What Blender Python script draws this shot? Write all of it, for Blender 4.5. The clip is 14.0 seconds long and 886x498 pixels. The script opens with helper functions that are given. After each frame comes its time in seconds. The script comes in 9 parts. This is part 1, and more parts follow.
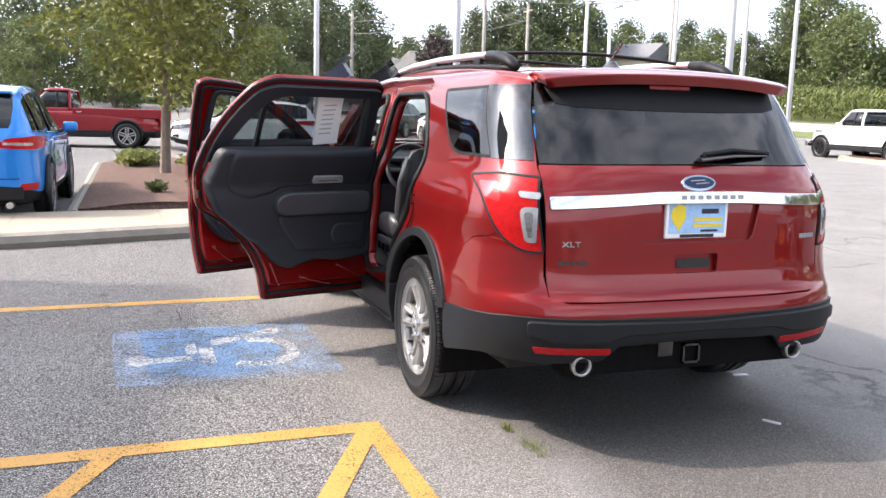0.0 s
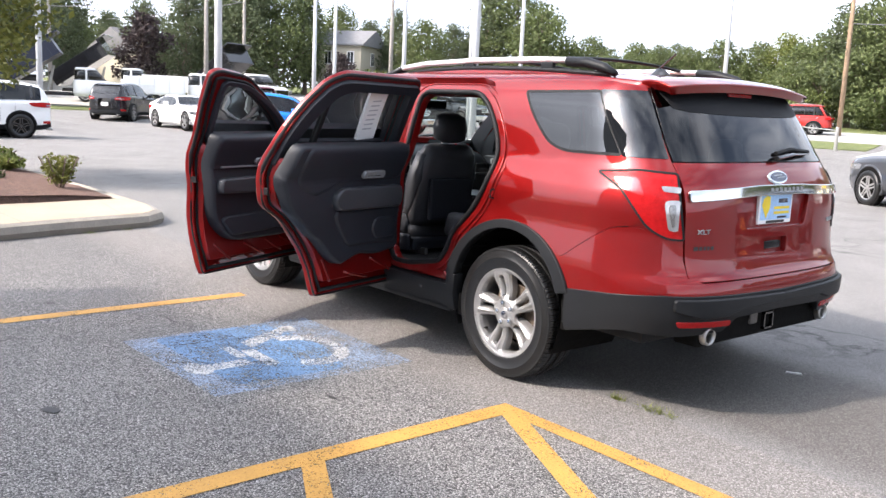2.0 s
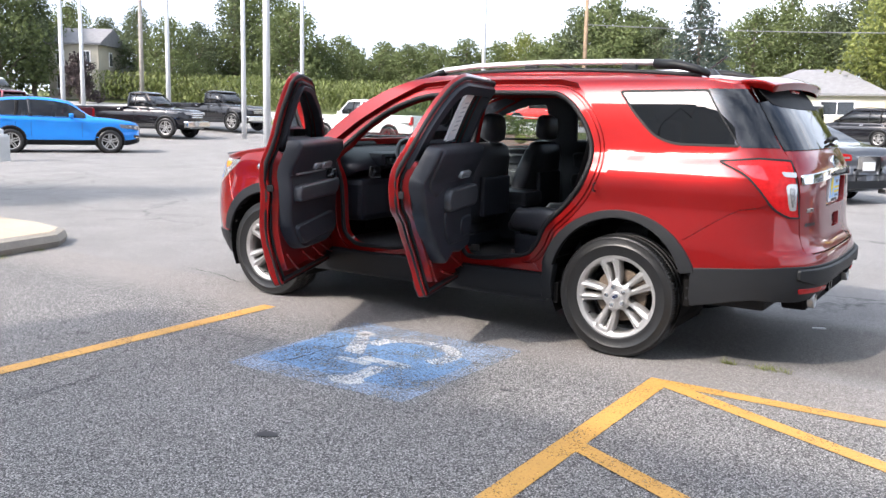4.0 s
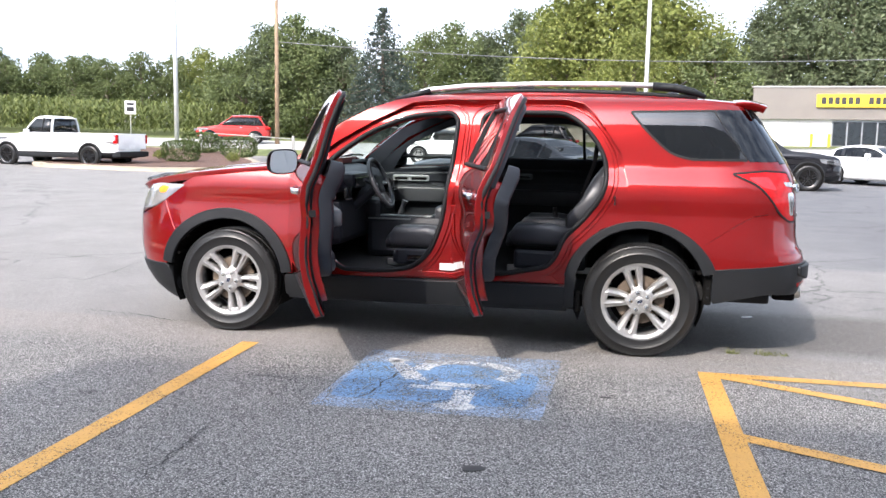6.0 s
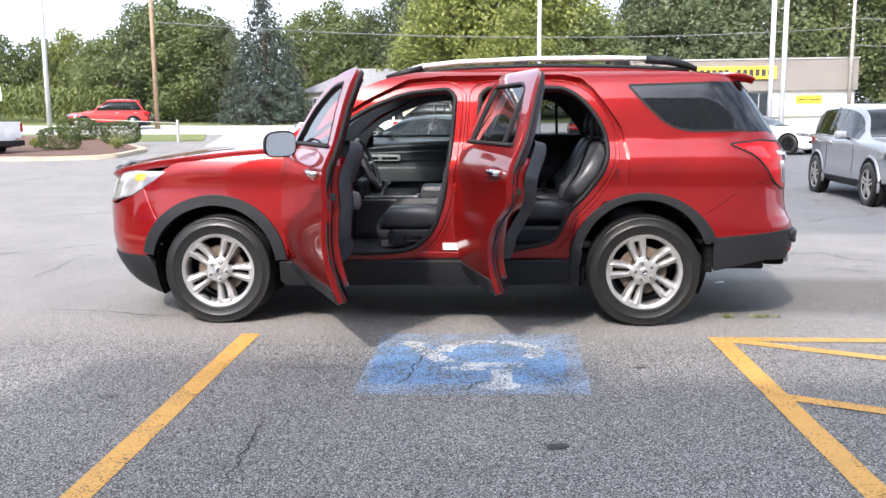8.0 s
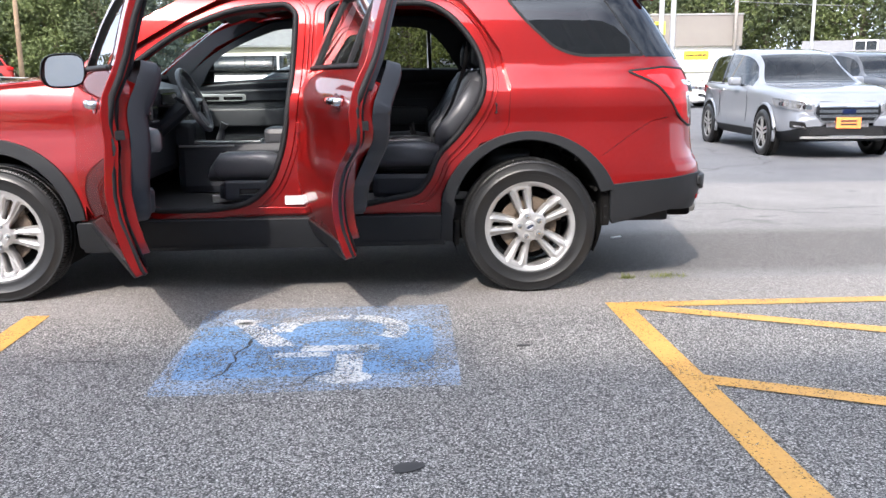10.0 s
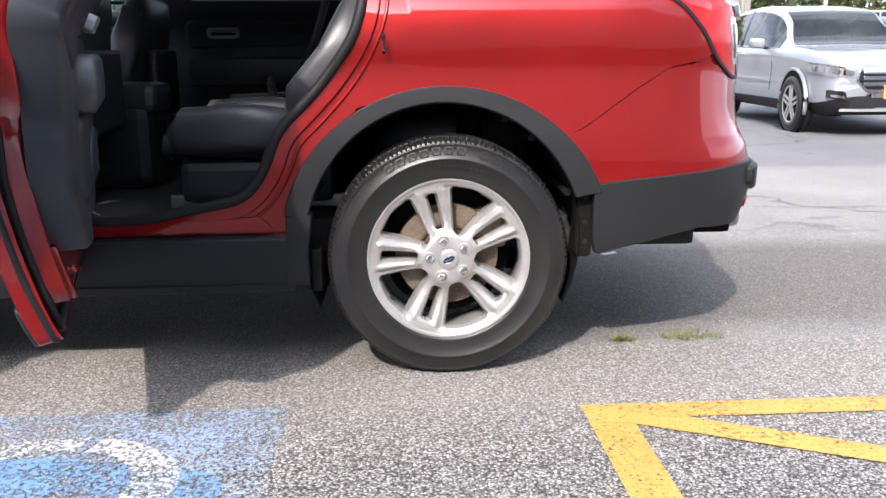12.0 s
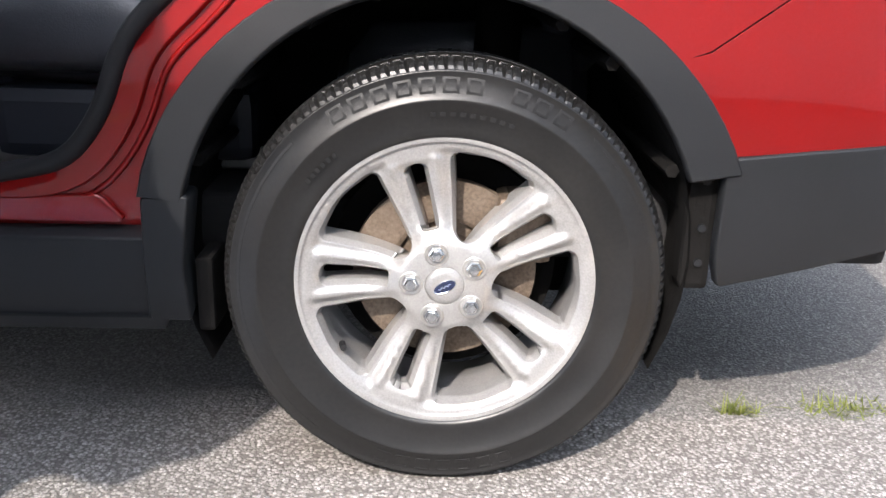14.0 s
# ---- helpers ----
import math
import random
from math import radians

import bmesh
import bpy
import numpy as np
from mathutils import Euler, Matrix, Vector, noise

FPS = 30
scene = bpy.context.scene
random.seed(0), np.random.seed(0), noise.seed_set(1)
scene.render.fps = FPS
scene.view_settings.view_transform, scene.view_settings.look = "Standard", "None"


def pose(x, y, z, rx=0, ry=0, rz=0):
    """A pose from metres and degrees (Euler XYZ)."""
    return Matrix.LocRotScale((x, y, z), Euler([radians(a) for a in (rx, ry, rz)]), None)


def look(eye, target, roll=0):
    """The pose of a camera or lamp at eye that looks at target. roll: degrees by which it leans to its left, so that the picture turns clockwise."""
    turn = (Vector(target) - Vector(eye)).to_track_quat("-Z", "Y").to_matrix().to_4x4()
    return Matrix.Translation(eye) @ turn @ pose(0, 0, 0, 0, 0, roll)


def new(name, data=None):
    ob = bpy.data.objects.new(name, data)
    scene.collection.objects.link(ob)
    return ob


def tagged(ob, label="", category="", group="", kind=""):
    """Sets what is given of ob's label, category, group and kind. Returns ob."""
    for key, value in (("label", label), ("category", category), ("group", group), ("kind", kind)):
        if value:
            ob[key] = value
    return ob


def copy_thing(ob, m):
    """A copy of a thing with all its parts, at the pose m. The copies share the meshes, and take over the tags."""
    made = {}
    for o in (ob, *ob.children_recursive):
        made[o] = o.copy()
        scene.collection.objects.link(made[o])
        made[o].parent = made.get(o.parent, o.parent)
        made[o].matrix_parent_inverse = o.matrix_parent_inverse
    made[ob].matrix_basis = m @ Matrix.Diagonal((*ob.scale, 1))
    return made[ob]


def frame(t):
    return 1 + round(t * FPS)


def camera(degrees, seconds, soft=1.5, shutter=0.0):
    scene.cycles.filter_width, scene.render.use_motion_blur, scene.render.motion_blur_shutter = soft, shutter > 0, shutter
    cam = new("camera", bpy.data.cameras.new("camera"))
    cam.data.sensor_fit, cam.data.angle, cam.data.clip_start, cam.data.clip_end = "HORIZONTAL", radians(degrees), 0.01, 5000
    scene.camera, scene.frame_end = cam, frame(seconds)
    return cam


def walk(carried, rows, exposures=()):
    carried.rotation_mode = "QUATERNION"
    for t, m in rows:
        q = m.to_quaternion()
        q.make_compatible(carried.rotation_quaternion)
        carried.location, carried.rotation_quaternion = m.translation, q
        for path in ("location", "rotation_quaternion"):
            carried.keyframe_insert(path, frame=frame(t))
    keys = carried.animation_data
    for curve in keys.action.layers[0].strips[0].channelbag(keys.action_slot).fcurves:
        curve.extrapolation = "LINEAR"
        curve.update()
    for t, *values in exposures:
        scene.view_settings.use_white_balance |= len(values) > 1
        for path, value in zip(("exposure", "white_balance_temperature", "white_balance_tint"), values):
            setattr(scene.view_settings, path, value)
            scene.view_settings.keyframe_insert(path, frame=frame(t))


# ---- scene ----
cam = camera(53.8, 14.0)
PATH = [
    (0, (5.651, -2.338, 1.471), (3.791, -1.671, 1.162), 1.5),
    (0.5, (5.5, -2.829, 1.493), (3.707, -1.996, 1.191), 1.7),
    (1, (5.247, -3.297, 1.489), (3.545, -2.296, 1.167), 1.6),
    (1.5, (5.116, -3.798, 1.497), (3.48, -2.69, 1.189), 2.2),
    (2, (4.855, -4.255, 1.477), (3.333, -2.998, 1.157), 2.6),
    (2.5, (4.647, -4.737, 1.458), (3.202, -3.39, 1.151), 2.5),
    (3, (4.333, -5.171, 1.443), (3.013, -3.7, 1.136), 1.9),
    (3.2, (4.179, -5.33, 1.456), (2.905, -3.821, 1.14), 1.6),
    (5.3, (1.971, -6.418, 1.344), (1.323, -4.544, 1.084), 1.8),
    (5.5, (1.789, -6.51, 1.377), (1.229, -4.609, 1.11), 1.8),
    (6, (1.288, -6.678, 1.391), (0.892, -4.734, 1.14), 1.0),
    (6.5, (0.834, -6.67, 1.382), (0.58, -4.705, 1.111), -0.2),
    (7, (0.565, -6.709, 1.377), (0.359, -4.738, 1.107), -0.8),
    (7.2, (0.464, -6.728, 1.38), (0.285, -4.755, 1.102), -0.7),
    (9.3, (0.505, -6.318, 1.327), (0.492, -4.345, 0.997), -0.8),
    (9.5, (0.554, -6.172, 1.27), (0.589, -4.205, 0.906), -0.9),
    (10, (0.698, -5.664, 1.18), (0.803, -3.704, 0.792), -0.5),
    (10.5, (0.899, -5.152, 1.156), (1.01, -3.196, 0.755), -0.5),
    (11, (1.012, -4.599, 1.1), (1.129, -2.645, 0.688), -0.5),
    (11.5, (1.183, -4.081, 1.036), (1.299, -2.128, 0.621), -0.5),
    (12, (1.278, -3.56, 0.986), (1.379, -1.612, 0.545), -0.4),
    (12.5, (1.368, -3.09, 0.954), (1.466, -1.145, 0.503), -0.2),
    (13, (1.42, -2.704, 0.933), (1.506, -0.758, 0.48), -0.1),
    (13.5, (1.406, -2.39, 0.894), (1.446, -0.47, 0.335), 1.1),
    (14, (1.409, -2.328, 0.871), (1.432, -0.425, 0.255), 1.5),
]
walk(cam, [(t, look(eye, target, roll)) for t, eye, target, roll in PATH], [(0.0, 0.93, 6720, 15), (2.5, 0.85, 6560, 14), (7.0, 0.82, 6380, 13), (9.5, 0.90, 6380, 13), (11.5, 1.05, 6450, 14), (12.5, 1.23, 6520, 15), (13.0, 1.46, 6480, 14), (13.5, 1.44, 6480, 14), (14.0, 1.31, 6450, 13)])

from mathutils.geometry import tessellate_polygon

# ---- world, sun, exposure ----
SUN = Vector((-0.37, -1.09, 1.0)).normalized()
SUN_EL = math.asin(SUN.z)
SUN_AZ = math.atan2(SUN.x, SUN.y)


def make_world():
    w = bpy.data.worlds.new("hazy_sky")
    scene.world = w
    w.use_nodes = True
    nt = w.node_tree
    bg = nt.nodes["Background"]
    sky = nt.nodes.new("ShaderNodeTexSky")
    sky.sky_type = "NISHITA"
    sky.sun_disc = False
    sky.sun_elevation = SUN_EL
    sky.sun_rotation = SUN_AZ
    sky.air_density = 1.0
    sky.dust_density = 3.0
    sky.ozone_density = 1.5
    tc = nt.nodes.new("ShaderNodeTexCoord")
    mp = nt.nodes.new("ShaderNodeMapping")
    mp.inputs["Scale"].default_value = (1.0, 1.0, 2.6)
    n = nt.nodes.new("ShaderNodeTexNoise")
    n.inputs["Scale"].default_value = 2.3
    n.inputs["Detail"].default_value = 7
    n.inputs["Roughness"].default_value = 0.58
    rp = nt.nodes.new("ShaderNodeValToRGB")
    rp.color_ramp.elements[0].position = 0.38
    rp.color_ramp.elements[0].color = (0.22, 0.22, 0.22, 1)
    rp.color_ramp.elements[1].position = 0.60
    rp.color_ramp.elements[1].color = (1, 1, 1, 1)
    cl = nt.nodes.new("ShaderNodeValToRGB")
    cl.color_ramp.elements[0].position = 0.36
    cl.color_ramp.elements[0].color = (5.4, 6.5, 8.2, 1)
    cl.color_ramp.elements[1].position = 0.70
    cl.color_ramp.elements[1].color = (10.4, 11.3, 12.5, 1)
    mx = nt.nodes.new("ShaderNodeMixRGB")
    L = nt.links.new
    L(tc.outputs["Generated"], mp.inputs[0])
    L(mp.outputs[0], n.inputs[0])
    L(n.outputs["Fac"], rp.inputs[0])
    L(n.outputs["Fac"], cl.inputs[0])
    # haze closes the gaps towards the horizon
    sp = nt.nodes.new("ShaderNodeSeparateXYZ")
    L(tc.outputs["Generated"], sp.inputs[0])
    hz = nt.nodes.new("ShaderNodeMapRange")
    hz.inputs["From Min"].default_value = 0.14
    hz.inputs["From Max"].default_value = 0.48
    hz.inputs["To Min"].default_value = 1.0
    hz.inputs["To Max"].default_value = 0.0
    L(sp.outputs["Z"], hz.inputs["Value"])
    mxh = nt.nodes.new("ShaderNodeMath")
    mxh.operation = "MAXIMUM"
    L(hz.outputs[0], mxh.inputs[0])
    L(rp.outputs[0], mxh.inputs[1])
    L(mxh.outputs[0], mx.inputs[0])
    L(sky.outputs[0], mx.inputs[1])
    L(cl.outputs[0], mx.inputs[2])
    # thin cloud scatters forwards, so it is brightest round the sun
    dt = nt.nodes.new("ShaderNodeVectorMath")
    dt.operation = "DOT_PRODUCT"
    dt.inputs[1].default_value = SUN
    L(tc.outputs["Generated"], dt.inputs[0])
    cl0 = nt.nodes.new("ShaderNodeMath")
    cl0.operation = "MAXIMUM"
    cl0.inputs[1].default_value = 0.0
    L(dt.outputs["Value"], cl0.inputs[0])
    pw = nt.nodes.new("ShaderNodeMath")
    pw.operation = "POWER"
    pw.inputs[1].default_value = 18.0
    L(cl0.outputs[0], pw.inputs[0])
    br = nt.nodes.new("ShaderNodeMath")
    br.operation = "MULTIPLY_ADD"
    br.inputs[1].default_value = 5.5
    br.inputs[2].default_value = 1.0
    L(pw.outputs[0], br.inputs[0])
    glow = nt.nodes.new("ShaderNodeVectorMath")
    glow.operation = "SCALE"
    L(mx.outputs[0], glow.inputs[0])
    L(br.outputs[0], glow.inputs["Scale"])
    L(glow.outputs[0], bg.inputs[0])
    bg.inputs[1].default_value = 0.135


make_world()
sun_lamp = new("sun", bpy.data.lights.new("sun", "SUN"))
sun_lamp.data.energy = 3.2
sun_lamp.data.angle = radians(0.9)
sun_lamp.data.color = (1.0, 0.93, 0.83)
sun_lamp.matrix_world = look(SUN * 50, (0, 0, 0))

# ---- materials ----


def mat(name, base, rough=0.6, metal=0.0, var=0.15, scale=6.0, fine=60.0, bump=0.0, bscale=None, coat=0.0,
        spec=0.5, tint=None, per_object=0.0, dist=0.01, stain=0.0, sheen=0.0):
    """A procedural surface: two scales of colour variation, rough variation, a bump, and a little change from piece to piece."""
    m = bpy.data.materials.new(name)
    m.use_nodes = True
    nt = m.node_tree
    L = nt.links.new
    b = nt.nodes["Principled BSDF"]
    b.inputs["Roughness"].default_value = rough
    b.inputs["Metallic"].default_value = metal
    b.inputs["Specular IOR Level"].default_value = spec
    b.inputs["Coat Weight"].default_value = coat
    b.inputs["Coat Roughness"].default_value = 0.03
    tc = nt.nodes.new("ShaderNodeTexCoord")
    n1 = nt.nodes.new("ShaderNodeTexNoise")
    n1.inputs["Scale"].default_value = scale
    n1.inputs["Detail"].default_value = 6
    n2 = nt.nodes.new("ShaderNodeTexNoise")
    n2.inputs["Scale"].default_value = fine
    n2.inputs["Detail"].default_value = 3
    L(tc.outputs["Object"], n1.inputs["Vector"])
    L(tc.outputs["Object"], n2.inputs["Vector"])
    ad = nt.nodes.new("ShaderNodeMath")
    ad.operation = "ADD"
    L(n1.outputs["Fac"], ad.inputs[0])
    L(n2.outputs["Fac"], ad.inputs[1])
    mr = nt.nodes.new("ShaderNodeMapRange")
    mr.inputs["From Min"].default_value = 0.6
    mr.inputs["From Max"].default_value = 1.4
    L(ad.outputs[0], mr.inputs["Value"])
    mx = nt.nodes.new("ShaderNodeMixRGB")
    hi = tint if tint else [min(1, c * (1 + var)) for c in base]
    mx.inputs[1].default_value = (*[c * (1 - var) for c in base], 1)
    mx.inputs[2].default_value = (*hi, 1)
    L(mr.outputs[0], mx.inputs[0])
    out = mx.outputs[0]
    if per_object:
        oi = nt.nodes.new("ShaderNodeObjectInfo")
        hs = nt.nodes.new("ShaderNodeHueSaturation")
        m2 = nt.nodes.new("ShaderNodeMapRange")
        m2.inputs["To Min"].default_value = 1 - per_object
        m2.inputs["To Max"].default_value = 1 + per_object
        L(oi.outputs["Random"], m2.inputs["Value"])
        L(m2.outputs[0], hs.inputs["Value"])
        L(out, hs.inputs["Color"])
        out = hs.outputs[0]
    L(out, b.inputs["Base Color"])
    rr = nt.nodes.new("ShaderNodeMapRange")
    rr.inputs["To Min"].default_value = max(0.02, rough - 0.08)
    rr.inputs["To Max"].default_value = min(1, rough + 0.08)
    L(n1.outputs["Fac"], rr.inputs["Value"])
    L(rr.outputs[0], b.inputs["Roughness"])
    if bump:
        bp = nt.nodes.new("ShaderNodeBump")
        bp.inputs["Strength"].default_value = bump
        bp.inputs["Distance"].default_value = dist
        n3 = nt.nodes.new("ShaderNodeTexNoise")
        n3.inputs["Scale"].default_value = bscale or fine
        n3.inputs["Detail"].default_value = 4
        L(tc.outputs["Object"], n3.inputs["Vector"])
        L(n3.outputs["Fac"], bp.inputs["Height"])
        L(bp.outputs[0], b.inputs["Normal"])
    return m


def paint(name, base, metal=0.35, rough=0.32, flake=0.10):
    """Car paint: a metallic base under a clear coat, with fine flake."""
    m = mat(name, base, rough=rough, metal=metal, var=flake, scale=3.0, fine=900.0, coat=1.0, spec=0.04)
    return m


def glass(name, tint, gloss_rough=0.0, ior=1.5, dust=0.02):
    """Thin window glass: tinted see-through, with a clear reflection by Fresnel and a faint film of dust."""
    m = bpy.data.materials.new(name)
    m.use_nodes = True
    nt = m.node_tree
    L = nt.links.new
    nt.nodes.remove(nt.nodes["Principled BSDF"])
    out = nt.nodes["Material Output"]
    tr = nt.nodes.new("ShaderNodeBsdfTransparent")
    tr.inputs[0].default_value = (*tint, 1)
    gl = nt.nodes.new("ShaderNodeBsdfGlossy")
    gl.inputs["Roughness"].default_value = gloss_rough
    gl.inputs["Color"].default_value = (1, 1, 1, 1)
    fr = nt.nodes.new("ShaderNodeFresnel")
    fr.inputs[0].default_value = ior
    mx = nt.nodes.new("ShaderNodeMixShader")
    L(fr.outputs[0], mx.inputs[0])
    L(tr.outputs[0], mx.inputs[1])
    L(gl.outputs[0], mx.inputs[2])
    df = nt.nodes.new("ShaderNodeBsdfDiffuse")
    df.inputs[0].default_value = (0.45, 0.45, 0.44, 1)
    tc = nt.nodes.new("ShaderNodeTexCoord")
    n = nt.nodes.new("ShaderNodeTexNoise")
    n.inputs["Scale"].default_value = 7
    mr = nt.nodes.new("ShaderNodeMapRange")
    mr.inputs["From Min"].default_value = 0.35
    mr.inputs["From Max"].default_value = 0.8
    mr.inputs["To Max"].default_value = dust
    L(tc.outputs["Object"], n.inputs[0])
    L(n.outputs["Fac"], mr.inputs["Value"])
    m2 = nt.nodes.new("ShaderNodeMixShader")
    L(mr.outputs[0], m2.inputs[0])
    L(mx.outputs[0], m2.inputs[1])
    L(df.outputs[0], m2.inputs[2])
    L(m2.outputs[0], out.inputs[0])
    return m


def foliage(name, dark, light, rough=0.55):
    """Leaves: colour drifts from island to island and over the whole crown; a little light comes through."""
    m = bpy.data.materials.new(name)
    m.use_nodes = True
    nt = m.node_tree
    L = nt.links.new
    b = nt.nodes["Principled BSDF"]
    b.inputs["Roughness"].default_value = rough
    b.inputs["Specular IOR Level"].default_value = 0.35
    g = nt.nodes.new("ShaderNodeNewGeometry")
    tc = nt.nodes.new("ShaderNodeTexCoord")
    n = nt.nodes.new("ShaderNodeTexNoise")
    n.inputs["Scale"].default_value = 0.9
    L(tc.outputs["Object"], n.inputs[0])
    ad = nt.nodes.new("ShaderNodeMath")
    ad.operation = "MULTIPLY_ADD"
    ad.inputs[1].default_value = 0.6
    L(g.outputs["Random Per Island"], ad.inputs[0])
    sc = nt.nodes.new("ShaderNodeMath")
    sc.operation = "MULTIPLY"
    sc.inputs[1].default_value = 0.5
    L(n.outputs["Fac"], sc.inputs[0])
    L(sc.outputs[0], ad.inputs[2])
    mx = nt.nodes.new("ShaderNodeMixRGB")
    mx.inputs[1].default_value = (*dark, 1)
    mx.inputs[2].default_value = (*light, 1)
    L(ad.outputs[0], mx.inputs[0])
    L(mx.outputs[0], b.inputs["Base Color"])
    tl = nt.nodes.new("ShaderNodeBsdfTranslucent")
    L(mx.outputs[0], tl.inputs[0])
    ms = nt.nodes.new("ShaderNodeMixShader")
    ms.inputs[0].default_value = 0.3
    L(b.outputs[0], ms.inputs[1])
    L(tl.outputs[0], ms.inputs[2])
    L(ms.outputs[0], nt.nodes["Material Output"].inputs[0])
    return m


RED = paint("ruby_red_paint", (0.205, 0.0056, 0.0050), metal=0.50, rough=0.33)
CLAD = mat("grained_black_cladding", (0.0105, 0.0115, 0.013), spec=0.22, rough=0.5, var=0.2, scale=4, fine=500, bump=0.25, bscale=700, dist=0.001)
RUBBER = mat("tyre_rubber", (0.006, 0.006, 0.0064), spec=0.42, rough=0.38, var=0.25, scale=9, fine=120, bump=0.12, bscale=160, dist=0.0015, tint=(0.013, 0.0128, 0.0126))
SEAL = mat("seal_rubber", (0.010, 0.010, 0.011), rough=0.6, spec=0.2, var=0.2)
ALLOY = mat("painted_alloy", (0.276, 0.272, 0.268), rough=0.33, metal=0.5, var=0.08, scale=12, fine=300, coat=0.25, tint=(0.39, 0.385, 0.375))
CHROME = mat("chrome", (0.66, 0.67, 0.68), rough=0.08, metal=1.0, var=0.03)
SATIN = mat("satin_silver_trim", (0.27, 0.28, 0.29), rough=0.32, metal=0.35, var=0.05)
RAILSILVER = mat("silver_rail_paint", (0.72, 0.73, 0.74), rough=0.3, metal=0.25, var=0.05, coat=0.3)
STEEL = mat("worn_steel", (0.45, 0.44, 0.42), rough=0.4, metal=0.9, var=0.15)
RUST = mat("rusty_disc", (0.085, 0.055, 0.036), rough=0.55, metal=0.4, var=0.4, scale=18, fine=160, tint=(0.21, 0.165, 0.125))
LINER = mat("black_wheel_liner", (0.0065, 0.0062, 0.0060), rough=0.9, spec=0.08, var=0.3, scale=8, fine=60, bump=0.3, bscale=30)
LEATHER = mat("black_leather", (0.0375, 0.0390, 0.0442), rough=0.38, var=0.2, scale=5, fine=200, bump=0.35, bscale=260, dist=0.002)
TRIM = mat("charcoal_plastic_trim", (0.0100, 0.0122, 0.0180), rough=0.55, var=0.18, scale=5, fine=300, bump=0.25, bscale=500, dist=0.001)
CARPET = mat("black_carpet", (0.014, 0.014, 0.015), rough=0.95, var=0.3, scale=20, fine=400, bump=0.6, bscale=500, dist=0.004)
HEADLINER = mat("grey_headliner", (0.14, 0.135, 0.13), rough=0.9, var=0.08, scale=8, fine=400)
PRIVACY = glass("privacy_glass", (0.03, 0.032, 0.035), ior=1.52, dust=0.002)
SIDEGLASS = glass("tinted_side_glass", (0.03, 0.032, 0.036), ior=1.66, dust=0.003)
CLEAR = glass("clear_glass", (0.80, 0.88, 0.84), dust=0.03)
LAMPRED = mat("red_lamp_lens", (0.34, 0.007, 0.008), rough=0.2, var=0.3, scale=40, fine=220, coat=0.35, spec=0.1)
LAMPBRIGHT = mat("bright_red_lens", (0.62, 0.015, 0.018), rough=0.15, var=0.3, scale=60, fine=260, coat=0.8)
LAMPCLEAR = mat("clear_lamp_lens", (0.42, 0.41, 0.41), rough=0.14, metal=0.6, var=0.2, scale=40, fine=200, coat=1.0)
HEADCORE = mat("ribbed_lamp_reflector", (0.24, 0.235, 0.23), rough=0.2, metal=0.7, var=0.5, scale=60, fine=300, coat=0.8)
AMBER = mat("amber_lens", (0.75, 0.28, 0.03), rough=0.15, var=0.15, coat=1.0)
PAPER = mat("white_paper", (0.82, 0.82, 0.80), rough=0.7, var=0.04)
GREYBAR = mat("grey_print", (0.45, 0.46, 0.48), rough=0.7, var=0.1)
BLACKBAR = mat("black_print", (0.02, 0.02, 0.02), rough=0.6, var=0.1)
WHITEPLASTIC = mat("white_print", (0.85, 0.85, 0.85), rough=0.4, var=0.03)
EMBLEM = mat("dark_blue_enamel", (0.005, 0.012, 0.045), rough=0.1, var=0.05, coat=1.0)
YELLOWP = mat("yellow_print", (0.85, 0.62, 0.03), rough=0.5, var=0.05)
BLUEP = mat("pale_blue_print", (0.35, 0.55, 0.80), rough=0.5, var=0.2, scale=14)
MIRRORM = mat("mirror_glass", (0.9, 0.9, 0.9), rough=0.01, metal=1.0, var=0.0)
GLOSSBLACK = mat("gloss_black", (0.01, 0.01, 0.011), rough=0.12, var=0.1, coat=0.5)

# ---- mesh helpers ----


def obj(name, bm, material, parent=None, label="", smooth=False):
    me = bpy.data.meshes.new(name)
    if smooth:
        for f in bm.faces:
            f.smooth = True
    bm.to_mesh(me)
    bm.free()
    for m in (material if isinstance(material, (list, tuple)) else [material]):
        me.materials.append(m)
    ob = new(name, me)
    if parent is not None:
        ob.parent = parent
    if label:
        ob["label"] = label
    return ob


def part(name, bm, material, parent, label="", smooth=False):
    return obj(name, bm, material, parent, label, smooth)


def empty(name, label, category, m=None, group="", kind=""):
    e = new(name)
    e.empty_display_size = 0.2
    if m is not None:
        e.matrix_world = m
    return tagged(e, label, category, group, kind)


def bm_box(a, b, bevel=0.0, seg=2, bm=None, m=None):
    """A box between two corners, its edges rounded by bevel."""
    t = bmesh.new()
    bmesh.ops.create_cube(t, size=1)
    for v in t.verts:
        v.co = Vector([(p + q) / 2 + (q - p) * c for p, q, c in zip(a, b, v.co)])
    if bevel:
        bmesh.ops.bevel(t, geom=t.edges[:], offset=bevel, segments=seg, profile=0.6, affect="EDGES")
    if m is not None:
        t.transform(m)
    if bm is None:
        return t
    me = bpy.data.meshes.new("tmp")
    t.to_mesh(me)
    t.free()
    bm.from_mesh(me)
    bpy.data.meshes.remove(me)
    return bm


def bm_cyl(r1, r2, depth, m, seg=24, bm=None, caps=True):
    bm = bm or bmesh.new()
    bmesh.ops.create_cone(bm, cap_ends=caps, segments=seg, radius1=r1, radius2=r2, depth=depth, matrix=m)
    return bm


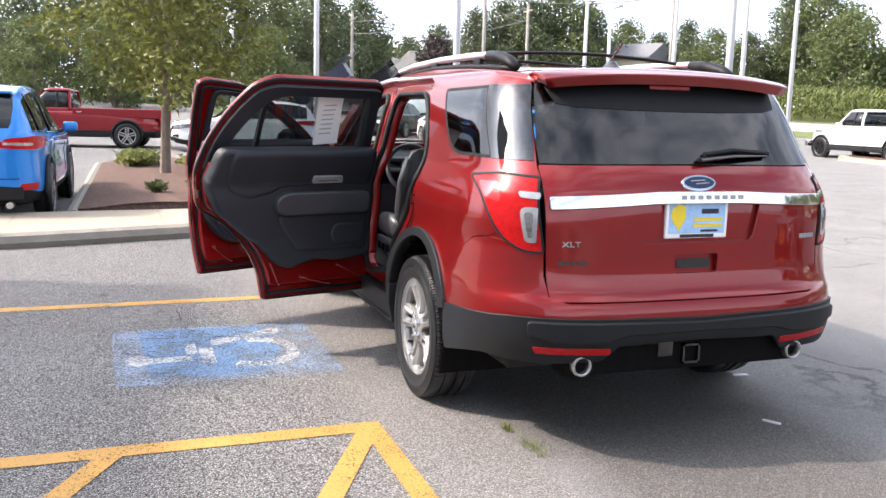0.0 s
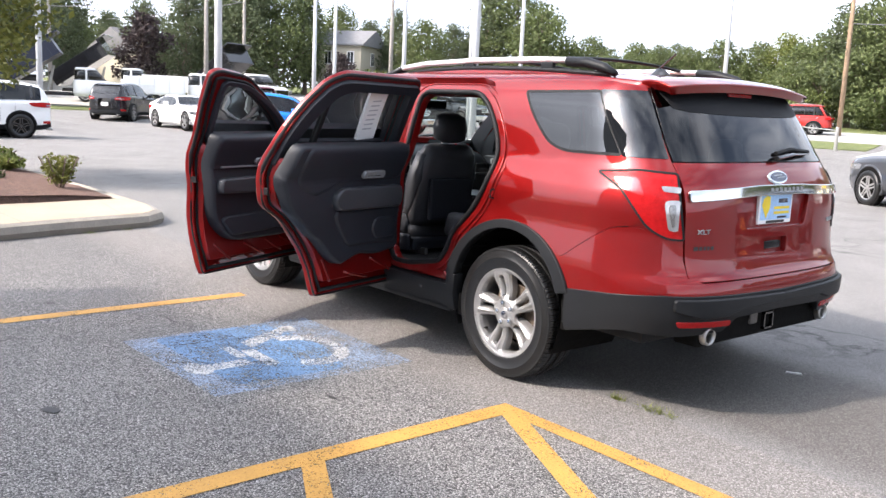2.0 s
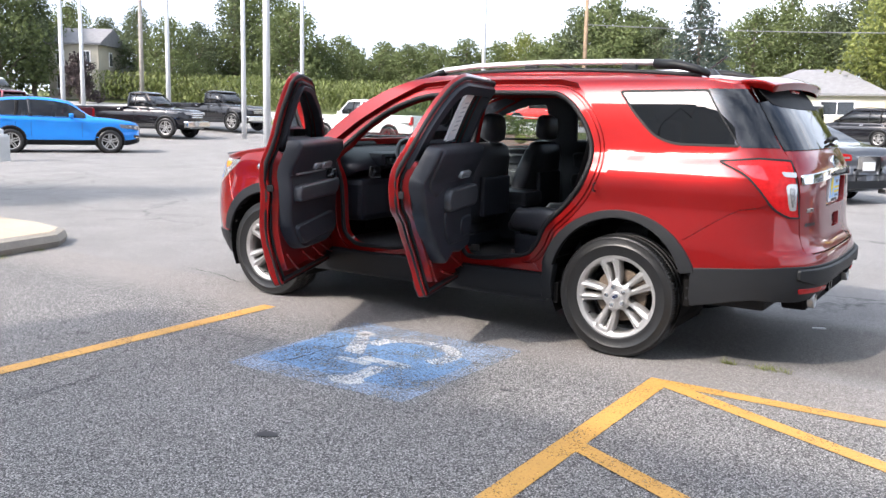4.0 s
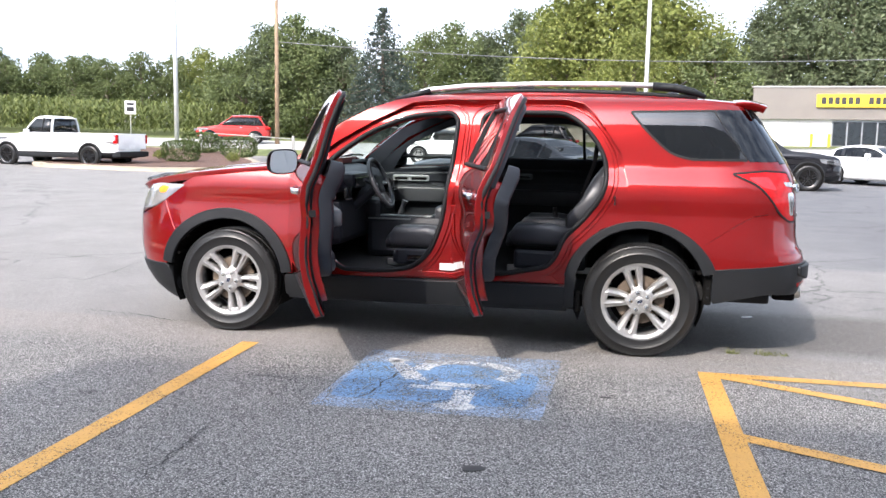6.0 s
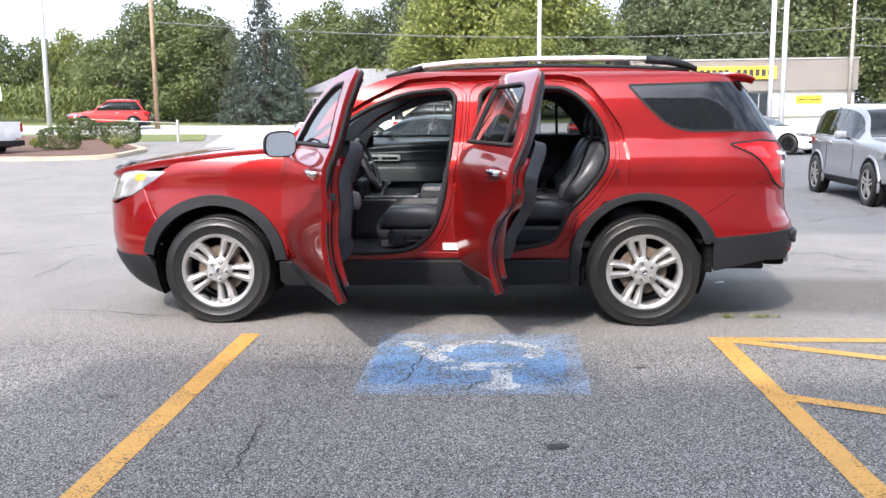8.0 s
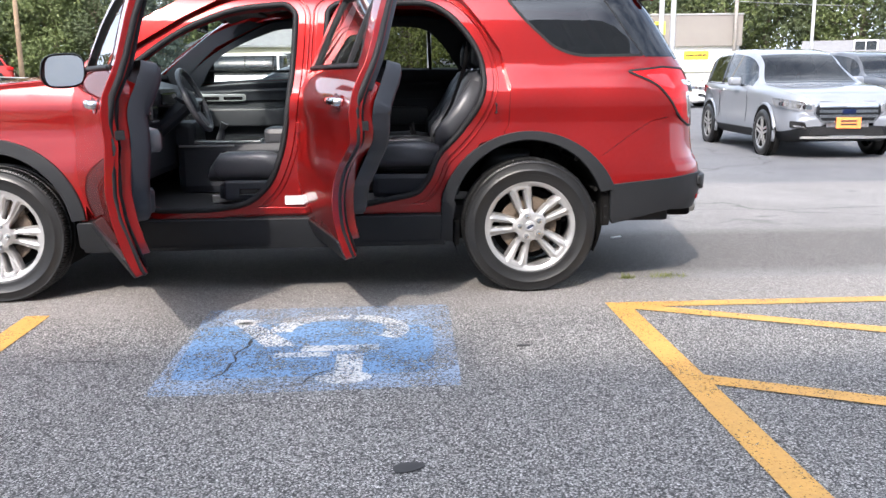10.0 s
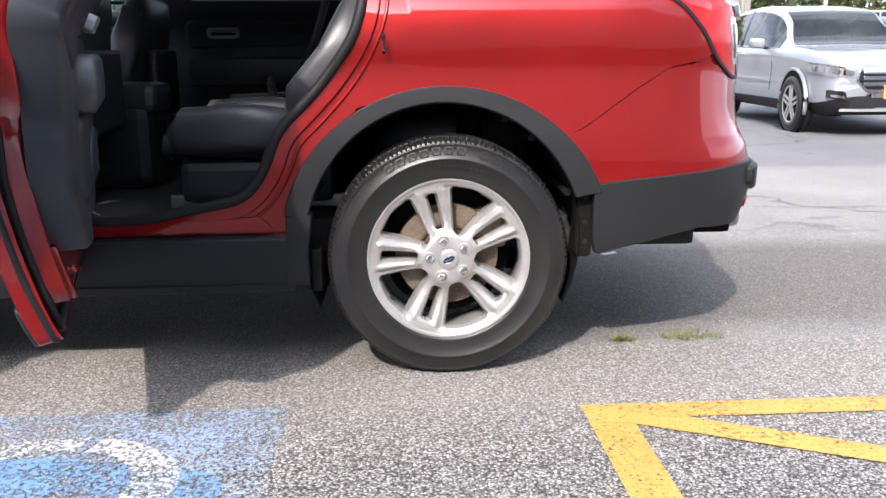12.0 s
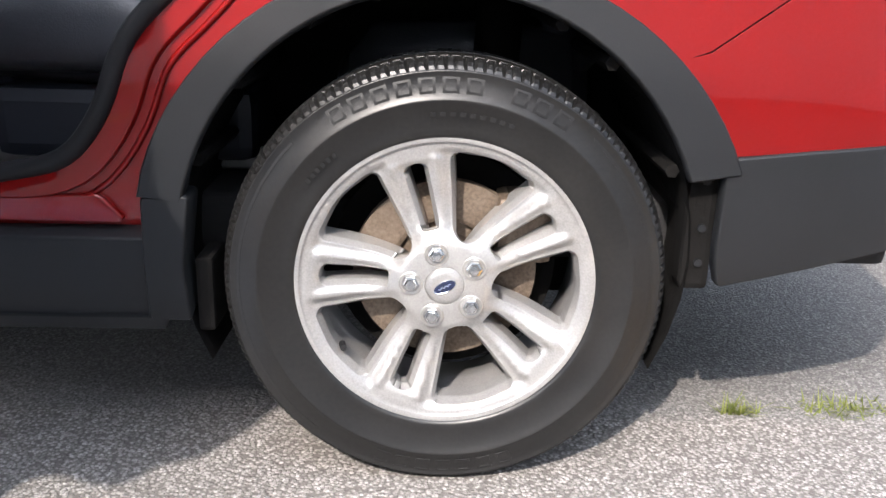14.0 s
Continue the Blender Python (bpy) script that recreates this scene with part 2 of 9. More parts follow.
def bm_lathe(profile, seg=48, bm=None, m=None, close=False):
    """Turns a list of (radius, height) about z."""
    bm = bm or bmesh.new()
    rings = []
    for r, h in profile:
        ring = []
        for i in range(seg):
            a = 2 * math.pi * i / seg
            p = Vector((r * math.cos(a), r * math.sin(a), h))
            ring.append(bm.verts.new(m @ p if m else p))
        rings.append(ring)
    pairs = list(zip(rings, rings[1:]))
    if close:
        pairs.append((rings[-1], rings[0]))
    for a, b in pairs:
        for i in range(seg):
            j = (i + 1) % seg
            bm.faces.new((a[i], a[j], b[j], b[i]))
    return bm


def bm_tube(pts, r, seg=8, bm=None, closed=False, squash=1.0, taper=None):
    """A round bar along a line of points; taper: a factor for the radius at each point."""
    bm = bm or bmesh.new()
    pts = [Vector(p) for p in pts]
    n = len(pts)
    rings = []
    up0 = Vector((0.013, 0.021, 1.0))
    for i, p in enumerate(pts):
        a = pts[(i - 1) % n] if (closed or i) else p
        b = pts[(i + 1) % n] if (closed or i < n - 1) else p
        d = (b - a).normalized()
        s = d.cross(up0)
        if s.length < 0.05:
            s = d.cross(Vector((1, 0, 0)))
        s.normalize()
        u = s.cross(d)
        k = r * (taper[i] if taper else 1)
        rings.append([bm.verts.new(p + s * (k * math.cos(2 * math.pi * j / seg)) + u * (k * squash * math.sin(2 * math.pi * j / seg)))
                      for j in range(seg)])
    prs = list(zip(rings, rings[1:]))
    if closed:
        prs.append((rings[-1], rings[0]))
    for a, b in prs:
        for j in range(seg):
            k = (j + 1) % seg
            bm.faces.new((a[j], a[k], b[k], b[j]))
    if not closed:
        bm.faces.new(rings[0][::-1])
        bm.faces.new(rings[-1])
    bmesh.ops.recalc_face_normals(bm, faces=bm.faces[:])
    return bm


def spline(knots):
    """A smooth curve through (t, value) knots."""
    xs = [k[0] for k in knots]
    ys = [k[1] for k in knots]
    n = len(xs)
    dl = [(ys[i + 1] - ys[i]) / (xs[i + 1] - xs[i]) for i in range(n - 1)]
    ms = [dl[0]]
    for i in range(1, n - 1):
        a, b = dl[i - 1], dl[i]
        ms.append(0.0 if a * b <= 0 else 2 * a * b / (a + b))
    ms.append(dl[-1])

    def f(x):
        if x <= xs[0]:
            return ys[0] + ms[0] * (x - xs[0])
        if x >= xs[-1]:
            return ys[-1] + ms[-1] * (x - xs[-1])
        i = 0
        while x > xs[i + 1]:
            i += 1
        h = xs[i + 1] - xs[i]
        t = (x - xs[i]) / h
        t2, t3 = t * t, t * t * t
        return ((2 * t3 - 3 * t2 + 1) * ys[i] + (t3 - 2 * t2 + t) * h * ms[i]
                + (-2 * t3 + 3 * t2) * ys[i + 1] + (t3 - t2) * h * ms[i + 1])
    return f


def rounded(pts, r=0.04, n=4):
    """A polygon with rounded corners; a point may carry its own radius as a third number."""
    out = []
    k = len(pts)
    for i in range(k):
        p = Vector(pts[i][:2])
        a, b = Vector(pts[i - 1][:2]), Vector(pts[(i + 1) % k][:2])
        rr = pts[i][2] if len(pts[i]) > 2 else r
        da, db = (a - p), (b - p)
        c = min(rr, da.length * 0.45, db.length * 0.45)
        if c < 1e-4:
            out.append((p.x, p.y))
            continue
        s, e = p + da.normalized() * c, p + db.normalized() * c
        for j in range(n + 1):
            t = j / n
            q = s * (1 - t) ** 2 + p * (2 * t * (1 - t)) + e * t * t
            out.append((q.x, q.y))
    return out


def inset(poly, d):
    """A polygon moved inwards by d (outwards when negative)."""
    k = len(poly)
    area = sum(poly[i - 1][0] * poly[i][1] - poly[i][0] * poly[i - 1][1] for i in range(k))
    s = 1 if area > 0 else -1
    out = []
    for i in range(k):
        a, p, b = Vector(poly[i - 1]), Vector(poly[i]), Vector(poly[(i + 1) % k])
        e1, e2 = p - a, b - p
        if e1.length < 1e-7 or e2.length < 1e-7:
            e1 = e2 = (b - a)
        n1 = Vector((-e1.y, e1.x)).normalized() * s
        n2 = Vector((-e2.y, e2.x)).normalized() * s
        nn = n1 + n2
        if nn.length < 1e-6:
            nn = n1
        nn.normalize()
        c = max(0.5, nn.dot(n1))
        q = p + nn * (d / c)
        out.append((q.x, q.y))
    return out


def surface(fn, off=0.0):
    """A sheet fn(u, v) moved along its normal by off; gives place and normal."""
    def g(u, v, extra=0.0):
        e = 0.004
        p = fn(u, v)
        du = fn(u + e, v) - fn(u - e, v)
        dv = fn(u, v + e) - fn(u, v - e)
        n = du.cross(dv)
        if n.length < 1e-12:
            n = Vector((0, 0, 1))
        n.normalize()
        return p + n * (off + extra), n
    return g


def panel(name, outer, holes, srf, material, parent, rings=((0, 0.012),), step=0.06, label="", flip=False, back=False, edge_mat=None, mirror=False, crisp=False):
    """A sheet of thin metal, glass or trim cut to an outline in the sheet's own two coordinates, laid on srf, with turned-in edges:
    rings are (sideways, depth) steps away from the outline."""
    loops = [[Vector((x, y, 0)) for x, y in outer]] + [[Vector((x, y, 0)) for x, y in h] for h in holes]
    flat = [p for lp in loops for p in lp]
    tris = tessellate_polygon(loops)
    bm = bmesh.new()
    vs = [bm.verts.new(p) for p in flat]
    for t in tris:
        a, b, c = (flat[i] for i in t)
        if abs((b - a).cross(c - a).z) < 1e-10:
            continue
        f = (t if (b - a).cross(c - a).z > 0 else t[::-1])
        try:
            bm.faces.new([vs[i] for i in f])
        except ValueError:
            pass
    for v in [v for v in bm.verts if not v.link_faces]:
        bm.verts.remove(v)
    x0, x1 = min(p.x for p in flat), max(p.x for p in flat)
    y0, y1 = min(p.y for p in flat), max(p.y for p in flat)
    for lo, hi, ax in ((x0, x1, (1, 0, 0)), (y0, y1, (0, 1, 0))):
        k = math.ceil((hi - lo) / step)
        for i in range(1, k):
            q = lo + (hi - lo) * i / k
            bmesh.ops.bisect_plane(bm, geom=bm.verts[:] + bm.edges[:] + bm.faces[:], dist=1e-6, plane_co=Vector(ax) * q, plane_no=ax)
    bmesh.ops.remove_doubles(bm, verts=bm.verts[:], dist=1e-5)
    bm.verts.index_update()
    uv = [(v.co.x, v.co.y) for v in bm.verts]
    faces = [[v.index for v in f.verts] for f in bm.faces]
    rim = []
    for e in bm.edges:
        if len(e.link_faces) == 1:
            for lp in e.link_faces[0].loops:
                if lp.edge == e:
                    rim.append((lp.vert.index, lp.link_loop_next.vert.index))
    bm.free()
    P, N = [], []
    sgn = -1 if flip else 1
    for u, v in uv:
        p, n = srf(u, v)
        P.append(p)
        N.append(n * sgn)
    F = [f[::-1] if flip else f for f in faces]
    cap = len(F)
    if rings:
        side = {}
        for a, b in rim:
            d = Vector((uv[b][0] - uv[a][0], uv[b][1] - uv[a][1]))
            d = Vector((d.y, -d.x)).normalized() if d.length else Vector((0, 0))
            for i in (a, b):
                side[i] = side.get(i, Vector((0, 0))) + d
        last = {}
        for i in side:
            side[i] = side[i].normalized() if side[i].length else side[i]
            if not crisp:
                last[i] = i
                continue
            last[i] = len(P)
            P.append(P[i].copy())
            N.append(Vector((0, 0, 0)))
        for k, (sd, dp) in enumerate(rings):
            if k and crisp:
                dup = {}
                for i in side:
                    dup[i] = len(P)
                    P.append(P[last[i]].copy())
                    N.append(Vector((0, 0, 0)))
                last = dup
            cur = {}
            for i in side:
                s = side[i] * sd
                p, n = srf(uv[i][0] + s.x, uv[i][1] + s.y, -dp * sgn)
                cur[i] = len(P)
                P.append(p)
                N.append(Vector((0, 0, 0)))
            for i, j in rim:
                q = [last[j], last[i], cur[i], cur[j]]
                F.append(q[::-1] if flip else q)
            last = cur
    if back:
        base = len(P)
        dp = rings[-1][1] if rings else 0.004
        for u, v in uv:
            p, n = srf(u, v, -dp * sgn)
            P.append(p)
            N.append(n * -sgn)
        nf = [[i + base for i in f[::-1]] for f in F[:cap]]
        F += nf
    if mirror:
        P = [Vector((p.x, -p.y, p.z)) for p in P]
        N = [Vector((n.x, -n.y, n.z)) for n in N]
        F = [f[::-1] for f in F]
    me = bpy.data.meshes.new(name)
    me.from_pydata([tuple(p) for p in P], [], F)
    me.polygons.foreach_set("use_smooth", [True] * len(F))
    me.normals_split_custom_set_from_vertices([tuple(n) for n in N])
    me.materials.append(material)
    if edge_mat:
        me.materials.append(edge_mat)
        idx = [0] * len(F)
        for i in range(cap, len(F)):
            idx[i] = 1
        me.polygons.foreach_set("material_index", idx)
    ob = new(name, me)
    if parent is not None:
        ob.parent = parent
    if label:
        ob["label"] = label
    return ob

# ---- the red sport utility vehicle ----
# x runs from nose to tail, the driver's side is at negative y, the axles stand at x = -1.43 and 1.43

HALF = spline([(0.18, 0.90), (0.30, 0.955), (0.42, 0.978), (0.55, 0.982), (0.70, 0.978), (0.84, 0.962), (0.93, 0.953), (1.02, 0.957),
               (1.10, 0.945), (1.17, 0.915), (1.23, 0.885), (1.30, 0.868), (1.45, 0.833), (1.58, 0.789), (1.65, 0.743), (1.70, 0.655), (1.72, 0.60)])
TAIL = spline([(0.18, 2.36), (0.30, 2.42), (0.42, 2.475), (0.55, 2.515), (0.63, 2.515), (0.685, 2.50), (0.73, 2.468), (0.82, 2.452), (0.95, 2.445),
               (1.05, 2.440), (1.15, 2.430), (1.22, 2.405), (1.29, 2.365), (1.45, 2.265), (1.60, 2.150), (1.66, 2.09), (1.72, 2.02)])
NOSE = spline([(0.18, -2.12), (0.30, -2.28), (0.45, -2.37), (0.60, -2.40), (0.78, -2.40), (0.92, -2.36), (1.00, -2.31), (1.06, -2.22), (1.2, -2.0)])
BLUNT = spline([(0.2, 3.6), (1.0, 4.0), (1.2, 3.8), (1.35, 3.4), (1.7, 3.2)])
X0R, LR = 1.75, 1.5
X0F, LF = -1.50, 1.45


def plan(x):
    return 1.0 - 0.010 * max(0.0, abs(x) - 0.6) ** 2


def body(u, z):
    """The outer sheet of the driver's side; u runs along it from the middle of the nose to the middle of the tail."""
    w = HALF(z)
    if u > X0R:
        a, b, n = TAIL(z) - X0R, w * plan(X0R), BLUNT(z)
        f = math.pi / 2 * (u - X0R) / LR
        c, s = math.cos(f), math.sin(f)
        r = ((abs(c) / b) ** n + (abs(s) / a) ** n) ** (-1 / n)
        return Vector((X0R + r * s, -r * c, z))
    if u < X0F:
        a, b, n = X0F - NOSE(z), w * plan(X0F), 2.8
        f = math.pi / 2 * (X0F - u) / LF
        c, s = math.cos(f), math.sin(f)
        r = ((abs(c) / b) ** n + (abs(s) / a) ** n) ** (-1 / n)
        return Vector((X0F - r * s, -r * c, z))
    return Vector((u, -w * plan(u), z))


def tail(y, z):
    """The rear sheet, over y and z."""
    a, b, n = TAIL(z) - X0R, HALF(z) * plan(X0R), BLUNT(z)
    q = min(0.995, abs(y) / b)
    return Vector((X0R + a * (1 - q ** n) ** (1 / n), y, z))


def nose(v, z):
    y = -v
    a, b, n = X0F - NOSE(z), HALF(z) * plan(X0F), 2.8
    q = min(0.98, abs(y) / b)
    return Vector((X0F - a * (1 - q ** n) ** (1 / n), y, z))


def u_at(y, z):
    """Where along the side sheet the tail has this half width."""
    p = tail(-abs(y), z)
    return X0R + math.atan2(p.x - X0R, abs(y)) * LR / (math.pi / 2)


ROOFLINE = spline([(-0.62, 1.545), (-0.40, 1.635), (-0.15, 1.695), (0.15, 1.730), (0.7, 1.748), (1.2, 1.738), (1.7, 1.712), (2.1, 1.675), (2.3, 1.65)])


def roof(x, y):
    return Vector((x, y, ROOFLINE(x) - 0.035 * (abs(y) / 0.65) ** 2.4))


HOODLINE = spline([(-2.36, 0.98), (-2.28, 1.045), (-2.1, 1.095), (-1.8, 1.145), (-1.4, 1.190), (-0.9, 1.232)])
HOODW = spline([(-2.36, 0.50), (-2.2, 0.66), (-1.9, 0.78), (-1.5, 0.84), (-0.9, 0.865)])


def hood(x, v):
    y = v * HOODW(x)
    return Vector((x, y, HOODLINE(x) - 0.032 * abs(v) ** 3 + 0.006 * math.exp(-((abs(v) - 0.55) / 0.12) ** 2)))


def screen(y, t):
    """The windscreen, t from cowl to roof."""
    s = abs(y)
    return Vector((-1.08 + 0.62 * t + 0.16 * s * s * (1 - 0.3 * t), y * (1 - 0.02 * t), 1.20 + 0.40 * t - 0.05 * s * s * t))


S_BODY = surface(body)


def ell(cx, cz, rx, rz, a0, a1, n=18):
    return [(cx + rx * math.cos(radians(a0 + (a1 - a0) * i / n)), cz + rz * math.sin(radians(a0 + (a1 - a0) * i / n))) for i in range(n + 1)]


HATCH = [(0.700, 0.700), (0.708, 0.80), (0.712, 1.00), (0.715, 1.15), (0.712, 1.25), (0.690, 1.42), (0.655, 1.58), (0.640, 1.625)]
hatch_u = [(u_at(y, z) - 0.004, z) for y, z in HATCH]
LAMP = rounded([(1.985, 1.198), (2.20, 1.218), (u_at(0.715, 1.2) - 0.006, 1.208), (u_at(0.71, 0.90) - 0.006, 0.898), (2.36, 0.902, 0.03), (2.27, 0.950, 0.05),
                (2.205, 1.04, 0.06), (2.13, 1.13, 0.05)], 0.012)
ROOFEDGE = [(-1.02, 1.175), (-0.85, 1.335), (-0.64, 1.485), (-0.45, 1.585), (-0.27, 1.650), (-0.09, 1.685), (0.24, 1.704), (0.70, 1.710), (1.30, 1.695), (1.77, 1.668)]
DOORCUT = [(1.29, 0.885), (1.315, 0.92), (1.325, 1.13), (1.275, 1.315), (1.165, 1.478), (1.085, 1.578), (1.02, 1.638), (0.90, 1.664), (0.10, 1.662),
           (-0.14, 1.638), (-0.41, 1.505), (-0.65, 1.365), (-0.92, 1.172)]
FRONTDOOR = [(-0.925, 0.335), (-0.928, 1.02, 0.06), (-0.90, 1.160, 0.03), (-0.64, 1.352, 0.1), (-0.41, 1.492, 0.1), (-0.14, 1.625, 0.08), (0.15, 1.652, 0.05), (0.215, 1.63, 0.03),
             (0.205, 1.28, 0.2), (0.175, 0.80, 0.2), (0.170, 0.335)]
REARDOOR = [(0.180, 0.335), (0.185, 0.80, 0.2), (0.215, 1.28, 0.2), (0.228, 1.62, 0.02), (0.27, 1.652, 0.03), (0.94, 1.656, 0.05), (1.045, 1.610, 0.05), (1.160, 1.472, 0.06), (1.262, 1.305, 0.08), (1.312, 1.13, 0.1),
            (1.300, 0.905, 0.05), (1.11, 0.795, 0.1), (0.975, 0.62, 0.08), (0.930, 0.50, 0.03), (0.925, 0.335)]
FRONTWIN = rounded([(-0.70, 1.232, 0.02), (-0.56, 1.352, 0.08), (-0.38, 1.455, 0.08), (-0.12, 1.558, 0.06), (0.085, 1.578, 0.04), (0.115, 1.232, 0.02)])
FARWIN = rounded([(-0.74, 1.140, 0.02), (-0.56, 1.352, 0.08), (-0.38, 1.455, 0.08), (-0.12, 1.558, 0.06), (0.085, 1.578, 0.04), (0.115, 1.185, 0.02)])
REARWIN = rounded([(0.275, 1.232, 0.02), (0.300, 1.575, 0.03), (0.84, 1.578, 0.06), (0.95, 1.548, 0.06), (1.065, 1.430, 0.06), (1.175, 1.272, 0.05), (1.180, 1.232, 0.02)])
FRONTHOLE = rounded([(-0.84, 1.13, 0.05), (-0.63, 1.31, 0.08), (-0.42, 1.455, 0.1), (-0.15, 1.562, 0.1), (0.13, 1.588, 0.05), (0.185, 1.535, 0.05), (0.165, 1.27, 0.2), (0.105, 0.82, 0.15),
                     (0.035, 0.63, 0.1), (-0.08, 0.515, 0.1), (-0.28, 0.478, 0.1), (-0.60, 0.478, 0.08), (-0.70, 0.56, 0.08), (-0.74, 0.90, 0.1)])
REARHOLE = rounded([(0.315, 0.56, 0.05), (0.300, 0.90, 0.1), (0.325, 1.30, 0.1), (0.345, 1.55, 0.04), (0.40, 1.592, 0.04), (0.90, 1.592, 0.08), (1.02, 1.515, 0.08), (1.115, 1.40, 0.08),
                    (1.175, 1.29, 0.08), (1.195, 1.16, 0.08), (1.155, 1.01, 0.08), (1.04, 0.87, 0.08), (0.925, 0.76, 0.06), (0.885, 0.64, 0.05), (0.82, 0.555, 0.06), (0.50, 0.492, 0.1), (0.36, 0.492, 0.05)])
QWIN = [(1.312, 1.590, 0.03), (1.872, 1.600, 0.02), (2.105, 1.280, 0.035), (1.70, 1.278, 0.10), (1.575, 1.318, 0.06), (1.425, 1.455, 0.08)]
ARCH_R = (1.41, 0.42)
ARCH_F = (-1.44, 0.40)


def make_suv():
    car = empty("sport_utility_vehicle", "glossy ruby red sport utility vehicle with two opened doors", "car")
    for mir in (False, True):
        side_parts(car, mir)
    centre_parts(car)
    return car


def side_parts(car, mir):
    """The sheets of one side: quarter and roof side, fender, bumper corners, flares, lamps, glass."""
    K = dict(mirror=mir)
    arch = ell(*ARCH_R, 0.460, 0.440, 42, 103, 14)
    quarter = ([(-1.02, 1.175)] + ROOFEDGE[1:] + [(2.0, 1.640)] + hatch_u[::-1][:4]
               + [(u_at(0.715, 1.2) - 0.004, 1.214), (2.20, 1.224), (1.985, 1.204), (2.12, 1.128), (2.195, 1.045), (2.245, 0.975)] + [(2.20, 0.955), (2.10, 0.937), (2.00, 0.877), (1.83, 0.757), (1.775, 0.738)]
               + arch + DOORCUT)
    wins = [inset(rounded(QWIN), 0.008), inset(rounded([(1.886, 1.598, 0.01), (u_at(0.651, 1.595) - 0.010, 1.598, 0.01), (u_at(0.690, 1.42) - 0.009, 1.42, 0.01), (u_at(0.711, 1.285) - 0.010, 1.286, 0.01), (2.118, 1.286, 0.01)], 0.01), 0.003)]
    panel("quarter_panel", quarter, wins, S_BODY, RED, car, rings=((0, 0.004), (0, 0.05)), step=0.05, **K)
    panel("quarter_window", inset(rounded(QWIN), 0.012), [], surface(body, 0.002), SIDEGLASS, car, rings=((0, 0.004),), step=0.08, label="dark tinted quarter window glass", **K)
    panel("pillar_window", rounded([(1.868, 1.603, 0.006), (u_at(0.651, 1.595) - 0.004, 1.603, 0.006), (u_at(0.690, 1.42) - 0.004, 1.42, 0.01), (u_at(0.711, 1.285) - 0.004, 1.277, 0.006), (2.101, 1.277, 0.006)], 0.006), [], surface(body, 0.0035), SIDEGLASS, car, rings=((0, 0.004),), step=0.06, label="dark tinted corner glass", **K)
    ring_strip("window_seal", inset(rounded(QWIN), 0.005), 0.007, car, mir)
    jamb = [(-0.96, 0.405), (-0.96, 1.10), (-0.93, 1.19), (-0.65, 1.385), (-0.41, 1.525), (-0.14, 1.655), (0.10, 1.678), (0.90, 1.680), (1.04, 1.660), (1.10, 1.590), (1.19, 1.49), (1.30, 1.325),
            (1.35, 1.13), (1.345, 0.88), (1.16, 0.83), (1.03, 0.66), (0.97, 0.52), (0.96, 0.405)]
    holes = [FRONTHOLE, REARHOLE]
    if mir:
        fh = rounded(FRONTDOOR, 0.02)
        door_skin("front_door_panel", fh, FARWIN, car, mir)
        door_skin("rear_door_panel", rounded(REARDOOR, 0.02), REARWIN, car, mir)
        holes = [inset(FARWIN, -0.01), inset(REARWIN, -0.01)]
    panel("door_frame", jamb, holes, surface(body, -0.048), RED, car, rings=((0.004, 0.006), (0.006, 0.05)), step=0.06, label="red painted door jamb with body seams", **K)
    # a second, stepped flange round each opening
    if not mir:
        for h in (FRONTHOLE, REARHOLE):
            panel("jamb_flange", inset(h, -0.045), [inset(h, -0.006)], surface(body, -0.036), RED, car, rings=((0.004, 0.004), (0.006, 0.014)), step=0.08)
            for gap, dep in ((-0.070, -0.047),):
                part("jamb_crease", bm_tube([surface(body, dep)(u, v)[0] for u, v in inset(h, gap)], 0.006, 6, closed=True), RED, car, smooth=True)
            pts = [surface(body, -0.034)(u, v)[0] for u, v in inset(h, 0.004)]
            part("door_seal", bm_tube(pts, 0.016, 8, closed=True), SEAL, car, "black rubber door seal", smooth=True)
        panel("sill_plate", rounded([(-0.62, 0.458), (0.90, 0.458), (0.86, 0.50), (0.45, 0.482), (-0.06, 0.492), (-0.6, 0.47)], 0.01), [], surface(body, -0.030), RED, car, rings=((0.002, 0.02),), step=0.1)
    rocker = rounded([(-1.0, 0.285), (0.985, 0.295), (0.955, 0.436), (-1.0, 0.425)], 0.015)
    panel("rocker_panel", rocker, [], surface(body, 0.004), CLAD, car, rings=((0.006, 0.01), (0.012, 0.06)), step=0.09, label="grained black lower sill cladding", **K)
    panel("rocker_lip", rounded([(-0.98, 0.268), (0.96, 0.278), (0.96, 0.300), (-0.98, 0.290)], 0.006), [], surface(body, 0.012), CLAD, car, rings=((0.004, 0.05),), step=0.1, **K)
    fender = ([(-0.945, 0.44), (-0.945, 1.03), (-0.975, 1.16), (-1.3, 1.135), (-1.7, 1.09), (-1.78, 1.045), (-1.86, 0.97), (-1.93, 0.92), (-1.83, 0.72)] + ell(*ARCH_F, 0.465, 0.455, 135, 5, 16))
    panel("front_fender", fender, [], S_BODY, RED, car, rings=((0, 0.004), (0, 0.03)), step=0.05, **K)
    fb = [(-1.835, 0.715), (-1.935, 0.916), (-2.02, 0.865), (-2.20, 0.80), (-2.45, 0.80), (-2.95, 0.80), (-2.95, 0.47), (-2.3, 0.46), (-1.91, 0.455)] + ell(*ARCH_F, 0.475, 0.46, 170, 138, 6)
    panel("front_bumper", fb, [], S_BODY, RED, car, rings=((0, 0.02),), step=0.06, **K)
